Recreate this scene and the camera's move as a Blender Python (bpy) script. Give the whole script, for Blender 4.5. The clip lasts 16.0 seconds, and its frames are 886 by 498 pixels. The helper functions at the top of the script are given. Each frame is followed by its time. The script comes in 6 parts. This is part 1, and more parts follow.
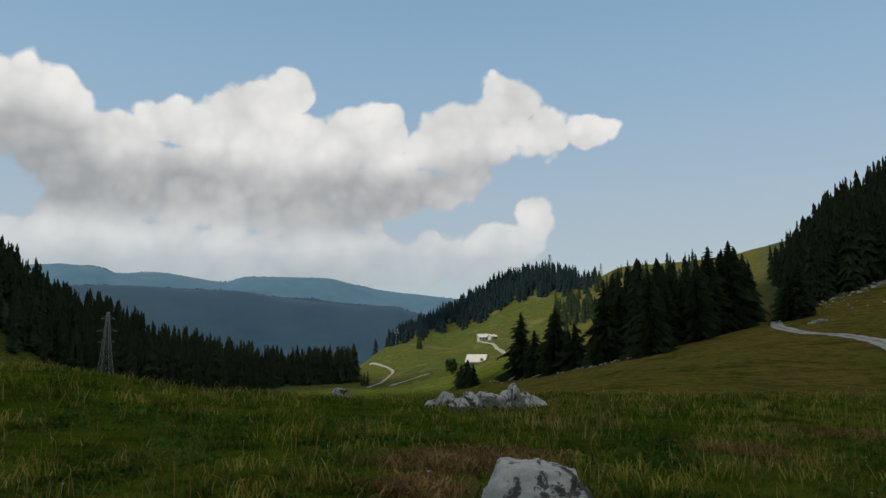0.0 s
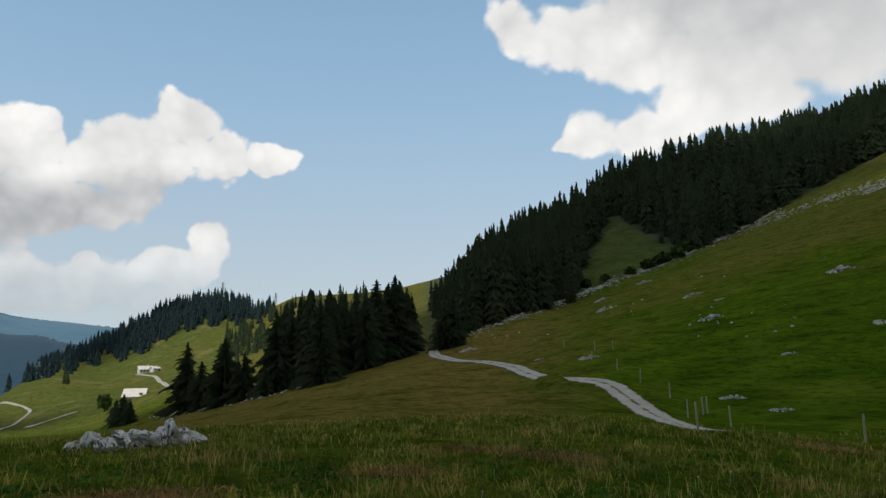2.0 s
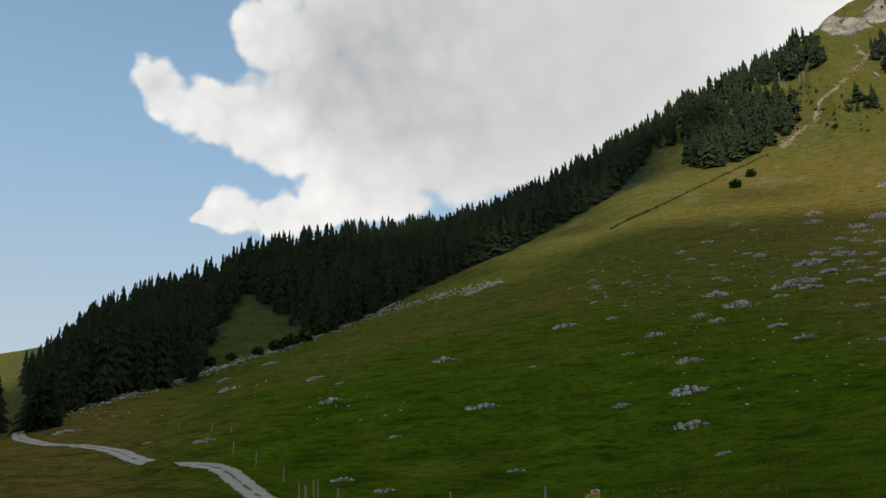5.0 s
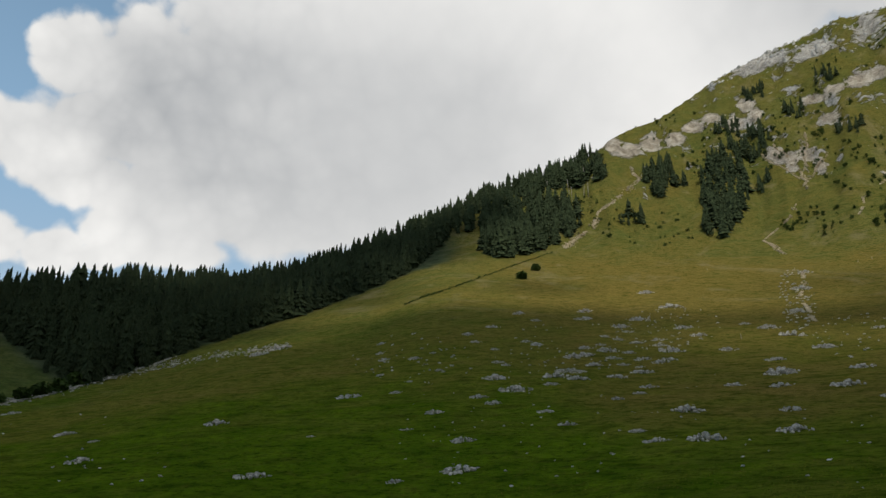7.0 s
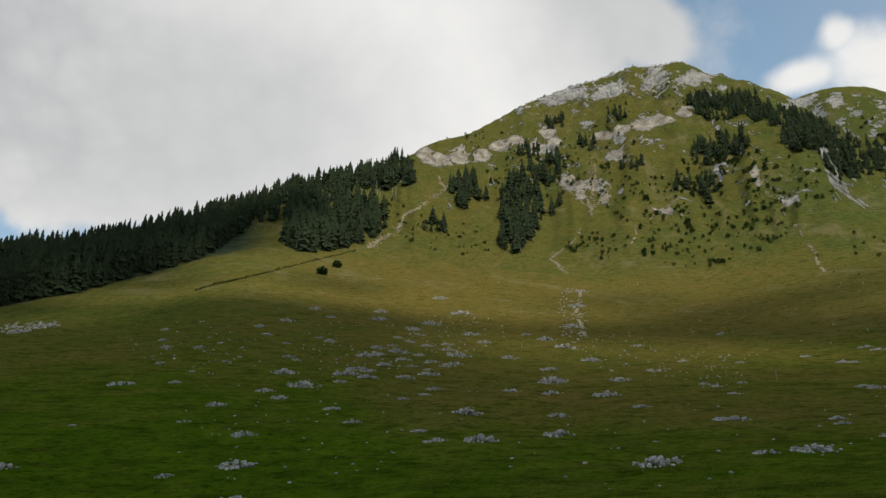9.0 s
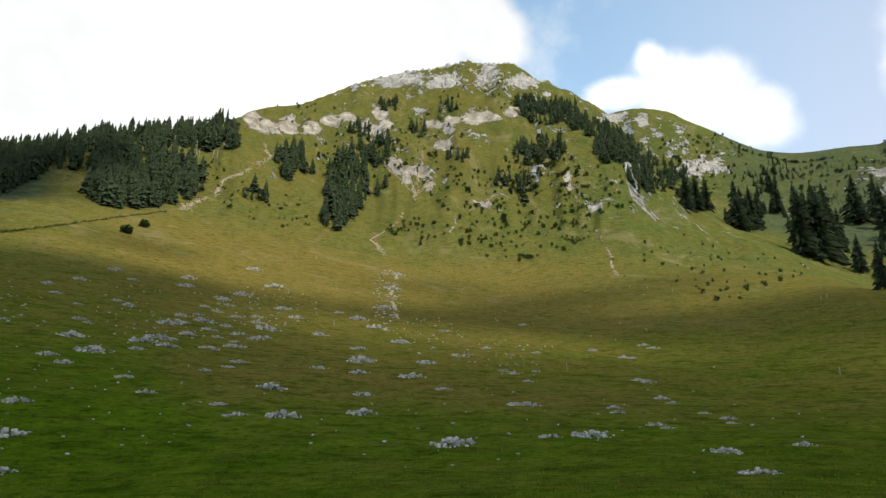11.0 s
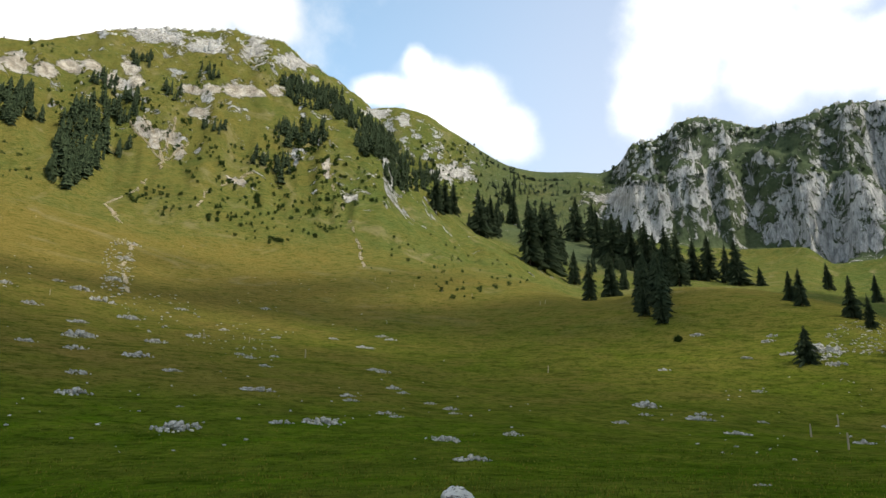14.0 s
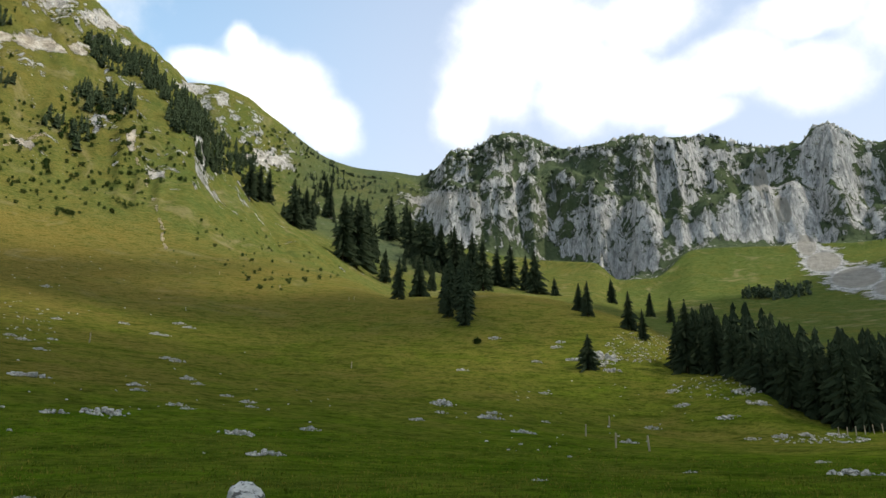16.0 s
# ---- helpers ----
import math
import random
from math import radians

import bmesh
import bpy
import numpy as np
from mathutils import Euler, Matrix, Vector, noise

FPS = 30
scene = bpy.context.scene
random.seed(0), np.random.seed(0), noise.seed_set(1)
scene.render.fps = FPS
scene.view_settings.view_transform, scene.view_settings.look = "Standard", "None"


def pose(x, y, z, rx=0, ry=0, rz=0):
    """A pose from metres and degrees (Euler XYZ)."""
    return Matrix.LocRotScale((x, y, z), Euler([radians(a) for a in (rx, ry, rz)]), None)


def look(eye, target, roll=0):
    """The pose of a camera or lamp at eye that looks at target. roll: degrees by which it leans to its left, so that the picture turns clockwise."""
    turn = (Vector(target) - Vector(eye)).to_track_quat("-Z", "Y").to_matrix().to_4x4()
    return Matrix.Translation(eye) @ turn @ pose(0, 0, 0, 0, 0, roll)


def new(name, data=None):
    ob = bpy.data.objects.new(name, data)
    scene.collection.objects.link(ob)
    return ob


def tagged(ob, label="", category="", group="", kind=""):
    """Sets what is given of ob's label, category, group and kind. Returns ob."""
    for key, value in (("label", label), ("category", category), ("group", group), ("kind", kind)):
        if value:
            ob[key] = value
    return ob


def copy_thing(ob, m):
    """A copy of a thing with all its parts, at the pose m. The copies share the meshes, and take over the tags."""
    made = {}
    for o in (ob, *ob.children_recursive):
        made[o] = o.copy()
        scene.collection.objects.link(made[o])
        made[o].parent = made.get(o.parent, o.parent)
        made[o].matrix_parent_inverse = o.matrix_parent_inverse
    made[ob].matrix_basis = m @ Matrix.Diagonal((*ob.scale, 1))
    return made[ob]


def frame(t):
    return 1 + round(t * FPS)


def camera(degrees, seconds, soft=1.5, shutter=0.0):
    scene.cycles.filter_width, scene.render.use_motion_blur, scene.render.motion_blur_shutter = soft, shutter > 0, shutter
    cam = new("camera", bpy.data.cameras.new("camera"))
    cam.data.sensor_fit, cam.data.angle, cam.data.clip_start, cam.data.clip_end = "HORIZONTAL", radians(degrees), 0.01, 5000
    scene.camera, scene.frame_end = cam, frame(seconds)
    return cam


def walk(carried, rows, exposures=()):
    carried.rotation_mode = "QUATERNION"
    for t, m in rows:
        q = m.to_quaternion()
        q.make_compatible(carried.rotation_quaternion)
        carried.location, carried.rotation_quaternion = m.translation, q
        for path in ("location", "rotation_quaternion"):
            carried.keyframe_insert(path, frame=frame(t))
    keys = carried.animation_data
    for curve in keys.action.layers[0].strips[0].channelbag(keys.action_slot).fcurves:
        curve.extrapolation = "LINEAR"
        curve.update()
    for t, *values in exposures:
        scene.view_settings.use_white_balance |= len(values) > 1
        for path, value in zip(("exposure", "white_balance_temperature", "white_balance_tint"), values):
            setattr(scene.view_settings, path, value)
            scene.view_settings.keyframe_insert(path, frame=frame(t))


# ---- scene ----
# ---- the camera and its walk: seconds, heading clockwise, pitch, roll in degrees ----
cam = camera(62.5, 16.0)
EYE, ARM = 1.6, 0.25
ROWS = [
    (0.0, -3.55, 7.47, 0.38),
    (0.5, 3.27, 7.82, 1.15),
    (1.0, 9.20, 8.08, 1.94),
    (1.5, 15.96, 8.56, 1.25),
    (2.0, 21.55, 9.37, 1.49),
    (2.5, 26.39, 10.03, 1.17),
    (3.0, 31.15, 11.20, 1.34),
    (3.5, 35.60, 12.48, 1.29),
    (4.0, 40.12, 13.29, 1.33),
    (4.5, 44.05, 14.29, 1.23),
    (5.0, 50.20, 14.75, 1.88),
    (5.2, 51.98, 15.23, 2.10),
    (7.3, 69.87, 20.86, -0.60),
    (7.5, 71.60, 21.49, -0.88),
    (8.0, 76.28, 21.07, -1.27),
    (8.5, 80.30, 20.68, -0.88),
    (8.7, 81.72, 20.26, -0.60),
    (10.8, 96.70, 18.30, -0.92),
    (11.0, 98.71, 18.20, -0.99),
    (11.5, 102.22, 17.96, -1.27),
    (12.0, 105.90, 17.43, -1.56),
    (12.5, 109.35, 17.22, -1.12),
    (13.0, 113.02, 16.97, -0.71),
    (13.5, 116.28, 16.96, -0.16),
    (14.0, 118.94, 17.51, -0.70),
    (14.5, 123.85, 17.20, -0.81),
    (15.0, 127.66, 17.49, -0.15),
    (15.5, 131.47, 17.32, -0.44),
    (16.0, 134.23, 17.36, -0.74),
]
walk(cam, [(t, pose(ARM * math.sin(radians(h)), ARM * (math.cos(radians(h)) - 1), EYE, 90 + p, r, -h)) for t, h, p, r in ROWS],
     [(0.0, -0.25), (1.0, -0.2), (2.5, 0.0), (5.0, -0.06), (7.5, -0.15), (8.5, -0.18), (11.0, 0.6), (12.5, 0.72), (16.0, 0.7)])

# ---- world, sun ----
SUN_AZ, SUN_EL = 236.0, 50.0


def unit(az, el):
    a, e = radians(az), radians(el)
    return Vector((math.sin(a) * math.cos(e), math.cos(a) * math.cos(e), math.sin(e)))


class Net:
    """Short hand for building node trees."""

    def __init__(self, tree):
        self.tree = tree
        tree.nodes.clear()

    def add(self, kind, sets=(), **ins):
        n = self.tree.nodes.new(kind)
        sets = dict(sets)
        if "operation" in sets:
            n.operation = sets["operation"]
        if sets.get("use_clamp"):
            n.use_clamp = True
        if "interpolation_type" in sets:
            n.interpolation_type = sets["interpolation_type"]
        if "attribute_name" in sets:
            n.attribute_name = sets["attribute_name"]
        if "data_type" in sets:
            n.data_type, n.blend_type = sets["data_type"], sets["blend_type"]
        for key, value in ins.items():
            self.put(n, key, value)
        return n

    def put(self, n, key, value):
        sock = n.inputs[int(key[1:])] if key[0] == "i" and key[1:].isdigit() else n.inputs[key.replace("_", " ")]
        if isinstance(value, bpy.types.NodeSocket):
            self.tree.links.new(value, sock)
        elif isinstance(value, bpy.types.Node):
            self.tree.links.new(value.outputs[0], sock)
        else:
            sock.default_value = value

    def math(self, op, a, b=0.0, c=0.0, clamp=False):
        n = self.add("ShaderNodeMath", {"operation": op, "use_clamp": clamp}, i0=a, i1=b)
        if op in ("MULTIPLY_ADD", "SMOOTH_MAX"):
            self.put(n, "i2", c)
        return n.outputs[0]

    def ramp(self, value, stops):
        n = self.add("ShaderNodeValToRGB", Fac=value)
        while len(n.color_ramp.elements) < len(stops):
            n.color_ramp.elements.new(0.5)
        for e, (p, c) in zip(n.color_ramp.elements, stops):
            e.position = p
            e.color = (c, c, c, 1) if isinstance(c, (int, float)) else (*c, 1)
        return n.outputs[0]

    def noise(self, vector, scale, detail=4, rough=0.55, dist=0.0):
        n = self.add("ShaderNodeTexNoise", Scale=scale, Detail=detail, Roughness=rough, Distortion=dist)
        if vector is not None:
            self.put(n, "Vector", vector)
        return n.outputs[0]

    def mix(self, fac, a, b, mode="MIX"):
        n = self.add("ShaderNodeMix", {"data_type": "RGBA", "blend_type": mode})
        for k, v in ((0, fac), (6, a), (7, b)):
            self.put(n, "i%d" % k, (*v, 1) if isinstance(v, tuple) and len(v) == 3 else v)
        return n.outputs[2]


def make_sky():
    world = bpy.data.worlds.new("sky")
    scene.world = world
    world.use_nodes = True
    n = Net(world.node_tree)
    sky = n.add("ShaderNodeTexSky")
    sky.sky_type, sky.sun_disc, sky.sun_elevation, sky.sun_rotation = "NISHITA", False, radians(SUN_EL), radians(SUN_AZ)
    sky.altitude, sky.air_density, sky.dust_density, sky.ozone_density = 1300, 1.0, 1.2, 1.5
    d = n.add("ShaderNodeTexCoord").outputs["Generated"]
    xyz = n.add("ShaderNodeSeparateXYZ", Vector=d)
    az = n.math("MULTIPLY", n.math("ARCTAN2", xyz.outputs[0], xyz.outputs[1]), 57.2958)
    el = n.math("MULTIPLY", n.math("ARCSINE", xyz.outputs[2]), 57.2958)
    warp = n.add("ShaderNodeTexNoise", Vector=d, Scale=5.0, Detail=3.0)
    flat = n.add("ShaderNodeCombineXYZ", X=az, Y=el)
    moved = n.add("ShaderNodeVectorMath", {"operation": "MULTIPLY_ADD"}, i0=warp.outputs["Color"], i1=(7, 4, 0), i2=flat.outputs[0])
    spot_at = n.add("ShaderNodeVectorMath", {"operation": "SUBTRACT"}, i0=moved, i1=(3.5, 2, 0)).outputs[0]

    def blobs(rows):
        best = None
        for a, e, w, h in rows:
            q = n.add("ShaderNodeVectorMath", {"operation": "MULTIPLY_ADD"}, i0=spot_at, i1=(1 / w, 1 / h, 0), i2=(-a / w, -e / h, 0))
            far = n.add("ShaderNodeVectorMath", {"operation": "LENGTH"}, i0=q.outputs[0]).outputs["Value"]
            near = n.math("SUBTRACT", 1.0, far)
            best = near if best is None else n.math("SMOOTH_MAX", best, near, 0.12)
        return best

    soft = n.add("ShaderNodeMapRange", Value=az, From_Min=25.0, From_Max=55.0, To_Min=0.8, To_Max=0.62).outputs[0]
    soft = n.math("ADD", soft, n.add("ShaderNodeMapRange", Value=az, From_Min=96.0, From_Max=112.0, To_Min=0.0, To_Max=0.5).outputs[0])
    calm = n.add("ShaderNodeMapRange", Value=az, From_Min=28.0, From_Max=62.0, To_Min=1.0, To_Max=0.2).outputs[0]
    body = blobs(CLOUDS + CLOUDS_EAST + CLOUDS_SOUTH + CLOUDS_AROUND)
    under = blobs(CLOUD_BASES)
    fine = n.noise(d, 7.0, 11, 0.62)
    puff = n.add("ShaderNodeTexVoronoi", Vector=n.add("ShaderNodeVectorMath", {"operation": "MULTIPLY_ADD"}, i0=warp.outputs["Color"], i1=(0.06, 0.06, 0.06), i2=d).outputs[0], Scale=17.0, Detail=2.0, Roughness=0.55)
    billow = n.math("MULTIPLY", n.math("SUBTRACT", 0.60, puff.outputs["Distance"]), calm)
    dens = n.math("ADD", n.math("MULTIPLY_ADD", billow, 0.42, body), n.math("MULTIPLY", n.math("SUBTRACT", fine, 0.5), soft))
    mask = n.add("ShaderNodeMapRange", {"interpolation_type": "SMOOTHSTEP"}, Value=dens, From_Min=-0.02, From_Max=n.math("ADD", n.add("ShaderNodeMapRange", Value=az, From_Min=15.0, From_Max=50.0, To_Min=0.16, To_Max=0.28).outputs[0], n.add("ShaderNodeMapRange", Value=az, From_Min=96.0, From_Max=115.0, To_Min=0.0, To_Max=0.5).outputs[0])).outputs[0]
    mask = n.math("MULTIPLY", mask, n.add("ShaderNodeMapRange", {"interpolation_type": "SMOOTHSTEP"}, Value=el, From_Min=5.0, From_Max=11.0, To_Min=0.4, To_Max=1.0).outputs[0])
    lump = n.noise(d, 7.0, 5, 0.5)
    lump_up = n.noise(n.add("ShaderNodeVectorMath", {"operation": "ADD"}, i0=d, i1=(0.02, 0.0, 0.055)).outputs[0], 7.0, 5, 0.5)
    light = n.math("MULTIPLY", n.math("SUBTRACT", lump, lump_up), n.math("MULTIPLY", calm, 0.55))
    grey = n.add("ShaderNodeMapRange", {"interpolation_type": "SMOOTHSTEP"}, Value=n.math("ADD", under, n.math("MULTIPLY", n.math("SUBTRACT", fine, 0.5), n.math("MULTIPLY", calm, 0.2))), From_Min=-0.2, From_Max=0.75).outputs[0]
    tone = n.math("SUBTRACT", n.math("ADD", n.math("MULTIPLY_ADD", billow, 0.3, 0.93), light), n.math("MULTIPLY", grey, n.math("MULTIPLY_ADD", calm, 0.18, 0.36)))
    cloud = n.mix(tone, (0.29, 0.315, 0.345), (0.99, 0.98, 0.955))
    # thin white veil towards the horizon, as a moist summer sky has
    veil = n.add("ShaderNodeMapRange", {"interpolation_type": "SMOOTHSTEP"}, Value=el, From_Min=72.0, From_Max=-4.0, To_Min=0.0, To_Max=0.88).outputs[0]
    blue = n.mix(1.0, sky, (0.86, 1.06, 0.98), "MULTIPLY")
    back = n.add("ShaderNodeBackground", Color=blue, Strength=0.13)
    near_horizon = n.add("ShaderNodeMapRange", {"interpolation_type": "SMOOTHSTEP"}, Value=el, From_Min=26.0, From_Max=3.0).outputs[0]
    milky = n.add("ShaderNodeMapRange", {"interpolation_type": "SMOOTHSTEP"}, Value=az, From_Min=98.0, From_Max=138.0).outputs[0]
    haze = n.add("ShaderNodeBackground", Color=n.mix(near_horizon, n.mix(milky, (0.43, 0.66, 0.90), (0.50, 0.575, 0.71)), (0.60, 0.665, 0.72)), Strength=0.9)
    cl = n.add("ShaderNodeBackground", Color=cloud, Strength=1.0)
    veil = n.math("MULTIPLY_ADD", milky, 0.3, veil, clamp=True)
    a1 = n.add("ShaderNodeMixShader", i0=veil, i1=back, i2=haze)
    a2 = n.add("ShaderNodeMixShader", i0=mask, i1=a1, i2=cl)
    n.add("ShaderNodeOutputWorld", Surface=a2)


# cumulus banks of the sky: heading, elevation, half width, half height in degrees
CLOUDS = [(-34.1, 16.1, 4.5, 4), (-29.5, 14.8, 4.5, 2.5), (-25, 16.3, 3.6, 2.3), (-19.8, 17.2, 4.7, 3.1), (-16.0, 19.0, 2.3, 2.1), (-23.3, 13, 8.9, 3.2),
    (-10.2, 15.4, 5, 3.3), (-7.5, 16.5, 2.8, 2.2), (-1.6, 15.6, 6, 3.8), (2.1, 18.2, 3.2, 2.9), (4.4, 15.9, 2.9, 2.8), (7.6, 16, 2.6, 1.4),
    (-11.9, 11.8, 13.3, 2.2), (-29.9, 10.4, 5.8, 1.8), (4.9, 9.8, 2.3, 2), (2.4, 8.3, 4.4, 1.9), (-4.3, 7.9, 2, 1.1), (-3, 6.1, 5, 1), (-9.7, 7.8, 3, 1.1),
    (-28, 7.8, 12, 2.4), (-20, 6.6, 30, 3.4), (-14, 10.4, 13, 2.2), (-16, 14.6, 10, 3.2), (-22, 11.6, 16, 3), (-30, 13.5, 8, 3.5), (-13.5, 14.6, 4.5, 3.6), (-45, 13, 9, 5)]
CLOUDS_EAST = [(34.4, 17.5, 3.5, 2.5), (38.3, 17.3, 3, 2.2), (41.7, 17.1, 2.7, 1.1), (28.5, 25.8, 3.2, 2.4), (33.5, 24.8, 5.7, 3), (38.8, 23.1, 7.2, 3.3),
    (47.1, 22, 10, 4.5), (52.8, 22, 7.3, 4.8), (43, 19.4, 4.4, 2.4), (35.9, 31, 3.6, 3.6), (40.2, 26.5, 8.1, 3.8), (48.8, 28, 12, 8),
    (61.1, 28.7, 12, 7.9), (32.4, 16.6, 2, 0.9), (53.3, 21.4, 8.6, 2.7), (70.8, 29.9, 12.3, 5.5), (55.1, 32, 16, 11), (74, 34, 36, 20),
    (46, 18.6, 6, 2.2), (87.2, 35.8, 15.2, 8.5), (97.5, 36.3, 8.3, 5.5), (66, 24.6, 18, 6.2), (56, 24.5, 15, 6.5), (42, 30.5, 7, 5.5), (46, 21.5, 6, 3), (64, 22, 9, 4), (80, 30, 12, 5)]
CLOUDS_SOUTH = [(102, 35.2, 4.6, 4.6), (84, 46, 22, 12), (60, 44, 24, 12), (116.6, 31.4, 2.2, 2), (120, 29.2, 6.8, 3.8), (113.2, 29.1, 4.2, 1.7),
    (124.2, 26.8, 4.4, 3), (119.2, 27.4, 3.9, 1.6), (138.4, 30, 6.1, 4.5), (145.3, 29, 5.4, 4), (135.6, 27.6, 3.2, 3.4), (141.9, 33, 9.7, 6),
    (151.7, 33.6, 6, 3), (157.8, 29.4, 5.5, 3.4), (163.6, 27.6, 5.4, 3.2), (155.3, 26.2, 4.3, 1.5), (162.4, 32, 7, 2.2), (172, 31, 9, 6), (149, 29.5, 5, 3.5), (153, 28.5, 6, 3)]
# the same broken cloud goes on unseen overhead and behind, added to whiten sky light
CLOUDS_AROUND = [(40, 62, 45, 12), (-20, 48, 26, 12), (120, 62, 50, 11), (-60, 40, 22, 14), (-100, 30, 24, 14), (-140, 42, 26, 16), (172, 55, 30, 12), (-165, 20, 20, 9), (-80, 66, 60, 10), (30, 84, 140, 7), (-130, 62, 40, 10), (60, 72, 70, 12), (-150, 74, 60, 10)]
CLOUD_BASES = [(-11.45, 10.9, 15, 3.4), (-28, 11.6, 12, 3), (-38.16, 12.47, 12, 5), (-0.76, 12.4, 9, 2.4), (60, 28, 25, 13), (50, 29, 17, 10), (101.47, 38.03, 14, 12), (-22.96, 12.29, 9, 2.5),
    (-15.81, 3.65, 42, 4.5)]
make_sky()
sun = new("sun", bpy.data.lights.new("sun", "SUN"))
sun.data.energy, sun.data.angle, sun.data.color = 2.9, radians(1.1), (1.0, 0.93, 0.80)
sun.matrix_world = look(unit(SUN_AZ, SUN_EL) * 100, (0, 0, 0))


# ---- materials ----
def material(name):
    m = bpy.data.materials.new(name)
    m.use_nodes = True
    return m, Net(m.node_tree)


def finish(n, color, rough=0.8, bump=None, strength=0.3, dist=0.1, spec=0.3, metal=0.0):
    p = n.add("ShaderNodeBsdfPrincipled", Base_Color=color, Roughness=rough, Metallic=metal)
    p.inputs["Specular IOR Level"].default_value = spec
    if bump is not None:
        b = n.add("ShaderNodeBump", Strength=strength, Distance=dist, Height=bump)
        n.put(p, "Normal", b)
    n.add("ShaderNodeOutputMaterial", Surface=p)


def place(n):
    return n.add("ShaderNodeNewGeometry").outputs["Position"]


def make_ground():
    m, n = material("pasture")
    p = place(n)
    far = n.add("ShaderNodeVectorMath", {"operation": "LENGTH"}, i0=p).outputs["Value"]
    big = n.noise(p, 0.012, 6, 0.6)
    mid = n.noise(p, 0.16, 6, 0.65)
    fine = n.noise(p, 2.2, 8, 0.7)
    stretched = n.add("ShaderNodeMapping", Vector=p, Scale=(0.25, 0.25, 1.4))
    terr = n.noise(stretched.outputs[0], 0.8, 6, 0.6)
    green = n.mix(n.ramp(mid, [(0.32, 0), (0.68, 1)]), (0.029, 0.076, 0.002), (0.086, 0.148, 0.006))
    green = n.mix(n.math("MULTIPLY", n.ramp(fine, [(0.35, 0), (0.75, 1)]), 0.5), green, (0.105, 0.120, 0.018))
    # beyond 150 m: alpine turf, bluer and duller to stand in for haze
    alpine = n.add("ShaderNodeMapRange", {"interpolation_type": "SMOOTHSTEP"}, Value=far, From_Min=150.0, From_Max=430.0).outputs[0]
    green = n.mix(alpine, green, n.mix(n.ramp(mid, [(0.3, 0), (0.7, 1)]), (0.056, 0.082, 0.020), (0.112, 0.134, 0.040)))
    dry = n.add("ShaderNodeAttribute", {"attribute_name": "dry"}).outputs["Fac"]
    patchy = n.noise(p, 0.06, 7, 0.7, 0.6)
    dryness = n.math("ADD", dry, n.math("ADD", n.math("MULTIPLY", n.math("SUBTRACT", big, 0.5), 0.9), n.math("MULTIPLY", n.math("SUBTRACT", patchy, 0.5), 1.5)), clamp=True)
    grass = n.mix(dryness, green, (0.172, 0.130, 0.034))
    grass = n.mix(n.math("MULTIPLY", n.ramp(terr, [(0.36, 1), (0.5, 0)]), 0.55), grass, (0.018, 0.036, 0.003))
    tufts = n.noise(p, 0.9, 9, 0.78)
    grass = n.mix(n.math("MULTIPLY", n.ramp(tufts, [(0.40, 1), (0.50, 0)]), 0.66), grass, (0.014, 0.032, 0.002))
    grass = n.mix(n.math("MULTIPLY", n.ramp(n.noise(p, 0.33, 9, 0.75, 0.5), [(0.52, 0), (0.66, 1)]), 0.35), grass, (0.115, 0.105, 0.020))
    steps = n.noise(n.add("ShaderNodeMapping", Vector=p, Scale=(1.5, 0.4, 1.0)).outputs[0], 1.1, 9, 0.72, 0.3)
    grass = n.mix(n.math("MULTIPLY", n.ramp(steps, [(0.38, 1), (0.49, 0)]), 0.45), grass, (0.013, 0.030, 0.002))
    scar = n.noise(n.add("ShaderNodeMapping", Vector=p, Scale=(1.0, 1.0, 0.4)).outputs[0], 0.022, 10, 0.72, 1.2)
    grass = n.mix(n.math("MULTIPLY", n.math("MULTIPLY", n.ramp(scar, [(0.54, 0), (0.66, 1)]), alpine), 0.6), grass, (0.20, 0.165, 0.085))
    tan = n.add("ShaderNodeAttribute", {"attribute_name": "tan"}).outputs["Fac"]
    rock_at = n.add("ShaderNodeAttribute", {"attribute_name": "rock"}).outputs["Fac"]
    strata = n.noise(n.add("ShaderNodeMapping", Vector=p, Scale=(0.9, 0.9, 0.3), Rotation=(0.25, 0.1, 0)).outputs[0], 0.11, 12, 0.72, 0.4)
    edge = n.math("ADD", rock_at, n.math("MULTIPLY", n.math("SUBTRACT", n.noise(n.add("ShaderNodeMapping", Vector=p, Scale=(1.0, 1.0, 0.8), Rotation=(0.3, 0.25, 0)).outputs[0], 0.045, 12, 0.76, 0.6), 0.5), n.math("MULTIPLY_ADD", tan, -2.4, 3.6)))
    edge = n.math("MULTIPLY", edge, n.math("GREATER_THAN", rock_at, 0.02))
    rock_mask = n.ramp(edge, [(0.47, 0), (0.55, 1)])
    streak = n.noise(n.add("ShaderNodeMapping", Vector=p, Scale=(1.0, 1.0, 0.12)).outputs[0], 0.14, 10, 0.74, 0.5)
    stone = n.mix(n.ramp(strata, [(0.3, 0), (0.7, 1)]), (0.25, 0.25, 0.245), (0.64, 0.63, 0.60))
    crack = n.noise(n.add("ShaderNodeMapping", Vector=p, Scale=(1.0, 1.0, 0.1)).outputs[0], 0.42, 8, 0.72, 0.7)
    stone = n.mix(n.math("MULTIPLY", n.ramp(crack, [(0.38, 1), (0.5, 0)]), 0.6), stone, (0.09, 0.095, 0.095))
    stone = n.mix(n.math("MULTIPLY", n.ramp(streak, [(0.40, 1), (0.52, 0)]), 0.6), stone, (0.085, 0.09, 0.09))
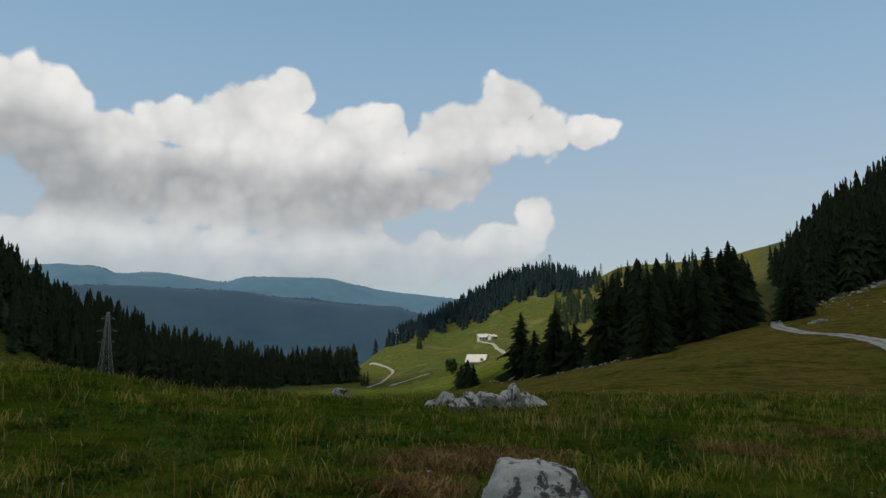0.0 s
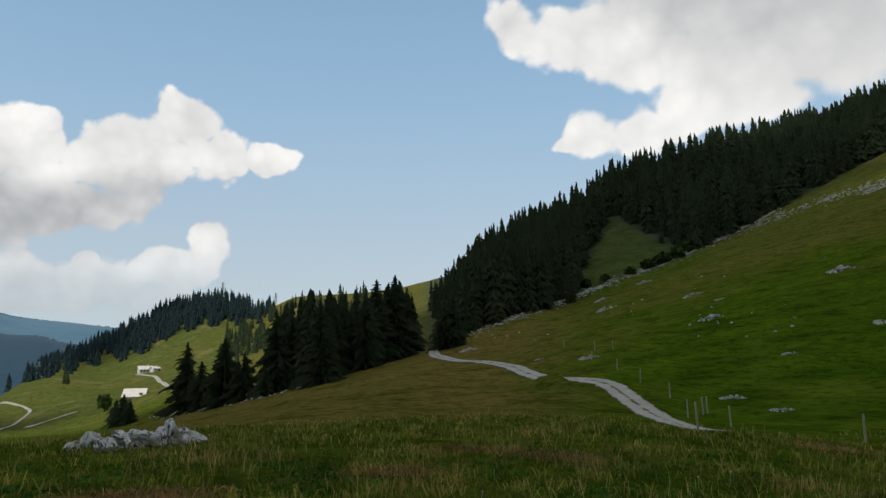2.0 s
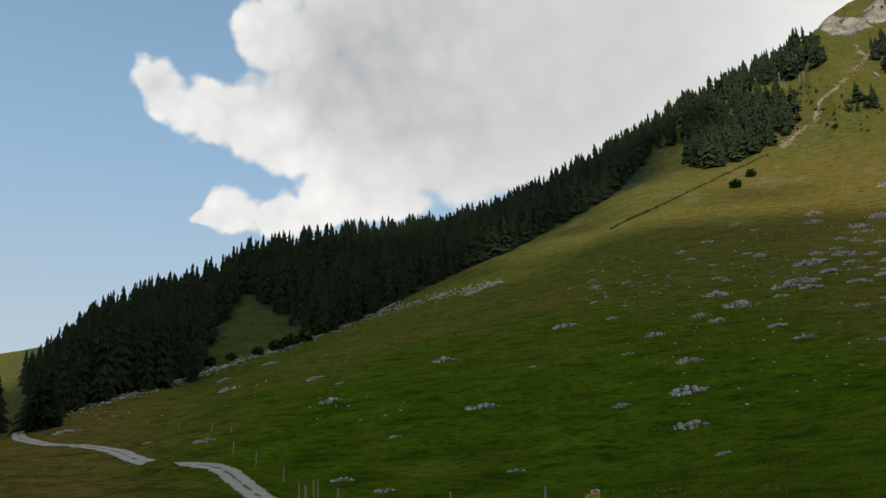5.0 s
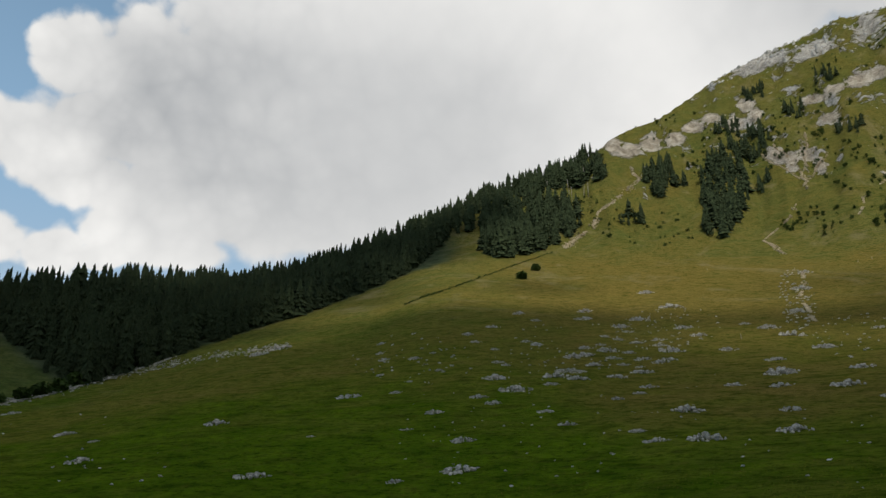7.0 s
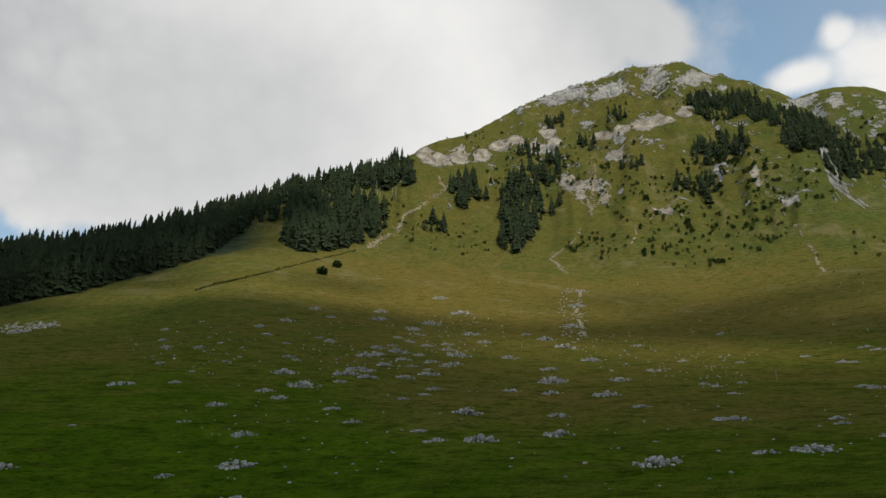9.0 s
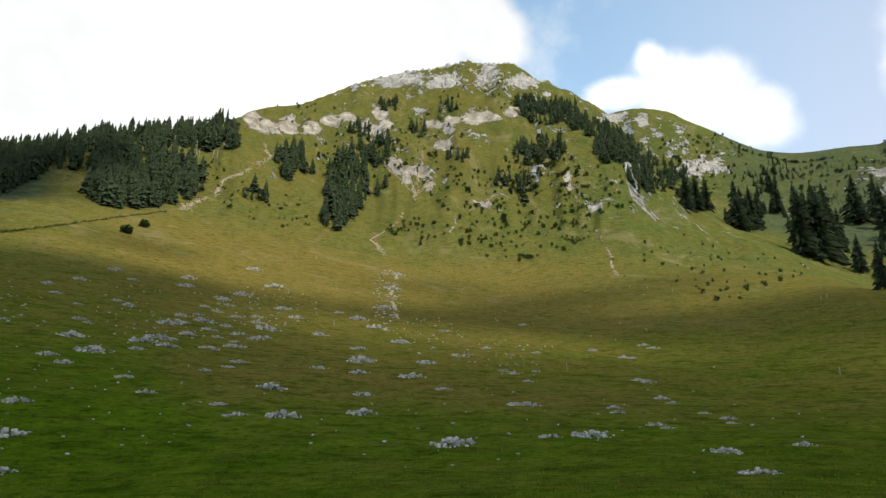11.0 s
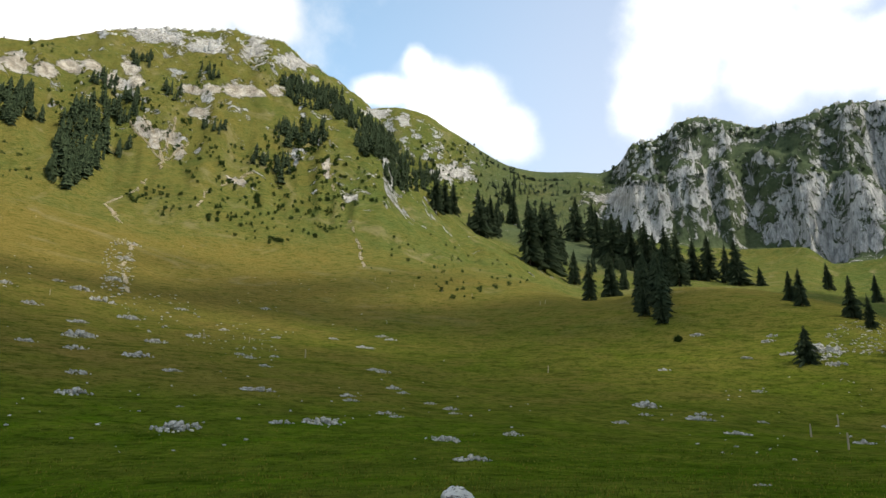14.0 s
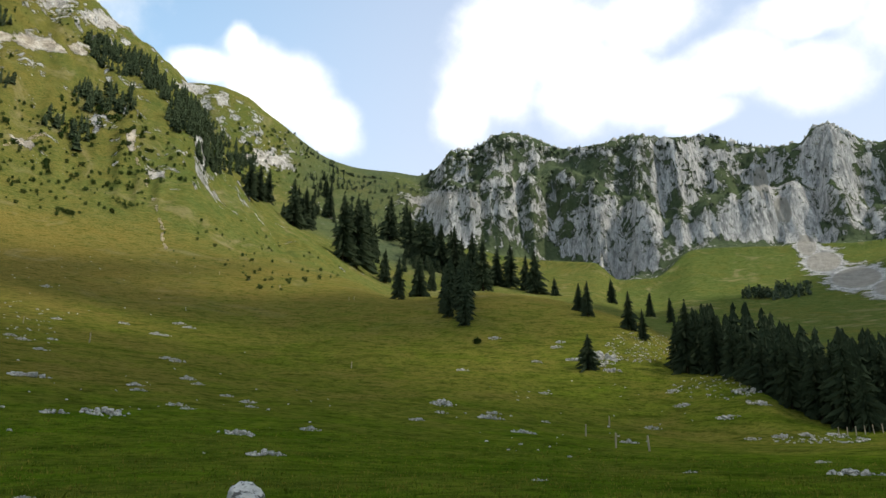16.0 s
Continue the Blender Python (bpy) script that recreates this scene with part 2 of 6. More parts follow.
    stone = n.mix(n.math("MULTIPLY", n.ramp(streak, [(0.58, 0), (0.68, 1)]), 0.5), stone, (0.62, 0.61, 0.58))
    stone = n.mix(n.math("MULTIPLY", tan, 1.3, clamp=True), stone, n.mix(n.ramp(strata, [(0.38, 0), (0.6, 1)]), (0.22, 0.185, 0.14), (0.56, 0.50, 0.41)))
    stone = n.mix(n.ramp(rock_at, [(0.9, 0), (1.0, 1)]), stone, n.mix(n.ramp(strata, [(0.3, 0), (0.7, 1)]), (0.20, 0.19, 0.165), (0.34, 0.325, 0.29)))
    color = n.mix(rock_mask, grass, stone)
    # forest floor; on cliff and saddle the greyed tone stands in for haze
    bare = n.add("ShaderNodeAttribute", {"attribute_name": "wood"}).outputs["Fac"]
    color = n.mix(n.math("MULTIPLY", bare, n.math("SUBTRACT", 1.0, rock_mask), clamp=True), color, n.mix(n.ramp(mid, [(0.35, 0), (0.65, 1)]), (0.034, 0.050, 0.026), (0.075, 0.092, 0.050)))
    near_bump = n.math("MULTIPLY", fine, n.add("ShaderNodeMapRange", Value=far, From_Min=0.0, From_Max=60.0, To_Min=0.12, To_Max=0.5).outputs[0])
    relief = n.math("ADD", n.math("ADD", near_bump, n.math("ADD", n.math("MULTIPLY", mid, 0.9), n.math("MULTIPLY", n.math("ADD", tufts, steps), 0.5))), n.math("MULTIPLY", n.math("MULTIPLY", strata, rock_mask), 14.0))
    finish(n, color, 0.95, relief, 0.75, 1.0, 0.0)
    return m


def make_needles(name, dark, lit):
    m, n = material(name)
    isle = n.add("ShaderNodeNewGeometry")
    one = n.add("ShaderNodeObjectInfo").outputs["Random"]
    tree = n.ramp(n.noise(isle.outputs["Position"], 0.16, 3, 0.6), [(0.35, 0), (0.65, 1)])
    t = n.math("MULTIPLY_ADD", isle.outputs["Random Per Island"], 0.22, n.math("MULTIPLY", n.math("ADD", tree, one), 0.34))
    c = n.mix(t, dark, lit)
    c = n.mix(n.math("MULTIPLY", n.noise(isle.outputs["Position"], 1.3, 5, 0.7), 0.7), c, lit)
    finish(n, c, 0.9, None, spec=0.04)
    return m


def make_plain(name, a, b, scale=3.0, rough=0.85, strength=0.4, dist=0.03, stretch=(1, 1, 1), metal=0.0, detail=8):
    m, n = material(name)
    p = n.add("ShaderNodeMapping", Vector=place(n), Scale=stretch).outputs[0]
    one = n.add("ShaderNodeObjectInfo").outputs["Random"]
    c = n.mix(n.ramp(n.noise(p, scale, detail, 0.65), [(0.3, 0), (0.7, 1)]), a, b)
    c = n.mix(n.math("MULTIPLY", n.noise(p, scale * 7, 6, 0.7), 0.45), c, tuple(0.55 * v for v in a))
    c = n.mix(n.math("MULTIPLY", one, 0.2), c, tuple(0.7 * v for v in b))
    finish(n, c, rough, n.noise(p, scale * 3, 9, 0.7), strength, dist, 0.25, metal)
    return m


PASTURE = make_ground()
NEEDLES = make_needles("spruce_needles", (0.013, 0.021, 0.012), (0.040, 0.054, 0.026))
FAR_NEEDLES = make_needles("far_spruce", (0.016, 0.027, 0.014), (0.046, 0.062, 0.030))
# bluish haze of the far hill wood is put into the needle colour
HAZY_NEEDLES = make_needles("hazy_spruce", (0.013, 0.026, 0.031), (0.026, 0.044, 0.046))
BARK = make_plain("bark", (0.05, 0.038, 0.028), (0.14, 0.115, 0.09), 4, stretch=(1, 1, 0.2))
DEAD = make_plain("dead_wood", (0.22, 0.20, 0.18), (0.42, 0.40, 0.37), 4, stretch=(1, 1, 0.2))

# ---- the lie of the land ----
# each line is a feature that runs round the place: heading in degrees, distance in metres, elevation from the eye in degrees
BROW = [(-60, 18, -0.97), (-33.94, 18, -1.31), (-27.41, 18, -2.23), (-21.81, 18, -3.52), (-3.89, 18, -4.64), (5.62, 18, -4.61), (24.94, 18, -4.91),
    (41.8, 18, -5.78), (52.86, 18, -7.44), (80.93, 18, -8.37), (104.75, 18, -4.31), (132.97, 18, -3.9), (180, 18, -4.05)]
DIP = [(-60, 45, -3.3), (-33.81, 45, -4.57), (-13.34, 45, -5), (-3.9, 45, -4.76), (5.65, 45, -3.77), (15.32, 45, -3.35), (25, 45, -3.3), (34.93, 45, -3.73),
    (41.87, 45, -4.46), (50.75, 45, -4.59), (76.14, 45, -2.39), (99.06, 45, 0.13), (119.57, 45, 0.95), (137.66, 45, 0.59), (164.67, 45, 0.26),
    (190, 45, 0.04)]
LOWER = [(-60, 110, -4.26), (-33.8, 110, -5.52), (-13.33, 110, -4.9), (-3.88, 110, -3.9), (1.86, 105, -3.26), (5.68, 105, -2.52), (10.51, 105, -1.46),
    (15.42, 105, -0.54), (20.37, 105, 0.35), (25.26, 105, 0.55), (30.15, 105, 1.16), (35.2, 105, 2.23), (40.25, 110, 3.27), (51.44, 110, 5.06),
    (76.17, 110, 6.48), (98.99, 110, 6.46), (119.48, 110, 5.59), (137.6, 110, 4.46), (152.5, 110, 2.79), (164.66, 105, 2.25), (190, 110, 2)]
CREST = [(-60, 250, -2.35), (-33.93, 290, -2.19), (-15.28, 430, -2.88), (-9.66, 430, -2.84), (-3.86, 300, -3.13), (1.47, 175, -2.73), (5.71, 165, -1.81),
    (9.53, 160, -0.93), (13.95, 158, 0.1), (20.6, 164.04, 1.65), (22.9, 172.13, 2.4), (27.3, 189.8, 3.8), (31.8, 214.56, 4.9), (36, 237.59, 6.55),
    (40.3, 257.65, 7.85), (45.4, 290.16, 9.95), (48.8, 309.31, 11.45), (52.9, 336.14, 13.15), (57.3, 364.93, 14.85), (62, 393.86, 16.7),
    (64.8, 406.25, 17.9), (71.97, 438, 19.52), (78.22, 440, 18.87), (88.78, 430, 18.02), (98.88, 400, 16.35), (112.06, 380, 15.47), (119.32, 365, 14.87),
    (126.9, 330, 14.08), (130.72, 300, 13.17)]
CREST_2 = [(137.49, 300, 13.75), (142.31, 295, 13.35), (145.35, 265, 12.32), (149.32, 235, 10.71), (151.78, 180, 7.69), (156.94, 150, 6.27), (159.54, 135, 4.31),
    (162.56, 125, 3.13), (169.77, 115, 2.66), (190, 110, 2)]
RIDGE = [(-60, 420, 6.27), (-36.03, 420, 5.28), (-30.32, 430, 1.59), (-27.42, 440, 0.68), (-24.62, 470, -0.62), (-18.98, 510, -1.82), (-15.27, 560, -2.41),
    (-10.54, 640, -1.97), (-8.02, 640, -0.28), (-5.8, 640, 0.17), (-3.09, 640, -0.07), (-0.26, 610, 0.44), (3.88, 580, 0.81), (10.66, 480, 2.89),
    (15.69, 380, 4.01), (21.2, 331.28, 4.9), (24.3, 337.48, 6.7), (27.7, 346.02, 8.7), (31.4, 356.43, 10), (35.3, 372.67, 12.2), (39.5, 390.41, 13.3),
    (44, 408.72, 14.4), (48.5, 427.09, 14.9), (53.2, 446.6, 15.8), (58, 468.33, 17.4), (62.8, 502.89, 19.5), (67.6, 542.27, 21.6), (72.3, 581.55, 23.9),
    (76.9, 652.87, 25)]
RIDGE_2 = [(80.4, 720, 26.4), (81.4, 724.76, 27.45), (83, 751.99, 28.1), (85.3, 791.13, 28.5), (87.8, 833.66, 29.45), (90.5, 872.2, 30.6), (94, 916.86, 31.5),
    (98.5, 930, 32.15), (102, 930, 32.38), (104.6, 927, 32.1), (106.7, 901.75, 31), (109.1, 872.95, 30), (110.5, 856.22, 29), (111.9, 838.24, 27.8),
    (114.76, 800, 24.34), (120.22, 700, 19.71), (124.99, 600, 16.47), (130.73, 600, 13.75), (137.49, 600, 13.75), (142.31, 600, 13.14),
    (152.29, 560, 11.05), (160.43, 520, 10.16), (190, 500, 9.81)]
BACK = [(-60, 800, 0.53), (-33.94, 800, -0.77), (-13.33, 1000, -4.42), (-9.64, 1000, -1.4), (-5.78, 1000, 1.32), (-3.14, 1000, 2.52), (-1.91, 1000, 3.17),
    (0.03, 1000, 4.19), (1.37, 1000, 4.92), (4.41, 1000, 5.52), (7.81, 980, 4.73), (10.65, 950, 5.59), (14.25, 900, 5.62), (17.66, 800, 5.85),
    (22.55, 640, 6.87), (35.57, 560, 8.18), (56.07, 650, 14.44), (74.27, 900, 19.08), (88.46, 1150, 17.37), (101.26, 1250, 16.73), (110.92, 1020, 16.36)]
BACK_2 = [(114.78, 1000, 22.01), (120.23, 1000, 20.1), (124.96, 1000, 19.17), (129.72, 1000, 18.56), (137.43, 1000, 17.25), (142.23, 990, 16.36),
    (146.18, 960, 16.04), (148.2, 930, 14.61), (150.65, 930, 14.65), (153.92, 990, 16.58), (160.29, 1000, 16.21), (168.45, 1000, 15.74),
    (190, 1000, 14.67)]
SKYLINE = [(-60, 1300, -2.35), (-11.46, 1500, -4.44), (-0.01, 1400, -1.78), (15.49, 1300, 1.49), (55.65, 1000, 8.63), (88.55, 1400, 13.31), (104.24, 1450, 17.62),
    (108.81, 1350, 22.52), (110.94, 1300, 27.79), (114.5, 1300, 28.35), (117.2, 1300, 27.85), (118.7, 1300, 27), (120.3, 1300, 26.15),
    (122.2, 1300.96, 25), (124.2, 1317.01, 24), (127, 1330, 23.4), (129.9, 1330, 23.25), (131.8, 1322.2, 23.05), (133.3, 1287.8, 23.6),
    (134.5, 1204.4, 24.95), (136.7, 1183.9, 25.2), (138.1, 1173.71, 26.1), (139.6, 1170, 26.4), (141.5, 1170, 25.95), (144.3, 1200.51, 24.95),
    (147.1, 1207.63, 25.1), (149.9, 1201.58, 25.55), (152.5, 1200, 25.1), (155.1, 1200.39, 24.85), (157.9, 1214.08, 23.9), (160.2, 1223.04, 23.3),
    (162.2, 1228.63, 23.3), (163.1, 1221.4, 24.1), (164, 1202.52, 24.3), (165, 1200, 23.7), (166.9, 1229.66, 22.4), (190, 1230, 21.48)]


def pchip(x, xs, ys):
    """Smooth interpolation through (xs, ys) without overshoot."""
    h, d = np.diff(xs), np.diff(ys) / np.diff(xs)
    m = np.zeros(len(xs))
    m[0], m[-1] = d[0], d[-1]
    ok = d[:-1] * d[1:] > 0
    w1, w2 = 2 * h[1:] + h[:-1], h[1:] + 2 * h[:-1]
    with np.errstate(all="ignore"):
        m[1:-1] = np.where(ok, (w1 + w2) / (w1 / np.where(ok, d[:-1], 1) + w2 / np.where(ok, d[1:], 1)), 0)
    x = np.clip(x, xs[0], xs[-1])
    i = np.clip(np.searchsorted(xs, x) - 1, 0, len(xs) - 2)
    t = (x - xs[i]) / h[i]
    return ys[i] * (1 + 2 * t) * (1 - t) ** 2 + h[i] * m[i] * t * (1 - t) ** 2 + ys[i + 1] * t * t * (3 - 2 * t) + h[i] * m[i + 1] * t * t * (t - 1)


LINES = [np.array(q, float) for q in (BROW, DIP, LOWER, CREST + CREST_2, RIDGE + RIDGE_2, BACK + BACK_2, SKYLINE)]
LINES = [np.vstack([q, [300 - 0.001, q[0, 1], q[0, 2]]]) for q in LINES]


def line_at(k, az):
    """Distance and height of feature line k at a heading."""
    q = LINES[k]
    a = (az + 60) % 360 - 60
    r, e = pchip(a, q[:, 0], q[:, 1]), pchip(a, q[:, 0], q[:, 2])
    return r, EYE + r * np.tan(np.radians(e))


AZ = np.arange(-60, 300.01, 0.2)
ROLL = [line_at(k, AZ) for k in range(7)]


def profile(i):
    """Distances and heights along heading AZ[i]."""
    rs = [0.0, 3.0, 8.0] + [q[0][i] for q in ROLL]
    lean = 0.056 * math.cos(radians(AZ[i] + 38))
    zs = [0.0, 3 * lean, 8 * lean - 0.05] + [q[1][i] for q in ROLL]
    end = zs[-1]
    rs += [rs[-1] + 300, 2400, 3300, 4700]
    zs += [end - 90 if end > -60 else end - 30, min(end * 0.3, end - 60), -420, -420]
    return np.maximum.accumulate(np.array(rs) + 0.01 * np.arange(len(rs))), np.array(zs)


def waves(x, y, size, seed):
    """Cheap smooth noise from crossed sine waves, -1 to 1."""
    g = np.random.default_rng(seed)
    out = 0
    for a, p, s in zip(g.uniform(0, 6.28, 6), g.uniform(0, 6.28, 6), g.uniform(0.7, 1.5, 6)):
        u = (x * np.cos(a) + y * np.sin(a)) / size * s * 6.28
        v = (-x * np.sin(a) + y * np.cos(a)) / size * s * 2.1
        out = out + np.sin(u + p + 1.3 * np.sin(v + 2 * p))
    return out / 6


def fractal(x, y, size, octaves, seed, ridged=False, rough=0.5):
    """Value noise in several octaves, about -1 to 1; ridged gives sharp crests."""
    g = np.random.default_rng(seed)
    table = g.uniform(-1, 1, (256, 256))
    out, amp, total = 0, 1.0, 0.0
    for k in range(octaves):
        u, v = x / size * 2 ** k + 17.3 * k + 900, y / size * 2 ** k + 5.1 * k + 900
        i, j = np.floor(u).astype(int), np.floor(v).astype(int)
        fu, fv = u - i, v - j
        fu, fv = fu * fu * (3 - 2 * fu), fv * fv * (3 - 2 * fv)
        i, j, i1, j1 = i % 256, j % 256, (i + 1) % 256, (j + 1) % 256
        q = (table[i, j] * (1 - fu) + table[i1, j] * fu) * (1 - fv) + (table[i, j1] * (1 - fu) + table[i1, j1] * fu) * fv
        out = out + amp * (1 - 2 * np.abs(q) if ridged else q)
        total += amp
        amp *= rough
    return out / total


RANGE = np.concatenate([np.linspace(0, 8, 22)[1:], np.geomspace(8.3, 600, 190), np.geomspace(604, 1500, 150), np.geomspace(1530, 4700, 14)])


def smooth(a, b, x):
    t = np.clip((x - a) / (b - a), 0, 1)
    return t * t * (3 - 2 * t)


def settle():
    """Lower the ridges a little where the rounded land would rise above their line of sight."""
    for _ in range(4):
        base = np.array([pchip(RANGE, *profile(i)) for i in range(len(AZ))])
        up = (base - EYE) / RANGE[None, :]
        for k, share in ((4, smooth(39, 43, AZ) * (1 - smooth(100, 116, AZ))), (6, smooth(108, 118, AZ) * (1 - smooth(175, 180, AZ)))):
            r, z = ROLL[k]
            over = np.max(np.where(RANGE[None, :] < r[:, None] * 1.06, up, -9), 1) - (line_at(k, AZ)[1] - EYE) / r
            z -= np.convolve(share * np.clip(over, 0, 1) * r * 0.9, np.ones(9) / 9, "same")
    return np.array([pchip(RANGE, *profile(i)) for i in range(len(AZ))])


BASE = settle()
GX, GY = np.sin(np.radians(AZ))[:, None] * RANGE, np.cos(np.radians(AZ))[:, None] * RANGE


HUMP = (30.0, 66.0)


def relief():
    """Hummocks near by, gullies and ribs on the mountain, ledges on the cliffs."""
    r, az = RANGE[None, :], AZ[:, None]
    z = 0.05 * smooth(3, 10, r) * waves(GX, GY, 7, 1) + 0.25 * smooth(20, 70, r) * waves(GX, GY, 26, 2) + 0.6 * smooth(60, 200, r) * waves(GX, GY, 60, 3)
    along = np.radians(az) * 850 + 0 * r
    # a low hump between the meadow and the track
    z = z + 1.0 * np.exp(-(((az - HUMP[0]) / 1.5) ** 4 + ((r - HUMP[1] + 2.0 * (az - HUMP[0])) / 2.4) ** 2))
    high = smooth(15, 60, BASE) * smooth(400, 540, r) * smooth(66, 80, az)
    edge = r / ROLL[4][0][:, None]
    keep = 1 - 0.75 * smooth(0.86, 0.98, edge)
    down = fractal(along + 25 * waves(GX, GY, 160, 5), r * 0.33, 95, 5, 6, True)
    z = z + high * (1 - smooth(127, 133, az)) * (16 * (down - 0.5) + 9 * fractal(GX, GY, 70, 5, 7) + 5 * fractal(GX, GY, 22, 3, 8, True)) * keep
    crest = smooth(0.93, 0.99, edge) * (1 - smooth(1.01, 1.08, edge)) * smooth(84, 88, az) * (1 - smooth(107, 111, az))
    z = z + crest * 6.5 * np.clip(fractal(along, r, 24, 4, 14, True), -0.2, 1)
    # limestone wall: two steep bands with a ledge between, cut by flutes that run down
    foot, top = ROLL[5][0][:, None], ROLL[6][0][:, None]
    u = (r - foot) / (top - foot)
    on = smooth(129, 136, az) * smooth(-0.12, 0.02, u) * (1 - smooth(1.0, 1.1, u))
    run = np.radians(az) * 1100 + 12 * waves(GX, GY, 90, 9)
    push = 0.42 * fractal(run, r * 0.35, 130, 3, 10) + 0.14 * fractal(run, r * 0.4, 55, 5, 11, True) - 0.04
    v = np.clip(u + push * np.clip(5 * u * (1 - u), 0, 1), 0, 1)
    low, upp = 0.24 + 0.2 * fractal(run, r * 0.3, 150, 3, 12), 0.72 + 0.2 * fractal(run, r * 0.3, 120, 3, 13)
    share = np.clip(0.45 + 0.6 * fractal(run, r * 0.2, 160, 2, 17), 0.12, 0.8)
    step = 0.72 * (share * smooth(low - 0.11, low + 0.11, v) + (1 - share) * smooth(upp - 0.12, upp + 0.12, v)) + 0.28 * v
    z0, z1 = ROLL[5][1][:, None], ROLL[6][1][:, None]
    wall = z0 + (z1 - z0) * step + (8 * fractal(GX, GY, 45, 4, 18) + 4 * fractal(run, r * 0.3, 16, 2, 20, True)) * np.clip(6 * u * (1.05 - u), 0, 1)
    return (BASE + z) * (1 - on) + wall * on


def pin(z):
    """Bring the skyline back to its own line after the relief is cut."""
    share = smooth(80, 86, AZ) * (1 - smooth(174, 180, AZ))
    for _ in range(2):
        up = (z - EYE) / RANGE[None, :]
        first = (line_at(4, AZ)[1] - EYE) / line_at(4, AZ)[0]
        last = (line_at(6, AZ)[1] - EYE) / line_at(6, AZ)[0]
        for k, goal, part_of in ((4, first, share * (1 - smooth(106, 109, AZ))), (6, last, share * smooth(110.5, 113, AZ))):
            r = ROLL[k][0]
            near = np.abs(RANGE[None, :] / r[:, None] - 1) < 0.13
            miss = part_of * (goal - np.max(np.where(near, up, -9), 1))
            miss = np.convolve(miss, np.ones(5) / 5, "same")
            z = z + (miss * r)[:, None] * smooth(0.80, 0.93, RANGE[None, :] / r[:, None]) * (1 - smooth(1.1, 1.25, RANGE[None, :] / r[:, None]))
    return z


Z = pin(relief())


def ground(az, r):
    """Height of the land at a heading and a distance."""
    i = ((az + 60) % 360) / 0.2
    i0 = int(min(i, len(AZ) - 2))
    fi = i - i0
    j = np.searchsorted(RANGE, r) - 1
    j0 = int(np.clip(j, 0, len(RANGE) - 2))
    fj = (r - RANGE[j0]) / (RANGE[j0 + 1] - RANGE[j0])
    a = Z[i0, j0] * (1 - fj) + Z[i0, j0 + 1] * fj
    b = Z[i0 + 1, j0] * (1 - fj) + Z[i0 + 1, j0 + 1] * fj
    return float(a * (1 - fi) + b * fi)


def polar(az, r, lift=0.0):
    return Vector((math.sin(radians(az)) * r, math.cos(radians(az)) * r, ground(az, r) + lift))


def sight(az, el, skip=3.0):
    """Where the land first meets the line of sight at a heading and an elevation."""
    i = int(round(((az + 60) % 360) / 0.2))
    line = EYE + RANGE * math.tan(radians(el))
    ok = np.nonzero((Z[i] >= line) & (RANGE > skip))[0]
    r = RANGE[ok[0]] if len(ok) else 1200.0
    if len(ok) and ok[0] > 0:
        j = ok[0]
        d0, d1 = line[j - 1] - Z[i, j - 1], Z[i, j] - line[j]
        if d0 + d1 > 0:
            r = RANGE[j - 1] + (RANGE[j] - RANGE[j - 1]) * d0 / (d0 + d1)
    return polar(az, float(r)), float(r)


def slab(name, verts, faces, mat, parent=None, smooth_shade=True, label="", kind="", category="", group=""):
    me = bpy.data.meshes.new(name)
    me.from_pydata(verts, [], faces)
    me.materials.append(mat)
    if smooth_shade:
        me.polygons.foreach_set("use_smooth", np.ones(len(me.polygons), bool))
    ob = new(name, me)
    ob.parent = parent
    return tagged(ob, label, category, group, kind)


def patch(a, e, w, h):
    """How far each grid place lies inside an oval of the view: 1 in its middle, 0 at its rim."""
    el = np.degrees(np.arctan2(Z - EYE, RANGE[None, :]))
    return np.clip(1.15 - 0.95 * np.hypot((AZ[:, None] - a) / w, (el - e) / h), 0, 0.85)


# bare rock of the mountain: heading, elevation, half width, half height in degrees
TAN_ROCK = [(81.9, 27.1, 1.2, 0.9), (83.2, 26.6, 1.5, 0.9), (85, 26.9, 1.4, 0.9), (86.8, 27.0, 1.4, 0.7), (88.4, 27.6, 1.3, 0.7), (89.9, 28.1, 1.1, 0.6), (92.6, 28.5, 1.0, 0.8),
    (93.3, 27.7, 0.8, 0.7), (94.3, 24.7, 0.9, 0.9), (95.3, 23.9, 0.8, 0.9), (96.3, 24.5, 0.8, 1.2), (97.1, 23.3, 0.7, 0.8), (97.5, 27.9, 1.4, 0.45), (99, 28.2, 1.5, 0.5), (100.7, 28.35, 1.5, 0.6),
    (102.3, 28.5, 1.5, 0.6), (104, 28.75, 1.3, 0.55), (98.3, 26.4, 1.2, 0.5), (101.7, 21.9, 1.3, 0.3), (108.8, 23.4, 0.5, 1.2), (91.7, 27.4, 0.8, 0.6)]
GREY_ROCK = [(94.15, 31.11, 3.5, 0.8), (98.27, 31.12, 2.5, 0.7), (101.99, 31.5, 1.6, 1.3), (105.28, 30.98, 2, 0.8), (112.86, 27.86, 1.5, 0.6),
    (115.15, 27.38, 0.8, 0.7), (119.26, 23.49, 3, 0.9), (111.08, 21.22, 1.8, 0.5), (133.7, 21.06, 4, 0.8)]
SCREE_FANS = [(161.63, 16.03, 0.9, 1), (162.57, 14.8, 1.6, 1), (164.44, 13.48, 2.2, 1), (167.25, 12.58, 2.6, 1), (159.13, 21.06, 0.8, 1.3), (160.37, 18.8, 0.8, 1.3)]


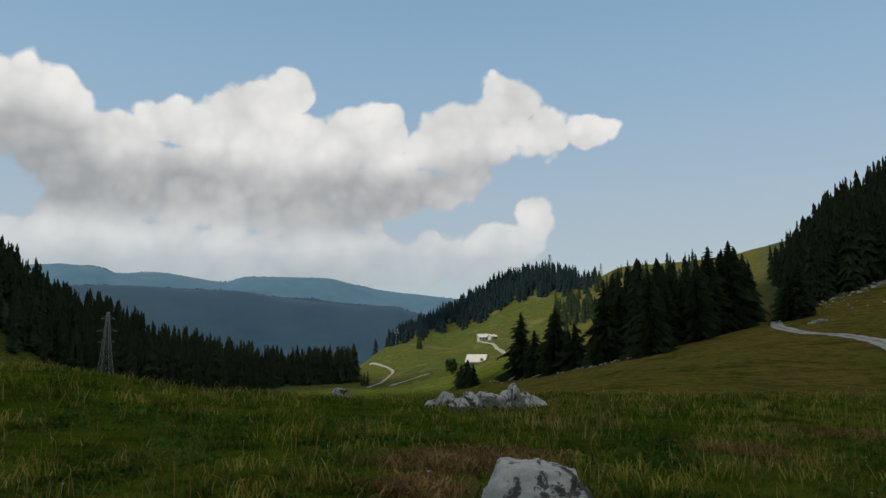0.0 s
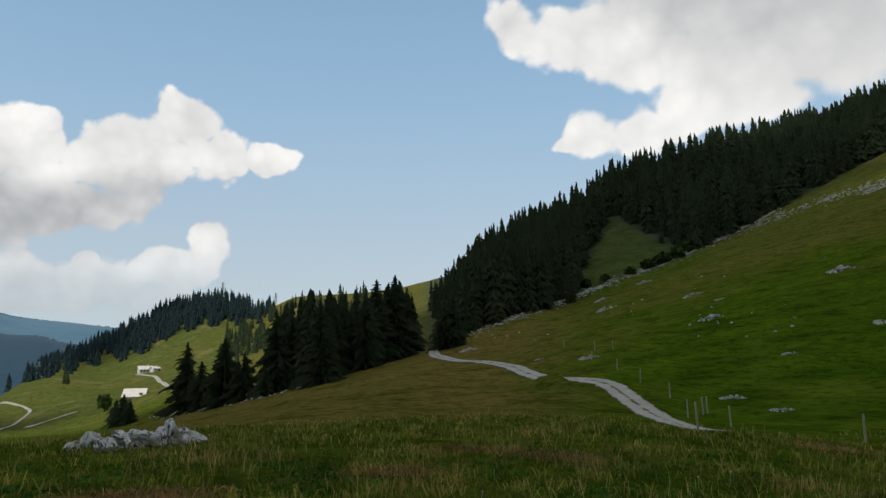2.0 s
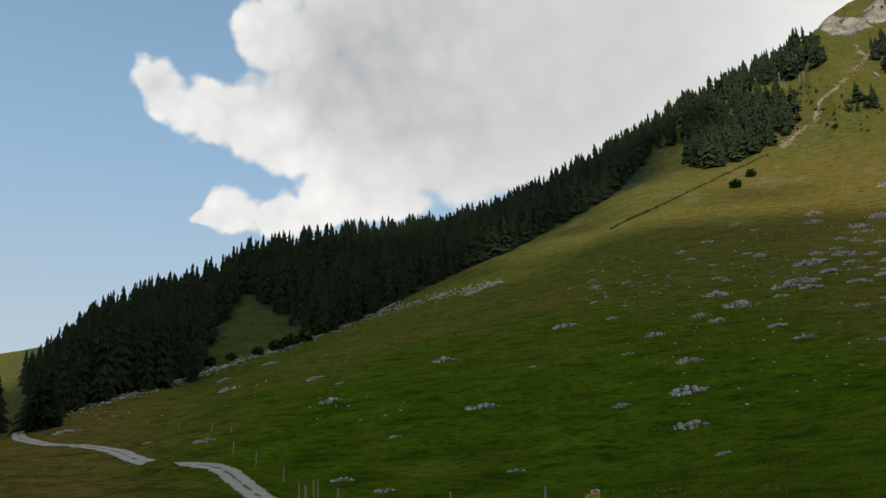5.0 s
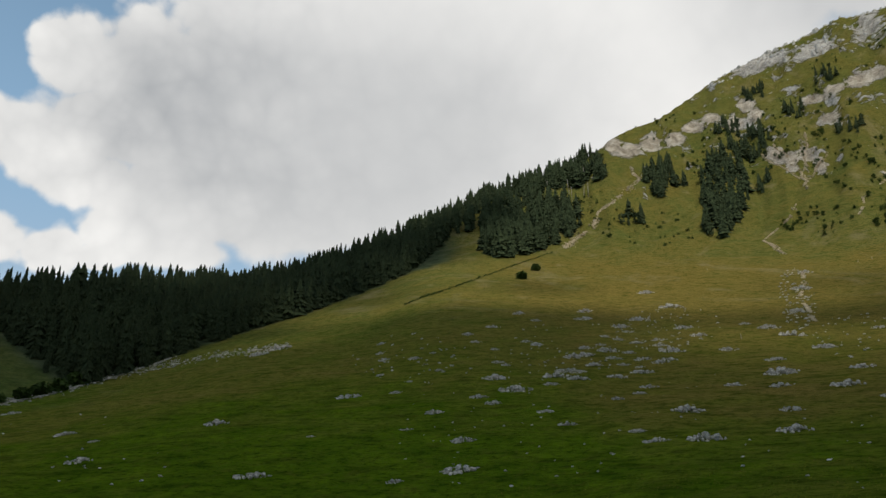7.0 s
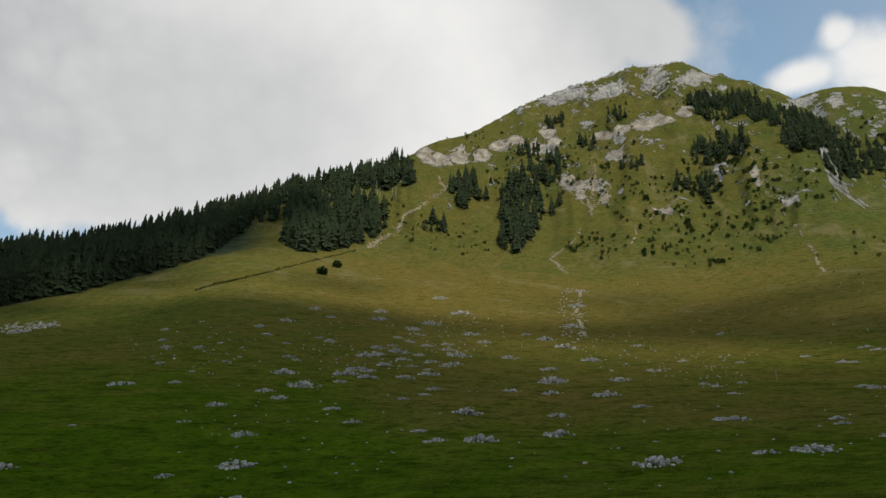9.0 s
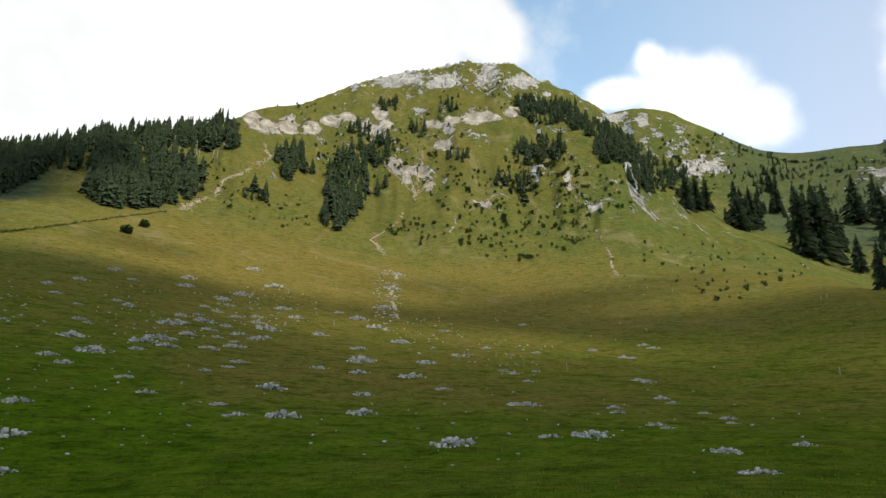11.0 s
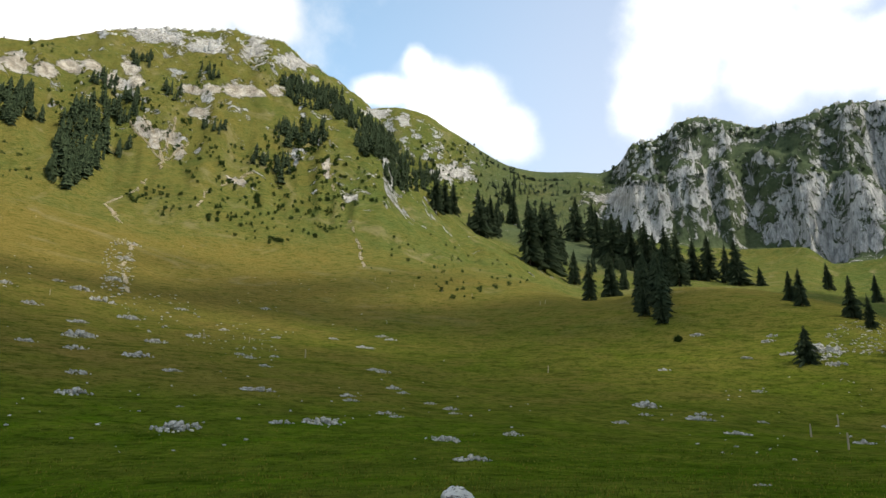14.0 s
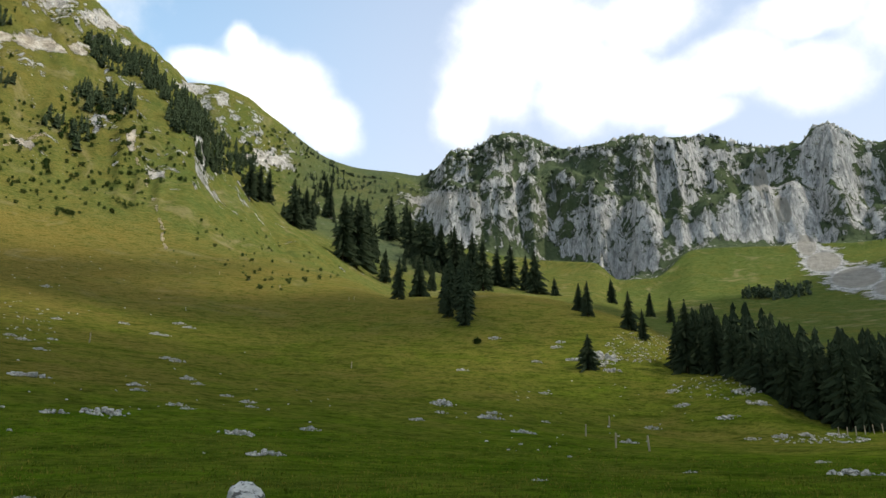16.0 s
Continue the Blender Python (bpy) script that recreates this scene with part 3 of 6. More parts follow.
def build_ground():
    kept = np.array([k for k in range(len(AZ)) if AZ[k] <= 178 or k % 6 == 0 or k == len(AZ) - 1])
    n, m = len(kept), Z.shape[1]
    verts = np.stack([GX, GY, Z], -1)[kept].reshape(-1, 3)
    i, j = np.meshgrid(np.arange(n - 1), np.arange(m - 1), indexing="ij")
    a = i * m + j
    quads = np.stack([a, a + 1, a + m + 1, a + m], -1).reshape(-1, 4)
    me = bpy.data.meshes.new("ground")
    hub = len(verts)
    fan = [(hub, (k + 1) * m, k * m) for k in range(0, n - 1)]
    me.from_pydata(np.vstack([verts, [[0, 0, 0]]]), [], quads[:, ::-1].tolist() + fan)
    me.polygons.foreach_set("use_smooth", np.ones(len(me.polygons), bool))
    r, az = RANGE[None, :], AZ[:, None]
    dry = 0.25 + 0.25 * smooth(60, 180, r) + 0 * az
    dry = dry + 0.30 * smooth(180, 330, r) * smooth(59, 76, az) * (1 - smooth(400, 470, r)) + 0.62 * smooth(14, 34, r) * smooth(-6, 4, az) * (1 - smooth(24, 34, az)) * (1 - smooth(190, 260, r))
    dry = dry - 0.22 * smooth(100, 118, az) * smooth(60, 160, r) + 0.18 * smooth(70, 85, az) * smooth(65, 120, r) * (1 - smooth(330, 430, r)) - 0.2 * smooth(146, 152, az) * smooth(260, 360, r)
    dry = dry - 0.3 * (1 - smooth(4, 9, az)) * smooth(120, 200, r) - 0.35 * smooth(30.3, 32.3, az) * (1 - smooth(39.8, 42.8, az)) * smooth(190, 230, r)
    dry = dry - 0.3 * smooth(32, 40, az) * (1 - smooth(74, 84, az)) * (1 - smooth(110, 190, r))
    dry = dry - 0.2 * smooth(60, 90, az) * (1 - smooth(50, 120, r))
    steep = np.hypot(np.gradient(Z, axis=1) / np.gradient(RANGE)[None, :], np.gradient(Z, axis=0) / (RANGE[None, :] * radians(0.2)))
    tan = np.max([patch(*q) for q in TAN_ROCK], 0)
    grey = np.max([patch(*q) for q in GREY_ROCK], 0)
    tan = np.maximum(tan, 0.4 * grey)
    fan = np.max([1.9 * patch(*q) for q in SCREE_FANS], 0)
    foot, top = ROLL[5][0][:, None], ROLL[6][0][:, None]
    u = (r - foot) / (top - foot)
    run_at = np.radians(az) * 1100
    at_wall = smooth(128, 134, az) * smooth(-0.06, 0.02, u) * (1 - smooth(1.02, 1.1, u))
    wall = at_wall * np.clip(smooth(0.8, 3.0, steep) * 0.46 + 0.19 + 0.6 * fractal(GX, GY, 90, 4, 11) - 0.25 * np.exp(-((u - 0.55 - 0.2 * fractal(run_at, r * 0, 160, 2, 23)) / 0.13) ** 2), 0.03, 0.85)
    sparse = smooth(430, 560, r) * smooth(76, 84, az) * (1 - smooth(124, 130, az)) * np.clip(0.02 + 0.5 * smooth(0.95, 1.7, steep) + 0.28 * fractal(GX, GY, 130, 4, 13), 0, 0.7)
    rock = np.maximum(np.maximum(np.maximum(np.maximum(tan, grey), wall), sparse), fan)
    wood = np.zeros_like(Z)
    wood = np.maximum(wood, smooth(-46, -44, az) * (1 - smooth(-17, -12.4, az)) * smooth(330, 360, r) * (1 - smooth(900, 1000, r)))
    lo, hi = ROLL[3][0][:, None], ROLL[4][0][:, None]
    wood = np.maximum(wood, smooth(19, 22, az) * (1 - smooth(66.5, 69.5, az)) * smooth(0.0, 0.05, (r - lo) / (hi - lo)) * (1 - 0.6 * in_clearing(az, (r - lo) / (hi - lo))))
    # cliff growth takes the same tone, greyed for haze
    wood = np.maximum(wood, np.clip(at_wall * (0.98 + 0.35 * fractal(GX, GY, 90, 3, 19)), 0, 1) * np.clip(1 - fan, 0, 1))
    # saddle woods, darkened in the colour for haze and shadows too
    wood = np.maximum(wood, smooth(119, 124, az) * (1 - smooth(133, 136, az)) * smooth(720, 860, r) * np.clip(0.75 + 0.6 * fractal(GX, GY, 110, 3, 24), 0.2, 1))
    for key, val in (("dry", dry), ("tan", tan), ("rock", rock), ("wood", wood)):
        at = me.attributes.new(key, "FLOAT", "POINT")
        at.data.foreach_set("value", np.append(np.clip(val + 0 * Z, 0, 2)[kept].ravel(), 0).astype(np.float32))
    me.materials.append(PASTURE)
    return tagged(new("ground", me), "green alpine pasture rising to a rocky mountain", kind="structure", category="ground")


def clearing_depth(az):
    """How far up the wooded slope the grassy clearing reaches, as a share of its height."""
    return np.interp(az, (32.2, 33.4, 35.2, 37, 41.2), (0.2, 0.36, 0.56, 0.36, 0.0))


def in_clearing(az, t):
    """1 in the grassy clearing, 0 under the trees."""
    return smooth(31.8, 32.8, az) * (1 - smooth(40.4, 41.4, az)) * (1 - smooth(-0.04, 0.05, t - clearing_depth(az)))


build_ground()


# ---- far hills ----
# blue haze is mixed into the woods' colour, with a slight glow
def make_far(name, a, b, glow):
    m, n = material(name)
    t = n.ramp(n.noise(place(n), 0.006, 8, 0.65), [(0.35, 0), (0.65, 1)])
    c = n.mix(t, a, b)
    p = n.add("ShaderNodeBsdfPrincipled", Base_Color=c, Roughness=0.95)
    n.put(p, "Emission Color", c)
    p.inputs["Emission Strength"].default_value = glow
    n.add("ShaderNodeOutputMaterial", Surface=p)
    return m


def far_ridge(name, rows, r0, r1, r2, mat, label, rough):
    q = np.array(rows, float)
    az = np.arange(q[0, 0], q[-1, 0], 0.12)
    el = pchip(az, q[:, 0], q[:, 1])
    g = np.random.default_rng(5)
    top = EYE + r1 * np.tan(np.radians(el))
    trees = g.uniform(0, rough, len(az)) * (0.4 + 0.6 * (np.sin(az * 1.7) > -0.3))
    s, c = np.sin(np.radians(az)), np.cos(np.radians(az))
    steps = np.linspace(0, 1, 14)
    verts = []
    for t in steps:
        r = r0 + (r1 - r0) * t
        z = -260 + (top + 260) * np.sin(t * 1.571) ** 1.2 + (12 * waves(s * r, c * r, 500, 21) + 0 * t) * (t < 0.95)
        verts.append(np.stack([s * r, c * r, z], -1))
    verts.append(np.stack([s * (r1 + 1), c * (r1 + 1), top + trees], -1))
    verts.append(np.stack([s * r2, c * r2, top - 120], -1))
    n = len(az)
    v = np.concatenate(verts)
    faces = [(k * n + i, k * n + i + 1, (k + 1) * n + i + 1, (k + 1) * n + i) for k in range(len(verts) - 1) for i in range(n - 1)]
    return slab(name, v.tolist(), faces, mat, label=label, kind="structure", category="hill")


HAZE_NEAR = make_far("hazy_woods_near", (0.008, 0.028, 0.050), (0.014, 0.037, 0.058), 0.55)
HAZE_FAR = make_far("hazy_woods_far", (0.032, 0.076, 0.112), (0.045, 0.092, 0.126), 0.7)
FAR_LINE = [(-49.31, 4.75), (-37.95, 5.23), (-32.18, 5.58), (-31.12, 5.73), (-29.19, 5.67), (-27.54, 5.25), (-25.5, 5.35), (-20.32, 4.77), (-18.56, 5.19),
    (-16.49, 5.17), (-12.73, 5.09), (-10.15, 4.57), (-6.64, 3.96), (-3.82, 3.64), (1.92, 3.08), (9.64, 2.54)]
NEAR_LINE = [(-49.28, 3.79), (-32.27, 4.31), (-20.03, 4.12), (-16.5, 3.7), (-13.54, 3.53), (-10.17, 3.09), (-7.46, 2.95), (-5.76, 2.51), (-0.03, 1.69),
    (7.69, 0.87)]
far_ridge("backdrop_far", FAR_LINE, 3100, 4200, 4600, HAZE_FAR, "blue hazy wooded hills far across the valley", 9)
far_ridge("backdrop_near", NEAR_LINE, 2100, 2900, 3050, HAZE_NEAR, "wooded hillside across the valley, coloured dark blue for haze", 8)


# ---- trees ----
def spruce_arrays(seed, tiers, spokes, droop=0.28, slim=0.2):
    """A far spruce of height 1 as jagged, drooping skirts: vertices and triangles."""
    g = np.random.default_rng(seed)
    verts, faces = [], []
    for k in range(tiers):
        t = k / tiers
        rad = slim * (1 - t) ** 0.85 * g.uniform(0.7, 1.2) + 0.010
        z0 = 0.06 + 0.92 * t + g.normal(0, 0.012)
        apex = len(verts)
        verts.append((g.normal(0, 0.006), g.normal(0, 0.006), min(1.0, z0 + 1.9 / tiers)))
        a0 = g.uniform(0, 6.28)
        for s in range(spokes * 2):
            a = a0 + 3.1416 * s / spokes
            rr = rad * (g.uniform(0.6, 1.3) if s % 2 == 0 else g.uniform(0.35, 0.7))
            verts.append((rr * math.cos(a), rr * math.sin(a), z0 - droop * rr + g.normal(0, 0.016)))
        for s in range(spokes * 2):
            faces.append((apex, apex + 1 + s, apex + 1 + (s + 1) % (spokes * 2)))
    return np.array(verts), np.array(faces)


def leaf_arrays(seed, clumps=46):
    """A far bush or broad-leaved tree of height 1: many small ragged leaf clumps."""
    g = np.random.default_rng(seed)
    verts, faces = [], []
    for k in range(clumps):
        d = g.normal(0, 1, 3)
        d /= np.linalg.norm(d)
        c = np.array([0, 0, 0.55]) + d * g.uniform(0.18, 0.42) * np.array([0.9, 0.9, 1.0])
        o = len(verts)
        for s in range(5):
            verts.append(c + g.normal(0, 0.085, 3))
        faces += [(o, o + 1, o + 2), (o, o + 2, o + 3), (o + 1, o + 3, o + 4)]
    return np.array(verts), np.array(faces)


def crown_arrays(seed, whorls, width, low=0.05, most=12, twigs=(0.3, 0.48, 0.64, 0.78, 0.9)):
    """Boughs of a spruce of height 1: each a drooping spine with ragged side twigs."""
    g = np.random.default_rng(seed)
    vs, fs = [], []
    lop = g.uniform(0, 6.28)
    for w in range(whorls):
        t = w / (whorls - 1)
        z = low + (0.985 - low) * t ** 0.8
        reach = width * ((1 - t) ** 0.8 * 0.96 + 0.03) * g.uniform(0.75, 1.12)
        count = int(round(most - 0.5 * most * t))
        a0 = g.uniform(0, 6.28)
        for k in range(count):
            a = a0 + 6.283 * k / count + g.normal(0, 0.25)
            L = reach * g.uniform(0.4, 1.3) * (1 + 0.15 * math.cos(a - lop))
            if g.uniform() < 0.07:
                continue
            up = 0.25 - 0.2 * (1 - t) + g.normal(0, 0.08)
            d, n = np.array([math.cos(a), math.sin(a), 0]), np.array([-math.sin(a), math.cos(a), 0])
            spine = [d * L * u + np.array([0, 0, z + L * (up * u - 0.5 * u * u)]) for u in (0.0, 0.35, 0.7, 1.0)]
            o = len(vs)
            for i, (p, wd) in enumerate(zip(spine, (0.03, 0.075, 0.06, 0.01))):
                hang = np.array([0, 0, -0.16 * L * (i in (1, 2))])
                vs += [p + n * wd * L + hang * g.uniform(0.4, 1.6), p + np.array([0, 0, 0.02 * L]), p - n * wd * L + hang * g.uniform(0.4, 1.6)]
            for i in range(3):
                b = o + 3 * i
                fs += [(b, b + 1, b + 4, b + 3), (b + 1, b + 2, b + 5, b + 4)]
            for u in twigs:
                for side in (-1, 1):
                    p = d * L * u + np.array([0, 0, z + L * (up * u - 0.5 * u * u)])
                    q = len(vs)
                    tip = p + n * side * L * g.uniform(0.10, 0.30) * (1.15 - u * 0.6) + d * L * g.uniform(0.04, 0.24) + np.array([0, 0, -L * g.uniform(0.02, 0.3)])
                    vs += [p - d * L * 0.035, p + d * L * 0.045, tip]
                    fs.append((q, q + 1, q + 2))
    return vs, fs


FAR_KINDS = [spruce_arrays(s, 12, 5, slim=w) for s, w in ((1, 0.15), (2, 0.18), (3, 0.2), (4, 0.165), (8, 0.13), (9, 0.22))]


MID_KINDS = [spruce_arrays(s, 20, 8, 0.6, w) for s, w in ((21, 0.14), (22, 0.17), (23, 0.125), (24, 0.18), (25, 0.15), (26, 0.14))]
BUSH_KINDS = [leaf_arrays(s) for s in (5, 6, 7)]


def forest(name, spots, label, mat, kinds=FAR_KINDS, seed=3):
    """One wood of many small trees; spots holds place and height of each."""
    g = np.random.default_rng(seed)
    vs, fs, o = [], [], 0
    for p, h in spots:
        v, f = kinds[g.integers(len(kinds))]
        a, w = g.uniform(0, 6.28), g.uniform(0.85, 1.2)
        c, s = math.cos(a), math.sin(a)
        q = np.stack([(v[:, 0] * c - v[:, 1] * s) * w, (v[:, 0] * s + v[:, 1] * c) * w, v[:, 2]], -1) * h + np.array(p)
        vs.append(q)
        fs.append(f + o)
        o += len(v)
    return slab(name, np.concatenate(vs).tolist(), np.concatenate(fs).tolist(), mat, None, False, label, "stuff", "forest")


def rise(k, az):
    return float(line_at(k, np.array([float(az)]))[0][0])


def wood_spots(seed, count, a0, a1, near, far, height, keep=None):
    """Random places between two distances that depend on the heading."""
    g = np.random.default_rng(seed)
    out = []
    while len(out) < count:
        az, t = g.uniform(a0, a1), g.uniform(0, 1)
        if keep and not keep(az, t, g):
            continue
        r = near(az) + (far(az) - near(az)) * t
        h = g.choice((g.uniform(0.45, 0.8), g.uniform(0.8, 1.22))) * height
        out.append((polar(az, r, -0.4), h))
    return out


def build_forests():
    left = wood_spots(11, 1600, -47, -10.3, lambda a: 330 + 8 * max(0, a + 22), lambda a: 470 + 7 * max(0, a + 32), 19)
    forest("left_forest", left, "dense dark spruce forest on a shaded slope", NEEDLES)

    def right_keep(az, t, g):
        if 32.2 < az < 41.2 and t < clearing_depth(az) + g.uniform(-0.07, 0.05):
            return False
        if az < (22.0 if t < 0.5 else 21.0) + g.uniform(-0.5, 0.6):
            return False
        return az < 64.5 or t > min(0.7, (az - 64.5) * 0.12)

    right = wood_spots(12, 3060, 20.8, 80, lambda a: rise(3, a) * 1.005, lambda a: rise(4, a) * 1.05, 19, right_keep)
    right = [(p, h * (0.6 + 0.4 * min(1.0, max(0.0, (math.degrees(math.atan2(p.x, p.y)) - 21) / 3.5)))) for p, h in right]
    front = [q for q in right if math.hypot(q[0].x, q[0].y) < 350]
    forest("right_forest_front", front, "dense dark spruce forest at the edge of the pasture", NEEDLES, MID_KINDS)
    forest("right_forest", [q for q in right if math.hypot(q[0].x, q[0].y) >= 350], "dense dark spruce forest along the ridge", NEEDLES)
    g = np.random.default_rng(13)
    mid = []
    lower = np.array([(-10.23, -1.35), (-5.8, 0.24), (-3.06, 1.28), (-0.84, 1.46), (1.01, 2.77), (2.84, 3.41), (5.07, 3.89), (6.88, 3.78), (8.8, 4.41)])
    while len(mid) < 1000:
        az = g.uniform(-10.1, 8.5)
        el = np.interp(az, lower[:, 0], lower[:, 1]) + g.uniform(0, 1) ** 0.8 * 3.0 + 0.25 * math.sin(az * 4)
        p, r = sight(az, el, 500)
        if 640 < r < 1020:
            mid.append((p - Vector((0, 0, 0.4)), g.uniform(0.6, 1.15) * 16))
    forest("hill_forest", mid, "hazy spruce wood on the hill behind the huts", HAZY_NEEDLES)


build_forests()


def part(name, verts, faces, mat, parent, label="", flat=True):
    """One mesh under a thing or under a part of it."""
    return slab(name, [tuple(v) for v in verts], [tuple(f) for f in faces], mat, parent, not flat, label)


def thing(name, m, label, category, group=""):
    ob = new(name)
    ob.matrix_world = m
    return tagged(ob, label, category, group)


def tube(a, b, r0, r1, sides=8):
    """A tapered round bar from a to b."""
    a, b = Vector(a), Vector(b)
    q = (b - a).to_track_quat("Z", "Y")
    verts = []
    for p, r in ((a, r0), (b, r1)):
        verts += [p + q @ Vector((r * math.cos(k * 2 * math.pi / sides), r * math.sin(k * 2 * math.pi / sides), 0)) for k in range(sides)]
    faces = [(k, (k + 1) % sides, sides + (k + 1) % sides, sides + k) for k in range(sides)]
    faces += [tuple(range(sides - 1, -1, -1)), tuple(range(sides, 2 * sides))]
    return [tuple(v) for v in verts], faces


def box(x0, y0, z0, x1, y1, z1):
    v = [(x, y, z) for z in (z0, z1) for x, y in ((x0, y0), (x1, y0), (x1, y1), (x0, y1))]
    return v, [(3, 2, 1, 0), (4, 5, 6, 7), (0, 1, 5, 4), (1, 2, 6, 5), (2, 3, 7, 6), (3, 0, 4, 7)]


def joined(pieces):
    vs, fs = [], []
    for v, f in pieces:
        o = len(vs)
        vs += list(v)
        fs += [tuple(i + o for i in q) for q in f]
    return vs, fs


# ---- near spruces, each a thing ----
def spruce(seed, whorls, width, low, label):
    tree = thing("spruce_tree", Matrix(), label, "tree", "spruces")
    part("trunk", *tube((0, 0, -0.03), (0, 0, 0.97), 0.013, 0.002, 8), BARK, tree, "grey-brown scaly trunk", False)
    core_v, core_f = spruce_arrays(seed, 24, 8, 0.25, width * 0.5)
    part("crown", *joined([crown_arrays(seed, whorls, width, low), (core_v * np.array([1, 1, 0.97]) + np.array([0, 0, low * 0.6]), core_f.tolist())]), NEEDLES, tree)
    return tree


ROCKS_NORTH = [(50.56, 6.07, 1.98), (53.37, 2.4, 2.86), (41.81, 3.19, 1.98), (55.8, -2.35, 1.54), (42.79, -2.59, 1.98), (45.95, -3.43, 1.76), (23.66, 1.37, 1.76),
    (32.73, 0.56, 1.76), (28.98, 0.55, 0.88), (40.64, 4.9, 1.54), (34.24, 4.17, 1.76), (33.96, 4.92, 1.32), (37.15, 6.1, 1.32), (46.76, 0.45, 1.1),
    (42.5, 4.52, 0.88), (57.43, 5.31, 0.7), (54.47, 11.72, 2.2), (53, 11.21, 1.76)]
ROCKS_SLOPE = [(86.7, 4.97, 3.08), (85.6, 6.96, 2.64), (92.59, 5.35, 2.64), (99.47, 3.21, 3.74), (109.94, 3.93, 3.52), (106.9, 3.83, 1.98), (89.01, 8.63, 1.54),
    (96.3, 8.19, 2.42), (98.73, 7.28, 1.54), (92.18, 9.28, 2.64), (91.84, 12.5, 1.76), (93.33, 11.82, 1.98), (95.23, 10.79, 1.76), (88.93, 11.16, 1.54),
    (97.32, 9.27, 1.76)]
ROCKS_MIDDLE = [(100.01, 9.88, 1.54), (104.91, 6.15, 2.86), (111.67, 5.95, 1.32), (113.58, 7.99, 1.32), (114.57, 4.71, 1.54), (119.32, 2.8, 2.42),
    (121.35, 1.37, 3.08), (114.05, 10.55, 1.1), (112.56, 9.67, 1.1), (81.28, 13.36, 1.76), (103.42, 8.74, 1.1), (119.57, 5.11, 1.32), (115.11, 6.6, 1.32),
    (92.55, 6.73, 1.76), (85.08, 14.61, 1.76), (86.95, 12.35, 1.32), (85.89, 12.97, 1.54), (94.33, 15, 1.54), (93.88, 13.45, 1.54), (94.86, 16.12, 1.1),
    (99.62, 4.78, 0.62)]
ROCKS_SOUTH = [(132.27, 4.14, 1.32), (134.19, 5.34, 2.2), (137.9, 4.3, 2.2), (140.32, 3.26, 1.98), (152.19, 0.53, 1.1), (141.62, -0.13, 1.32), (162.58, 0.51, 3.74),
    (160.7, 1.26, 1.1), (151.99, 5.2, 1.32), (155.08, 4.32, 1.8), (157.15, 5.26, 1.76), (142.06, 6.2, 1.1), (148.08, 2.6, 1.5), (146.15, 8.83, 3.08),
    (143.31, 10.04, 0.88), (149.82, 3.61, 1.3), (156.42, 6.09, 2.2), (124.34, 3.27, 1.76), (160.07, 3.04, 1.32), (158.4, 2.96, 1.5), (156.54, 2.83, 1.2),
    (161.73, 3.01, 1.54), (151.47, 6.24, 1.32), (111.95, 5.61, 1.32), (135.72, 7.92, 1.1), (147.17, 7.82, 1.54), (119.95, 4.78, 1.1)]
ROCKS_EAST = [(71.33, 13.67, 1.25), (69.32, 13.12, 1.04), (73.97, 12.49, 1.04), (69.91, 12.54, 1.04), (71.44, 11.95, 0.83), (62.43, 12.34, 0.75),
    (66.54, 11.7, 0.63), (62.39, 11.6, 0.83), (65.17, 11.25, 1.25), (71.59, 10.95, 1.04), (62.68, 11.1, 1.04), (67.09, 10.36, 0.83), (62.4, 9.93, 0.83),
    (63.68, 8.63, 1.04), (60.05, 8.25, 2.09), (71.42, 9.74, 2.3), (72.93, 8.83, 2.92), (70.2, 8.32, 1.67), (71.21, 7.86, 1.59), (75.24, 7.16, 1.46),
    (66.7, 7.16, 1.75), (76.86, 6.19, 1.59), (64.67, 5.89, 1.04), (68.98, 5.06, 2.09), (68.76, 2.91, 3.13), (63.84, 2.09, 1.46), (68.63, 0.48, 2.71),
    (70.6, -1.51, 1.25)]
ROCKS_EAST_2 = [(81.91, 5.62, 1.46), (83.19, 4.89, 2.09), (82.34, 8.34, 1.17), (82.62, 9.87, 2), (77.84, 9.56, 1.88), (77.87, 10.07, 1.46), (79.11, 10.53, 1.46),
    (80.65, 11, 1.46), (80.17, 11.58, 1.88), (81.78, 11.36, 1.17), (82.77, 10.82, 1.46), (84.07, 10.55, 1.46), (84.05, 12.19, 1.25), (81.03, 12.39, 1.04),
    (81.86, 12.93, 1.04), (79.69, 12.05, 0.92), (84.13, 11.78, 1.25)]
ROCKS_UPPER = [(72.28, 10.73, 0.89), (73.44, 14.66, 1.11), (74.73, 12.25, 1.11), (74.79, 14.09, 0.98), (75.78, 9.21, 1.33), (76.24, 9.76, 2.44), (76.91, 10.18, 2),
    (77.6, 11.23, 1.78), (78.43, 11.34, 1.78), (78.51, 11.86, 1.33), (78.51, 14.07, 1.55), (78.63, 14.66, 1.33), (80.09, 12.67, 0.89), (80.69, 8.01, 1.11),
    (80.78, 9.59, 1.78), (81.27, 10.5, 1.11), (82.45, 12.07, 1.11), (82.54, 10.26, 0.89), (82.75, 13.79, 1.78), (83.07, 8.78, 1.55), (83.39, 15.77, 1.33),
    (84.74, 10.71, 1.33), (84.9, 11.35, 2.22), (90.27, 12.9, 0.89), (91.97, 10.22, 1.55), (92.12, 8.41, 1.78), (98.78, 11.77, 1.11), (101.97, 10.47, 0.89),
    (104.12, 8.53, 1.11), (104.9, 12.27, 0.89)]
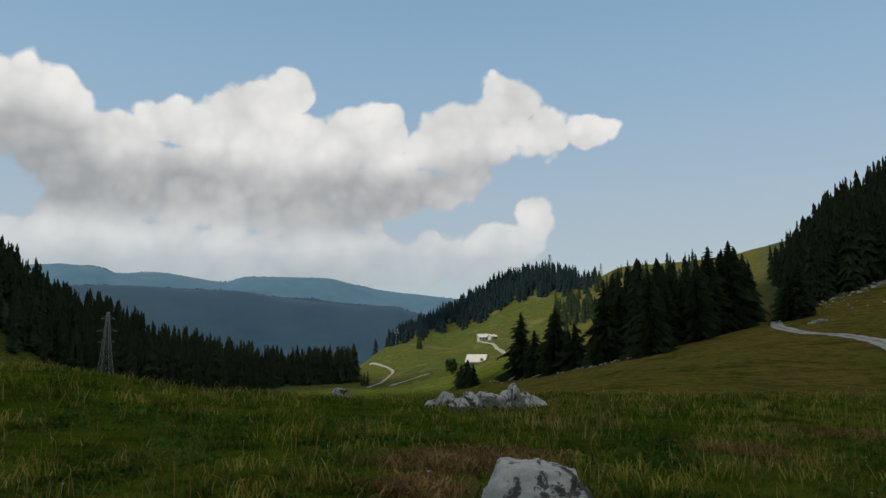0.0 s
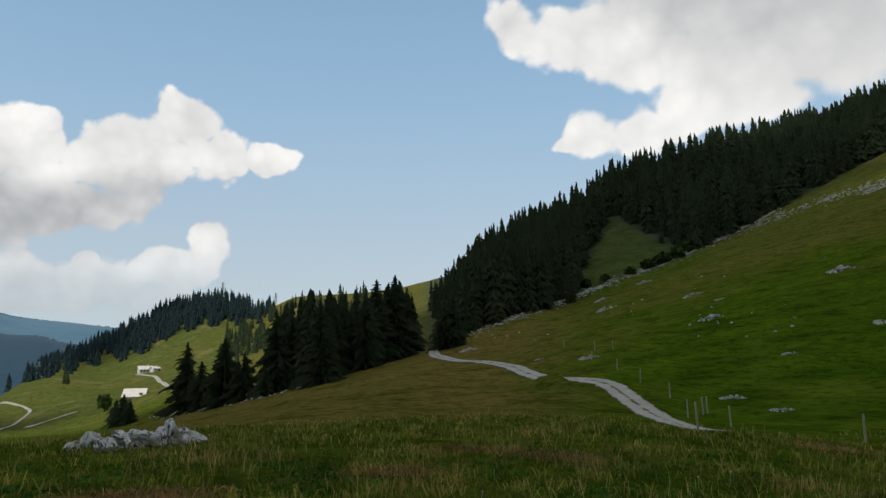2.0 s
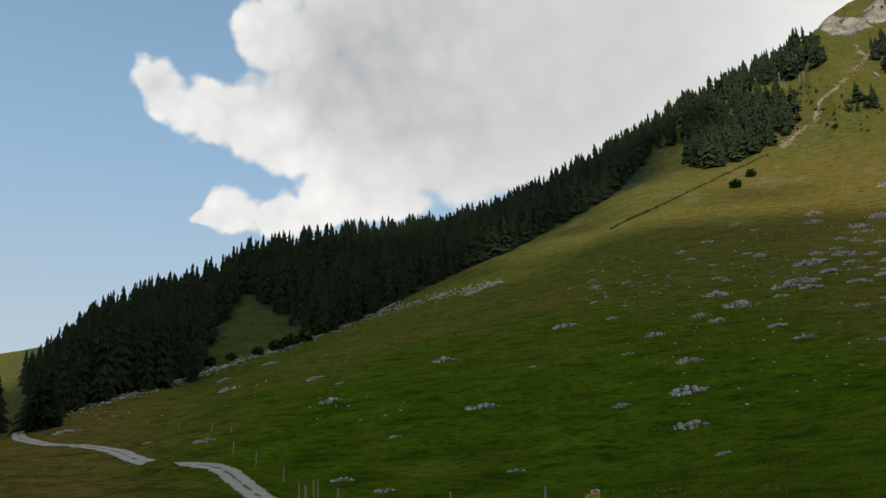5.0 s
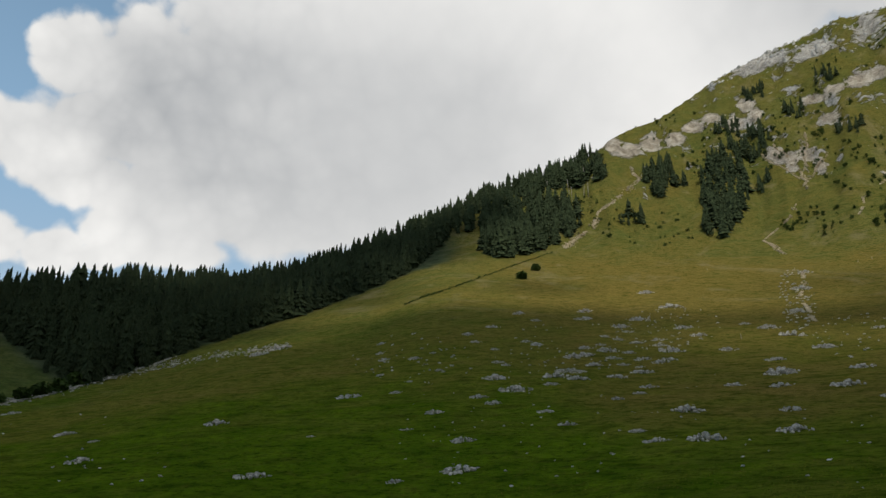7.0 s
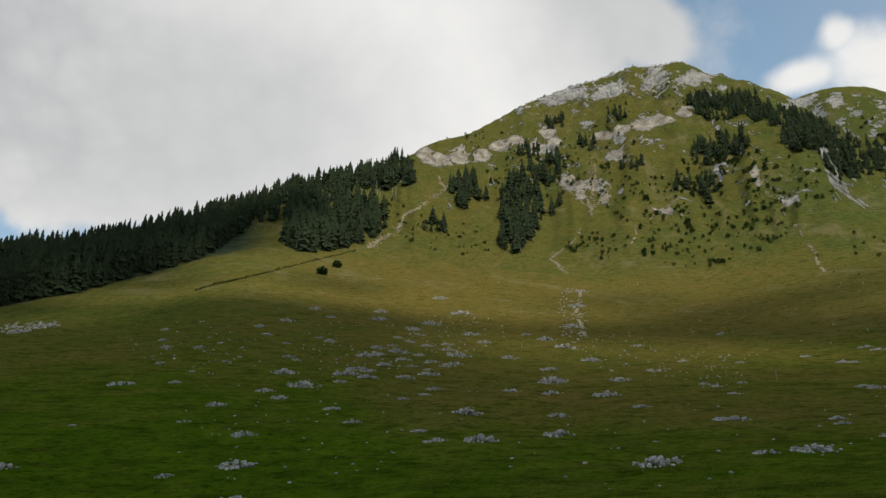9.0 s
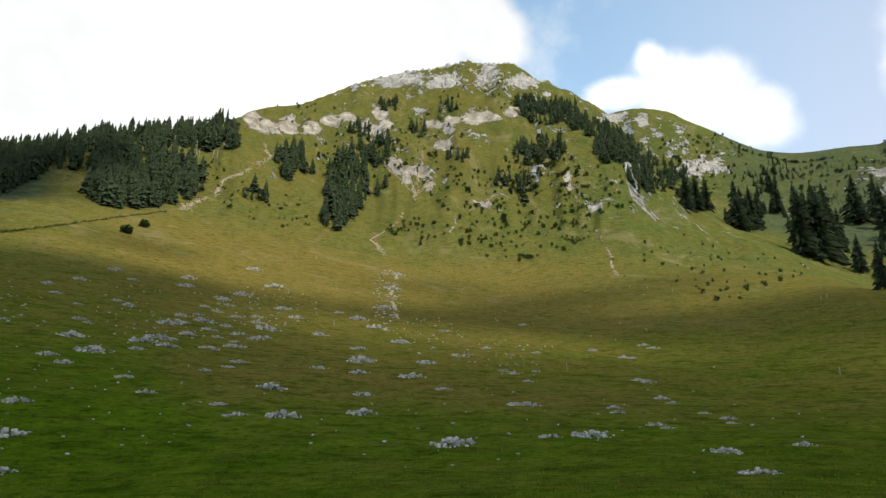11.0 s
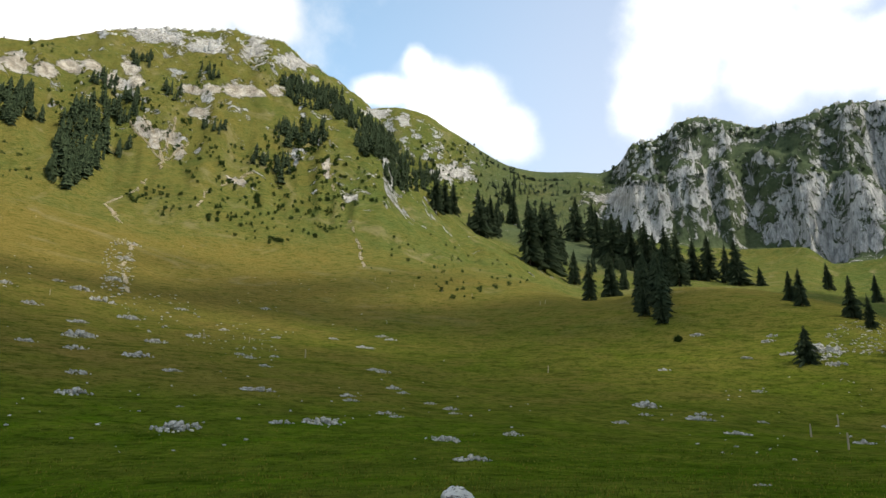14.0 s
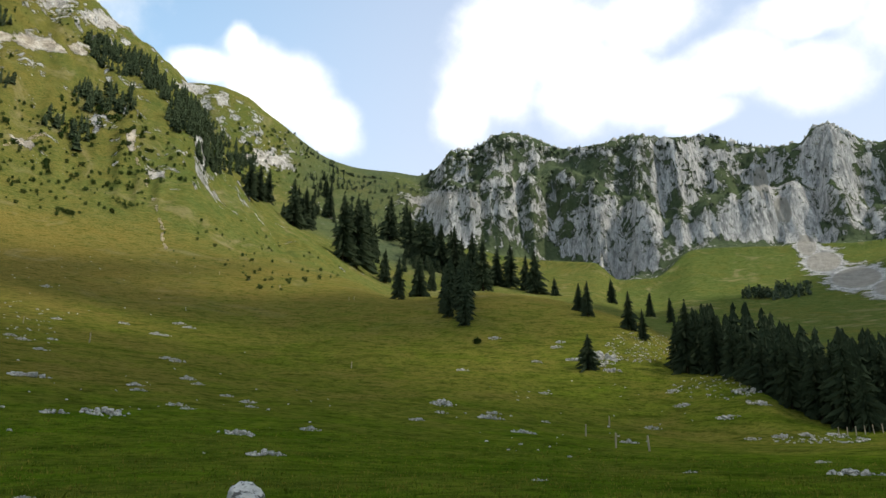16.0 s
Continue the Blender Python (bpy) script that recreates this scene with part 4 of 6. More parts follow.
ROCKS_UPPER_2 = [(105.33, 7.97, 1.11), (105.88, 8.72, 0.89), (105.92, 10.13, 0.89), (106.46, -1.65, 1.55), (110.25, 10.25, 0.89), (113.16, 9.62, 0.89),
    (114.25, 7.84, 1.33), (114.76, 10.3, 1.11), (115.44, 4.5, 1.33), (115.91, 6.25, 1.11), (117.98, 5.51, 1.11), (134.15, 4.68, 1.11), (138.1, 4.7, 1.33),
    (138.22, 10.39, 1.11), (141.48, 8.57, 0.89), (142.08, 4.08, 0.89), (143.03, 9.66, 1.11), (144.26, 8.68, 1.33)]
TREES_NORTH = [(2.48, -2.63, 2.55), (3.58, -2.43, 1.22), (5.09, -2.22, 2.94), (6.1, -2.02, 1.19), (6.71, -1.81, 1.82), (8.11, -1.61, 0.72), (9.02, -1.4, 5),
    (10.12, -1.08, 4.62), (11.22, -0.92, 4.06), (12.32, -0.81, 5.72), (13.54, -0.29, 4.4), (14.54, -0.01, 4.78), (15.55, 0.17, 6.39), (16.46, 0.49, 7.18),
    (17.27, 0.76, 6.92), (17.87, 0.86, 7.5), (18.58, 1.13, 6.63), (19.3, 1.32, 5.97), (21.9, 1.6, 5.2), (22.5, 1.7, 6), (13.13, -0.41, 3.57), (8.61, -1.49, 3.29),
    (15.95, 0.33, 5.13), (-1.66, -3.24, -1.01), (-2.11, -3.22, -1.41), (-1.2, -3.2, -1.39)]
TREES_SOUTH = [(121.74, 18.57, 22.25), (122.71, 18.44, 21.7), (124.57, 19.45, 21.85), (125.87, 16.22, 21.48), (127.03, 15.61, 21.34), (127.63, 16.75, 21.15),
    (129.61, 17.94, 21.35), (131.28, 17.32, 20.44), (132.44, 16.02, 20.02), (133.82, 15.6, 19.39), (135.01, 15.17, 19.18), (136.4, 14.73, 18.74),
    (137.29, 14.07, 18.29), (129.36, 14.6, 17.25), (130.52, 13.31, 16.62), (132.11, 13.57, 16.89), (133.2, 14.03, 15.59), (134.57, 11.98, 14.45),
    (135.86, 11.32, 14.29), (138.4, 14.5, 17.53), (139.5, 14.28, 17.75), (140.7, 14.04, 16.92), (141.51, 13.8, 17.21), (143.02, 13.64, 15.1),
    (144.84, 12.41, 14.6), (145.55, 11.95, 14.7), (147.39, 12.89, 14.85), (148.6, 10.89, 13.87), (149.63, 10.08, 12.44), (150.24, 11.78, 13.71),
    (151.67, 11.27, 13.2), (145.43, 8.07, 10.74)]
TREES_CORNER = [(152.6, 7.54, 12.9), (153.63, 7.53, 12.2), (154.66, 7.38, 12.13), (155.8, 7, 11.43), (156.73, 6.68, 10.74), (157.66, 6.05, 10.07), (158.6, 5.81, 10.2),
    (159.33, 4.79, 10.34), (160.26, 4.57, 9.86), (161.1, 3.97, 9.4), (161.93, 3.64, 9.33), (162.77, 3.35, 10.11), (163.81, 3.25, 7.64),
    (165.06, 3.66, 9.07), (152.29, 7.87, 11.65), (157.14, 6.47, 9.69), (160.79, 4.17, 9.03), (118.02, 20.4, 23.37), (118.79, 20.39, 23.04),
    (119.55, 20.13, 22.7)]
CLUMPS = [(67.49, 22.58, 4.39, 1.32, 40, 17), (72.68, 24.93, 4.83, 0.97, 70, 17), (78.19, 25.54, 3.3, 1.1, 50, 17), (74.63, 21.8, 4.17, 1.98, 90, 17),
    (73.11, 20.07, 2.64, 0.79, 25, 17), (85.69, 24.18, 1.76, 1.1, 22, 16), (90.16, 22.76, 1.85, 2.42, 45, 17), (89.18, 20.28, 1.32, 0.88, 12, 16),
    (83.03, 21.5, 0.97, 0.62, 6, 12), (90.97, 27.4, 1.1, 0.44, 8, 12), (92.46, 25.72, 1.54, 1.1, 20, 14), (93.49, 29.44, 0.88, 0.53, 8, 11),
    (96.06, 27.6, 0.7, 0.53, 6, 12), (98.57, 29.39, 0.97, 0.53, 8, 11)]
CLUMPS_3 = [(105.4, 29.7, 0.9, 0.4, 10, 11), (106.9, 29.2, 0.9, 0.5, 14, 11), (108.4, 28.6, 0.9, 0.6, 16, 12), (109.8, 28, 0.9, 0.6, 16, 12), (111.3, 27.2, 0.9, 0.6, 16, 12),
    (112.7, 26.3, 0.9, 0.6, 16, 12), (114.1, 25.4, 0.9, 0.7, 18, 13), (115.3, 24.4, 0.9, 0.7, 18, 13), (116.8, 23.2, 0.9, 0.7, 18, 14), (118.2, 22, 0.9, 0.7, 16, 14)]
CLUMPS_2 = [(107.51, 28.79, 2.42, 0.79, 45, 12), (105.6, 29.53, 1.1, 0.53, 14, 11), (106.22, 25.84, 1.98, 0.97, 26, 13), (108.37, 26.17, 0.35, 0.97, 6, 14),
    (113.07, 25.6, 1.98, 1.1, 50, 13), (115.99, 23.6, 2.42, 1.41, 55, 13), (112.24, 26.74, 1.32, 0.7, 20, 12), (105.23, 23.03, 0.62, 1.32, 7, 12),
    (103.3, 23.73, 0.7, 0.62, 6, 10), (93.06, 22.67, 0.53, 1.1, 6, 11), (99.47, 25.71, 1.1, 0.79, 8, 8), (114.61, 22.67, 0.97, 0.62, 9, 10),
    (109.97, 27.78, 0.88, 0.44, 12, 11), (124.16, 22.5, 2.2, 0.88, 20, 11)]
SHRUBS = [(104.72, 19.96, 4.39, 1.76, 90, 2.2), (96.18, 19.69, 1.76, 0.79, 20, 2), (100.04, 23.09, 2.64, 1.32, 30, 2.2), (106.16, 24.32, 2.64, 1.32, 40, 3),
    (112, 22.68, 2.64, 1.32, 40, 2.2), (91.51, 25.47, 3.08, 1.32, 30, 2.5), (96.59, 26.54, 2.64, 1.76, 30, 2.2), (85.19, 20.63, 2.64, 0.88, 15, 1.6),
    (116.76, 17.15, 3.52, 1.32, 16, 1.5), (118.6, 23.93, 3.08, 1.76, 50, 4), (120.99, 15.52, 3.52, 1.32, 22, 1.4), (80.03, 22.21, 1.32, 1.76, 14, 2),
    (87.28, 27.79, 3.52, 0.88, 16, 2), (101.94, 30.46, 3.52, 0.88, 20, 2)]
POSTS = [(50.9, -5.53), (42.59, -4.58), (41.07, -3.66), (40.76, -3.73), (39.71, -3.95), (38.53, -2.49), (36.5, -1.32), (34.87, -0.4), (40.39, -5.02),
    (57.89, -5.33), (34.63, 1.14), (33.03, 0.32), (30.99, 1.42), (33.27, 1.12)]
SLOPE_POSTS = [(98.29, 16.29), (99.17, 16.35), (100.6, 9.79), (103.95, 9.63), (108.24, 8.92), (89.92, 11.88), (113.3, 14.92), (114.65, 14.75), (116.49, 14.46),
    (118.72, 14.1), (121.14, 13.78), (126.59, 13.09), (126.98, 13.17), (127.08, 7.9), (88.15, 17), (94.2, 16.32), (145, 3.04), (146.74, 3.77),
    (147.15, 2.21), (149.51, 1.99), (108.23, 8.7)]


def plant_spruces():
    """Single spruces: heading, elevation of foot and tip."""
    kinds = [spruce(31, 32, 0.29, 0.05, "tall dark spruce with drooping boughs at the meadow's edge"), spruce(32, 30, 0.36, 0.04, "broad dark spruce with ragged boughs on the pasture"),
             spruce(33, 34, 0.25, 0.10, "slender dark spruce with bare lower trunk on the pasture"), spruce(34, 26, 0.40, 0.03, "low spreading spruce growing on the slope")]
    used = set()
    spots = []
    for az, foot, tip in TREES_NORTH + TREES_SOUTH + TREES_CORNER:
        p, r = sight(az, foot)
        h = r * (math.tan(radians(tip)) - math.tan(radians(foot)))
        spots.append((p, h))
        # in the groves a second row stands close behind the first
        if 8 < az < 19.2 or 131 < az < 138 or az > 152.4 or 121 < az < 128:
            for _ in range(2):
                q = polar(az + random.uniform(-0.7, 0.7), r * random.uniform(1.02, 1.09))
                spots.append((q, h * random.uniform(0.6, 0.95)))
    for p, h in spots:
        broad = 0.86 if p.y < 0 else 1.0
        near = 3 if h < 9 else random.choice((0, 0, 1, 2) if p.y > 0 else (0, 2, 2))
        m = pose(p.x, p.y, p.z - 0.15, random.uniform(-1.5, 1.5), random.uniform(-1.5, 1.5), random.uniform(0, 360)) @ Matrix.Diagonal((h * broad * random.uniform(0.9, 1.15), h * broad * random.uniform(0.9, 1.15), h, 1))
        if near in used:
            tree = copy_thing(kinds[near], Matrix())
        else:
            tree, _ = kinds[near], used.add(near)
        tree.matrix_basis = m
    for k in range(4):
        if k not in used:
            kinds[k].matrix_basis = pose(*polar(21.6, 175), 0, 0, 0) @ Matrix.Diagonal((12, 12, 12, 1))


plant_spruces()


def groves():
    """Further trees that fill the groves behind their front row."""
    g = np.random.default_rng(77)
    back = []
    for a0, a1, n, h0, h1, depth in ((153, 166, 90, 11, 17, 0.3), (130.8, 138.8, 120, 13, 20, 0.16), (120.8, 128.8, 80, 13, 20, 0.16), (8.6, 19.2, 50, 11, 17, 0.12)):
        for _ in range(n):
            az = g.uniform(a0, a1)
            foot = np.interp(az, *np.array([(q[0], q[1]) for q in sorted(TREES_NORTH + TREES_SOUTH + TREES_CORNER)]).T)
            r = sight(az, foot)[1] * g.uniform(1.02, 1.02 + depth)
            back.append((polar(az, r, -0.3), g.uniform(h0, h1)))
    forest("grove", back, "dark spruces standing close together in groves", NEEDLES, [(v * np.array([1.45, 1.45, 1]), f) for v, f in MID_KINDS], 78)


groves()


def scatter(rows, seed, clumped=0.0):
    """Places in oval patches of the view, with a height each."""
    g = np.random.default_rng(seed)
    out = []
    for az, el, w, h, n, high in rows:
        for _ in range(int(n)):
            a, t = g.uniform(0, 6.283), math.sqrt(g.uniform(0, 1))
            u, v = az + w * t * math.cos(a), el - 0.3 + h * t * math.sin(a)
            if clumped and noise.noise(Vector((u * 1.3, v * 2.2, seed))) < g.uniform(-0.3, clumped):
                continue
            p, r = sight(u, v, 200)
            out.append((p - Vector((0, 0, 0.3)), high * (g.uniform(0.55, 1.2) if not clumped else g.uniform(0.35, 1.7))))
    return out


SHRUB = make_needles("shrub_leaves", (0.018, 0.034, 0.009), (0.055, 0.085, 0.022))
MOUNTAIN_KINDS = [(v * np.array([1.15, 1.15, 1]), f) for v, f in FAR_KINDS] + [(v * np.array([0.4, 0.4, 0.75]), f) for v, f in BUSH_KINDS[:1]]
forest("mountain_trees", scatter([(*q[:4], q[4] * (2.6 if q[0] < 80 else 1.8), q[5] * 1.08) for q in CLUMPS + CLUMPS_2 + CLUMPS_3], 41), "scattered dark spruces on the steep mountainside", FAR_NEEDLES, MOUNTAIN_KINDS)
forest("mountain_shrubs", scatter([(q[0], q[1], q[2] * 1.4, q[3] * 1.4, q[4] * 5, q[5] * 1.15) for q in SHRUBS], 42, 0.35), "low green mountain pine shrubs on the steep slope", SHRUB, BUSH_KINDS)
VALLEY_WOOD = [(6.74, 2.67, 1.6, 1.2, 60, 15), (8.81, 4.61, 1.2, 0.6, 25, 15), (11.34, 5.31, 1.5, 0.3, 14, 15), (14.84, 5.36, 1.5, 0.4, 10, 15),
    (12.3, 4.16, 3.5, 0.8, 26, 13), (5.49, 0.91, 0.8, 0.8, 10, 14), (-5.3, 0.03, 0.25, 0.1, 3, 12), (-9.66, -2.76, 0.35, 0.1, 5, 8)]
forest("valley_trees", scatter(VALLEY_WOOD, 43), "spruces and broad-leaved trees on the sunny hill", FAR_NEEDLES)
CLIFF_WOOD = [(135.72, 24.5, 4, 0.5, 26, 7), (145.71, 24.69, 6, 0.5, 40, 6), (155.84, 24.54, 5, 0.5, 30, 6), (149.74, 22.85, 8, 1.2, 60, 5),
    (138.67, 21.33, 4, 2, 50, 5), (157.9, 20.84, 6, 2, 40, 5), (146.69, 18.75, 7, 1, 40, 5), (129.79, 22.23, 5, 0.5, 40, 7),
    (159.28, 13.03, 2.4, 0.3, 26, 11), (124.03, 25.29, 5, 1.5, 60, 4), (128.78, 20.43, 3, 1.5, 50, 6), (166.14, 18.86, 4, 3, 30, 5)]
# paler, greyer leaf colour stands in for haze before the cliff
HAZY_LEDGE = make_needles("hazy_ledge_leaves", (0.026, 0.042, 0.026), (0.070, 0.090, 0.052))
forest("cliff_trees", scatter([(*q[:4], q[4] * 2.2, q[5] * (1.5 if q[1] > 24 else 1.1)) for q in CLIFF_WOOD + [(137.72, 25.61, 3, 0.5, 30, 7), (148.73, 22.03, 12, 1.6, 120, 6), (134.71, 22.88, 3, 1, 40, 6)]], 44), "small trees and shrubs on ledges of the limestone cliff", HAZY_LEDGE, FAR_KINDS + BUSH_KINDS)


def dead_trunks():
    g = np.random.default_rng(9)
    trunk = None
    for k in range(16):
        p, r = sight(g.uniform(67, 81), g.uniform(22.7, 25.0), 200)
        h = g.uniform(9, 15)
        if trunk is None:
            trunk = tagged(slab("dead_trunk", *joined([tube((0, 0, 0), (0, 0, 1), 0.02, 0.007), tube((0, 0, 0.5), (0.05, 0.01, 0.54), 0.005, 0.002, 5), tube((0, 0, 0.7), (-0.04, 0.02, 0.73), 0.005, 0.002, 5)]), DEAD), "pale bare dead spruce trunk standing in the wood", "dead tree", "dead trunks")
            one = trunk
        else:
            one = copy_thing(trunk, Matrix())
        one.matrix_basis = pose(p.x, p.y, p.z - 0.3, g.normal(0, 3), g.normal(0, 3), g.uniform(0, 360)) @ Matrix.Diagonal((h, h, h, 1))


dead_trunks()


def bush(name, az, el, size, seed, label):
    p, r = sight(az, el)
    tree = name == "broadleaf_tree"
    ob = thing(name, pose(p.x, p.y, p.z - (0.1 if tree else 0.2 * size)), label, "tree" if tree else "bush", "" if tree else "round bushes")
    part("trunk", *tube((0, 0, 0), (0, 0, size * 0.5), size * 0.05, size * 0.02), BARK, ob, "", False)
    v, f = leaf_arrays(seed, 220)
    part("crown", v * size * (1.0 if tree else np.array([1.35, 1.35, 1.0])), f.tolist(), SHRUB, ob)


bush("round_bush", 73.78, 17.36, 5.2, 51, "round dark bush alone on the sloping pasture")
bush("round_bush", 74.92, 17.96, 4.8, 52, "round dark bush on the pasture near the wood")
for az, el, size in ((32.86, 5.93, 3.5), (34.34, 6.36, 3), (36.24, 6.71, 3.6), (37.61, 7.05, 4.5), (38.67, 7.4, 5), (39.73, 7.75, 5), (40.8, 8.25, 5.5)):
    bush("round_bush", az, el, size, int(az * 10), "dark green bush at the edge of the clearing")
bush("broadleaf_tree", -2.89, -2.24, 7.5, 57, "round broad-leaved tree beside the barn")
bush("low_bush", 136.85, 9.97, 2.0, 53, "low dark bush on the open pasture")

# ---- stones ----
def make_stone(name, lichen):
    m, n = material(name)
    co = n.add("ShaderNodeTexCoord").outputs["Object"]
    big, fine = n.noise(co, 1.4, 8, 0.65), n.noise(co, 9, 9, 0.75)
    c = n.mix(n.ramp(big, [(0.3, 0), (0.7, 1)]), *(((0.42, 0.41, 0.38), (0.80, 0.78, 0.73)) if lichen == 1 else ((0.35, 0.335, 0.295), (0.79, 0.75, 0.67))))
    c = n.mix(n.math("MULTIPLY", n.ramp(n.noise(co, 2.6 if lichen == 1 else 4.2, 9, 0.72, 0.6), [(0.52 if lichen == 1 else 0.48, 0), (0.545 if lichen == 1 else 0.51, 1)]), lichen), c, (0.03, 0.03, 0.028))
    c = n.mix(n.math("MULTIPLY", n.ramp(fine, [(0.4, 0), (0.7, 1)]), 0.35), c, (0.13, 0.13, 0.115))
    c = n.mix(n.math("MULTIPLY", n.add("ShaderNodeNewGeometry").outputs["Random Per Island"], 0.35), c, (0.22, 0.215, 0.20))
    finish(n, c, 0.9, n.math("ADD", big, n.math("MULTIPLY", fine, 0.35)), 0.6, 0.12, 0.2)
    return m


STONE = make_stone("limestone", 0.55)
LICHEN_STONE = make_stone("lichen_limestone", 1.0)


def stone_arrays(seed, rings=6, sides=9, rough=0.25):
    """An angular block about 1 across, cut by random planes."""
    g = np.random.default_rng(seed)
    planes = [(lambda v: v / np.linalg.norm(v))(g.normal(0, 1, 3)) for _ in range(9)]
    cut = g.uniform(0.30, 0.5, 9)
    vs = []
    for i in range(rings + 1):
        th = math.pi * i / rings
        for k in range(sides):
            ph = 2 * math.pi * (k + 0.5 * (i % 2)) / sides
            d = np.array([math.sin(th) * math.cos(ph), math.sin(th) * math.sin(ph), math.cos(th)])
            r = min([0.5] + [c / max(1e-3, float(d @ p)) for p, c in zip(planes, cut) if d @ p > 0.05])
            vs.append(d * r * (1 + g.normal(0, rough * 0.25)))
    fs = [(i * sides + k, (i + 1) * sides + k, (i + 1) * sides + (k + 1) % sides, i * sides + (k + 1) % sides) for i in range(rings) for k in range(sides)]
    return np.array(vs), fs


BLOCKS = [stone_arrays(60 + k, 3, 6) for k in range(6)]


def stone_mesh(name, seed, pieces=1):
    """One block, or a spread of rubble 1 m wide."""
    g = np.random.default_rng(seed)
    made = []
    for k in range(pieces):
        v, f = BLOCKS[(seed + k) % 6]
        if pieces > 1:
            a, t = g.uniform(0, 6.283), math.sqrt(g.uniform(0, 1)) * 0.5
            s = g.uniform(0.03, 0.085)
            v = v * np.array([s * 1.3, s, s * 0.8]) + np.array([t * math.cos(a), t * math.sin(a) * 0.8, 0.03 * (1 - 2 * t)])
        made.append((v.tolist(), f))
    me = bpy.data.meshes.new(name)
    me.from_pydata(*(lambda vf: (vf[0], [], vf[1]))(joined(made)))
    me.materials.append(STONE)
    return me


ONE_STONE = [stone_mesh("stone", 200 + k) for k in range(6)]
RUBBLE = [stone_mesh("rubble", 210 + k, 40) for k in range(4)]


def stone_heap(m, wide, g, label):
    heap = thing("stone_heap", m, label, "stone heap", "stone heaps on the slope")
    small = new("rubble", RUBBLE[g.integers(4)])
    small.parent = heap
    small["kind"] = "stuff"
    for k in range(int(g.integers(10, 16) if wide > 2.5 else g.integers(5, 9))):
        a, t = g.uniform(0, 6.283), g.uniform(0, 1) ** 0.7 * 0.4
        s = g.uniform(0.06, 0.17) * (1.2 - t)
        block = new("stone", ONE_STONE[g.integers(6)])
        block.parent = heap
        block.matrix_basis = pose(t * math.cos(a), t * math.sin(a) * 0.7, 0.05 * (1 - 2 * t) + 0.01, g.uniform(-25, 25), g.uniform(-25, 25), g.uniform(0, 360)) @ Matrix.Diagonal((s * g.uniform(1, 1.5), s, s * g.uniform(0.6, 1.0), 1))


def lay_heaps():
    g = np.random.default_rng(8)
    for az, el, w in ROCKS_NORTH + ROCKS_EAST + ROCKS_EAST_2 + ROCKS_SLOPE + ROCKS_MIDDLE + ROCKS_SOUTH + ROCKS_UPPER + ROCKS_UPPER_2:
        p, r = sight(az, el, 14)
        wide = max(0.6, r * math.tan(radians(w)) * 1.02)
        m = hug(az, r, g.normal(0, 14), wide, wide * g.uniform(0.8, 1.2), wide * g.uniform(1.1, 1.6))
        stone_heap(m, wide, g, "low heap of grey limestone rubble in the grass" if wide < 4 else "broad flat heap of grey limestone rubble on the pasture")


def hug(az, r, turn, sx, sy, sz, sink=0.0):
    """A pose on the ground, tilted with it, x across the line of sight."""
    p, q, s = polar(az, r), polar(az, r + 2), polar(az + math.degrees(2 / r), r)
    y, x = (q - p).normalized(), (s - p).normalized()
    z = x.cross(y).normalized()
    y = z.cross(x)
    m = Matrix((x, y, z)).transposed().to_4x4()
    m.translation = p - z * sink
    return m @ pose(0, 0, 0, 0, 0, turn) @ Matrix.Diagonal((sx, sy, sz, 1))


lay_heaps()


def small_stones():
    """Loose stones strewn over the slope, too many to count."""
    g = np.random.default_rng(81)
    vs, fs, o = [], [], 0
    zones = [(94.01, 14.23, 1.2, 2.3, 130, 0.9), (97.3, 11.36, 3, 1.5, 60, 0.6), (103.17, 9.9, 3.5, 1.2, 60, 0.5), (84.8, 13.01, 4, 1.6, 90, 0.6),
    (76.64, 11.92, 6, 2, 70, 0.55), (72.3, 6.14, 9, 5, 60, 0.3), (95.13, 5.95, 14, 5, 60, 0.3), (117.71, 5.05, 8, 4, 30, 0.3),
    (149.22, 9.54, 2.6, 1.2, 190, 0.55), (154.87, 6.46, 3.5, 0.9, 110, 0.45), (146.15, 8.64, 1.6, 0.5, 60, 0.8), (160.8, 2.7, 3, 0.2, 60, 0.4),
    (144.6, 4.49, 10, 3, 50, 0.35), (42.05, 3.94, 7, 2.5, 26, 0.35), (26.37, 2.41, 4, 0.5, 26, 0.35), (65.17, 11.32, 5, 2, 60, 0.6),
    (108.18, 12.93, 8, 2.5, 40, 0.4)]
    for az, el, w, h, n, size in zones:
        for _ in range(n):
            a, t = g.uniform(0, 6.283), math.sqrt(g.uniform(0, 1))
            p, r = sight(az + w * t * math.cos(a), el + h * t * math.sin(a), 20)
            v, f = BLOCKS[g.integers(6)]
            s = size * g.uniform(0.4, 1.5)
            e = np.array(Euler((g.uniform(-0.4, 0.4), g.uniform(-0.4, 0.4), g.uniform(0, 6.28))).to_matrix())
            vs.append(v * np.array([s * 1.4, s, s * 0.6]) @ e.T + np.array(p) + np.array([0, 0, s * 0.05]))
            fs += [tuple(i + o for i in q) for q in f]
            o += len(v)
    slab("loose_stones", np.concatenate(vs).tolist(), fs, STONE, None, False, "loose grey limestone blocks strewn over the pasture", "stuff", "stones")


small_stones()


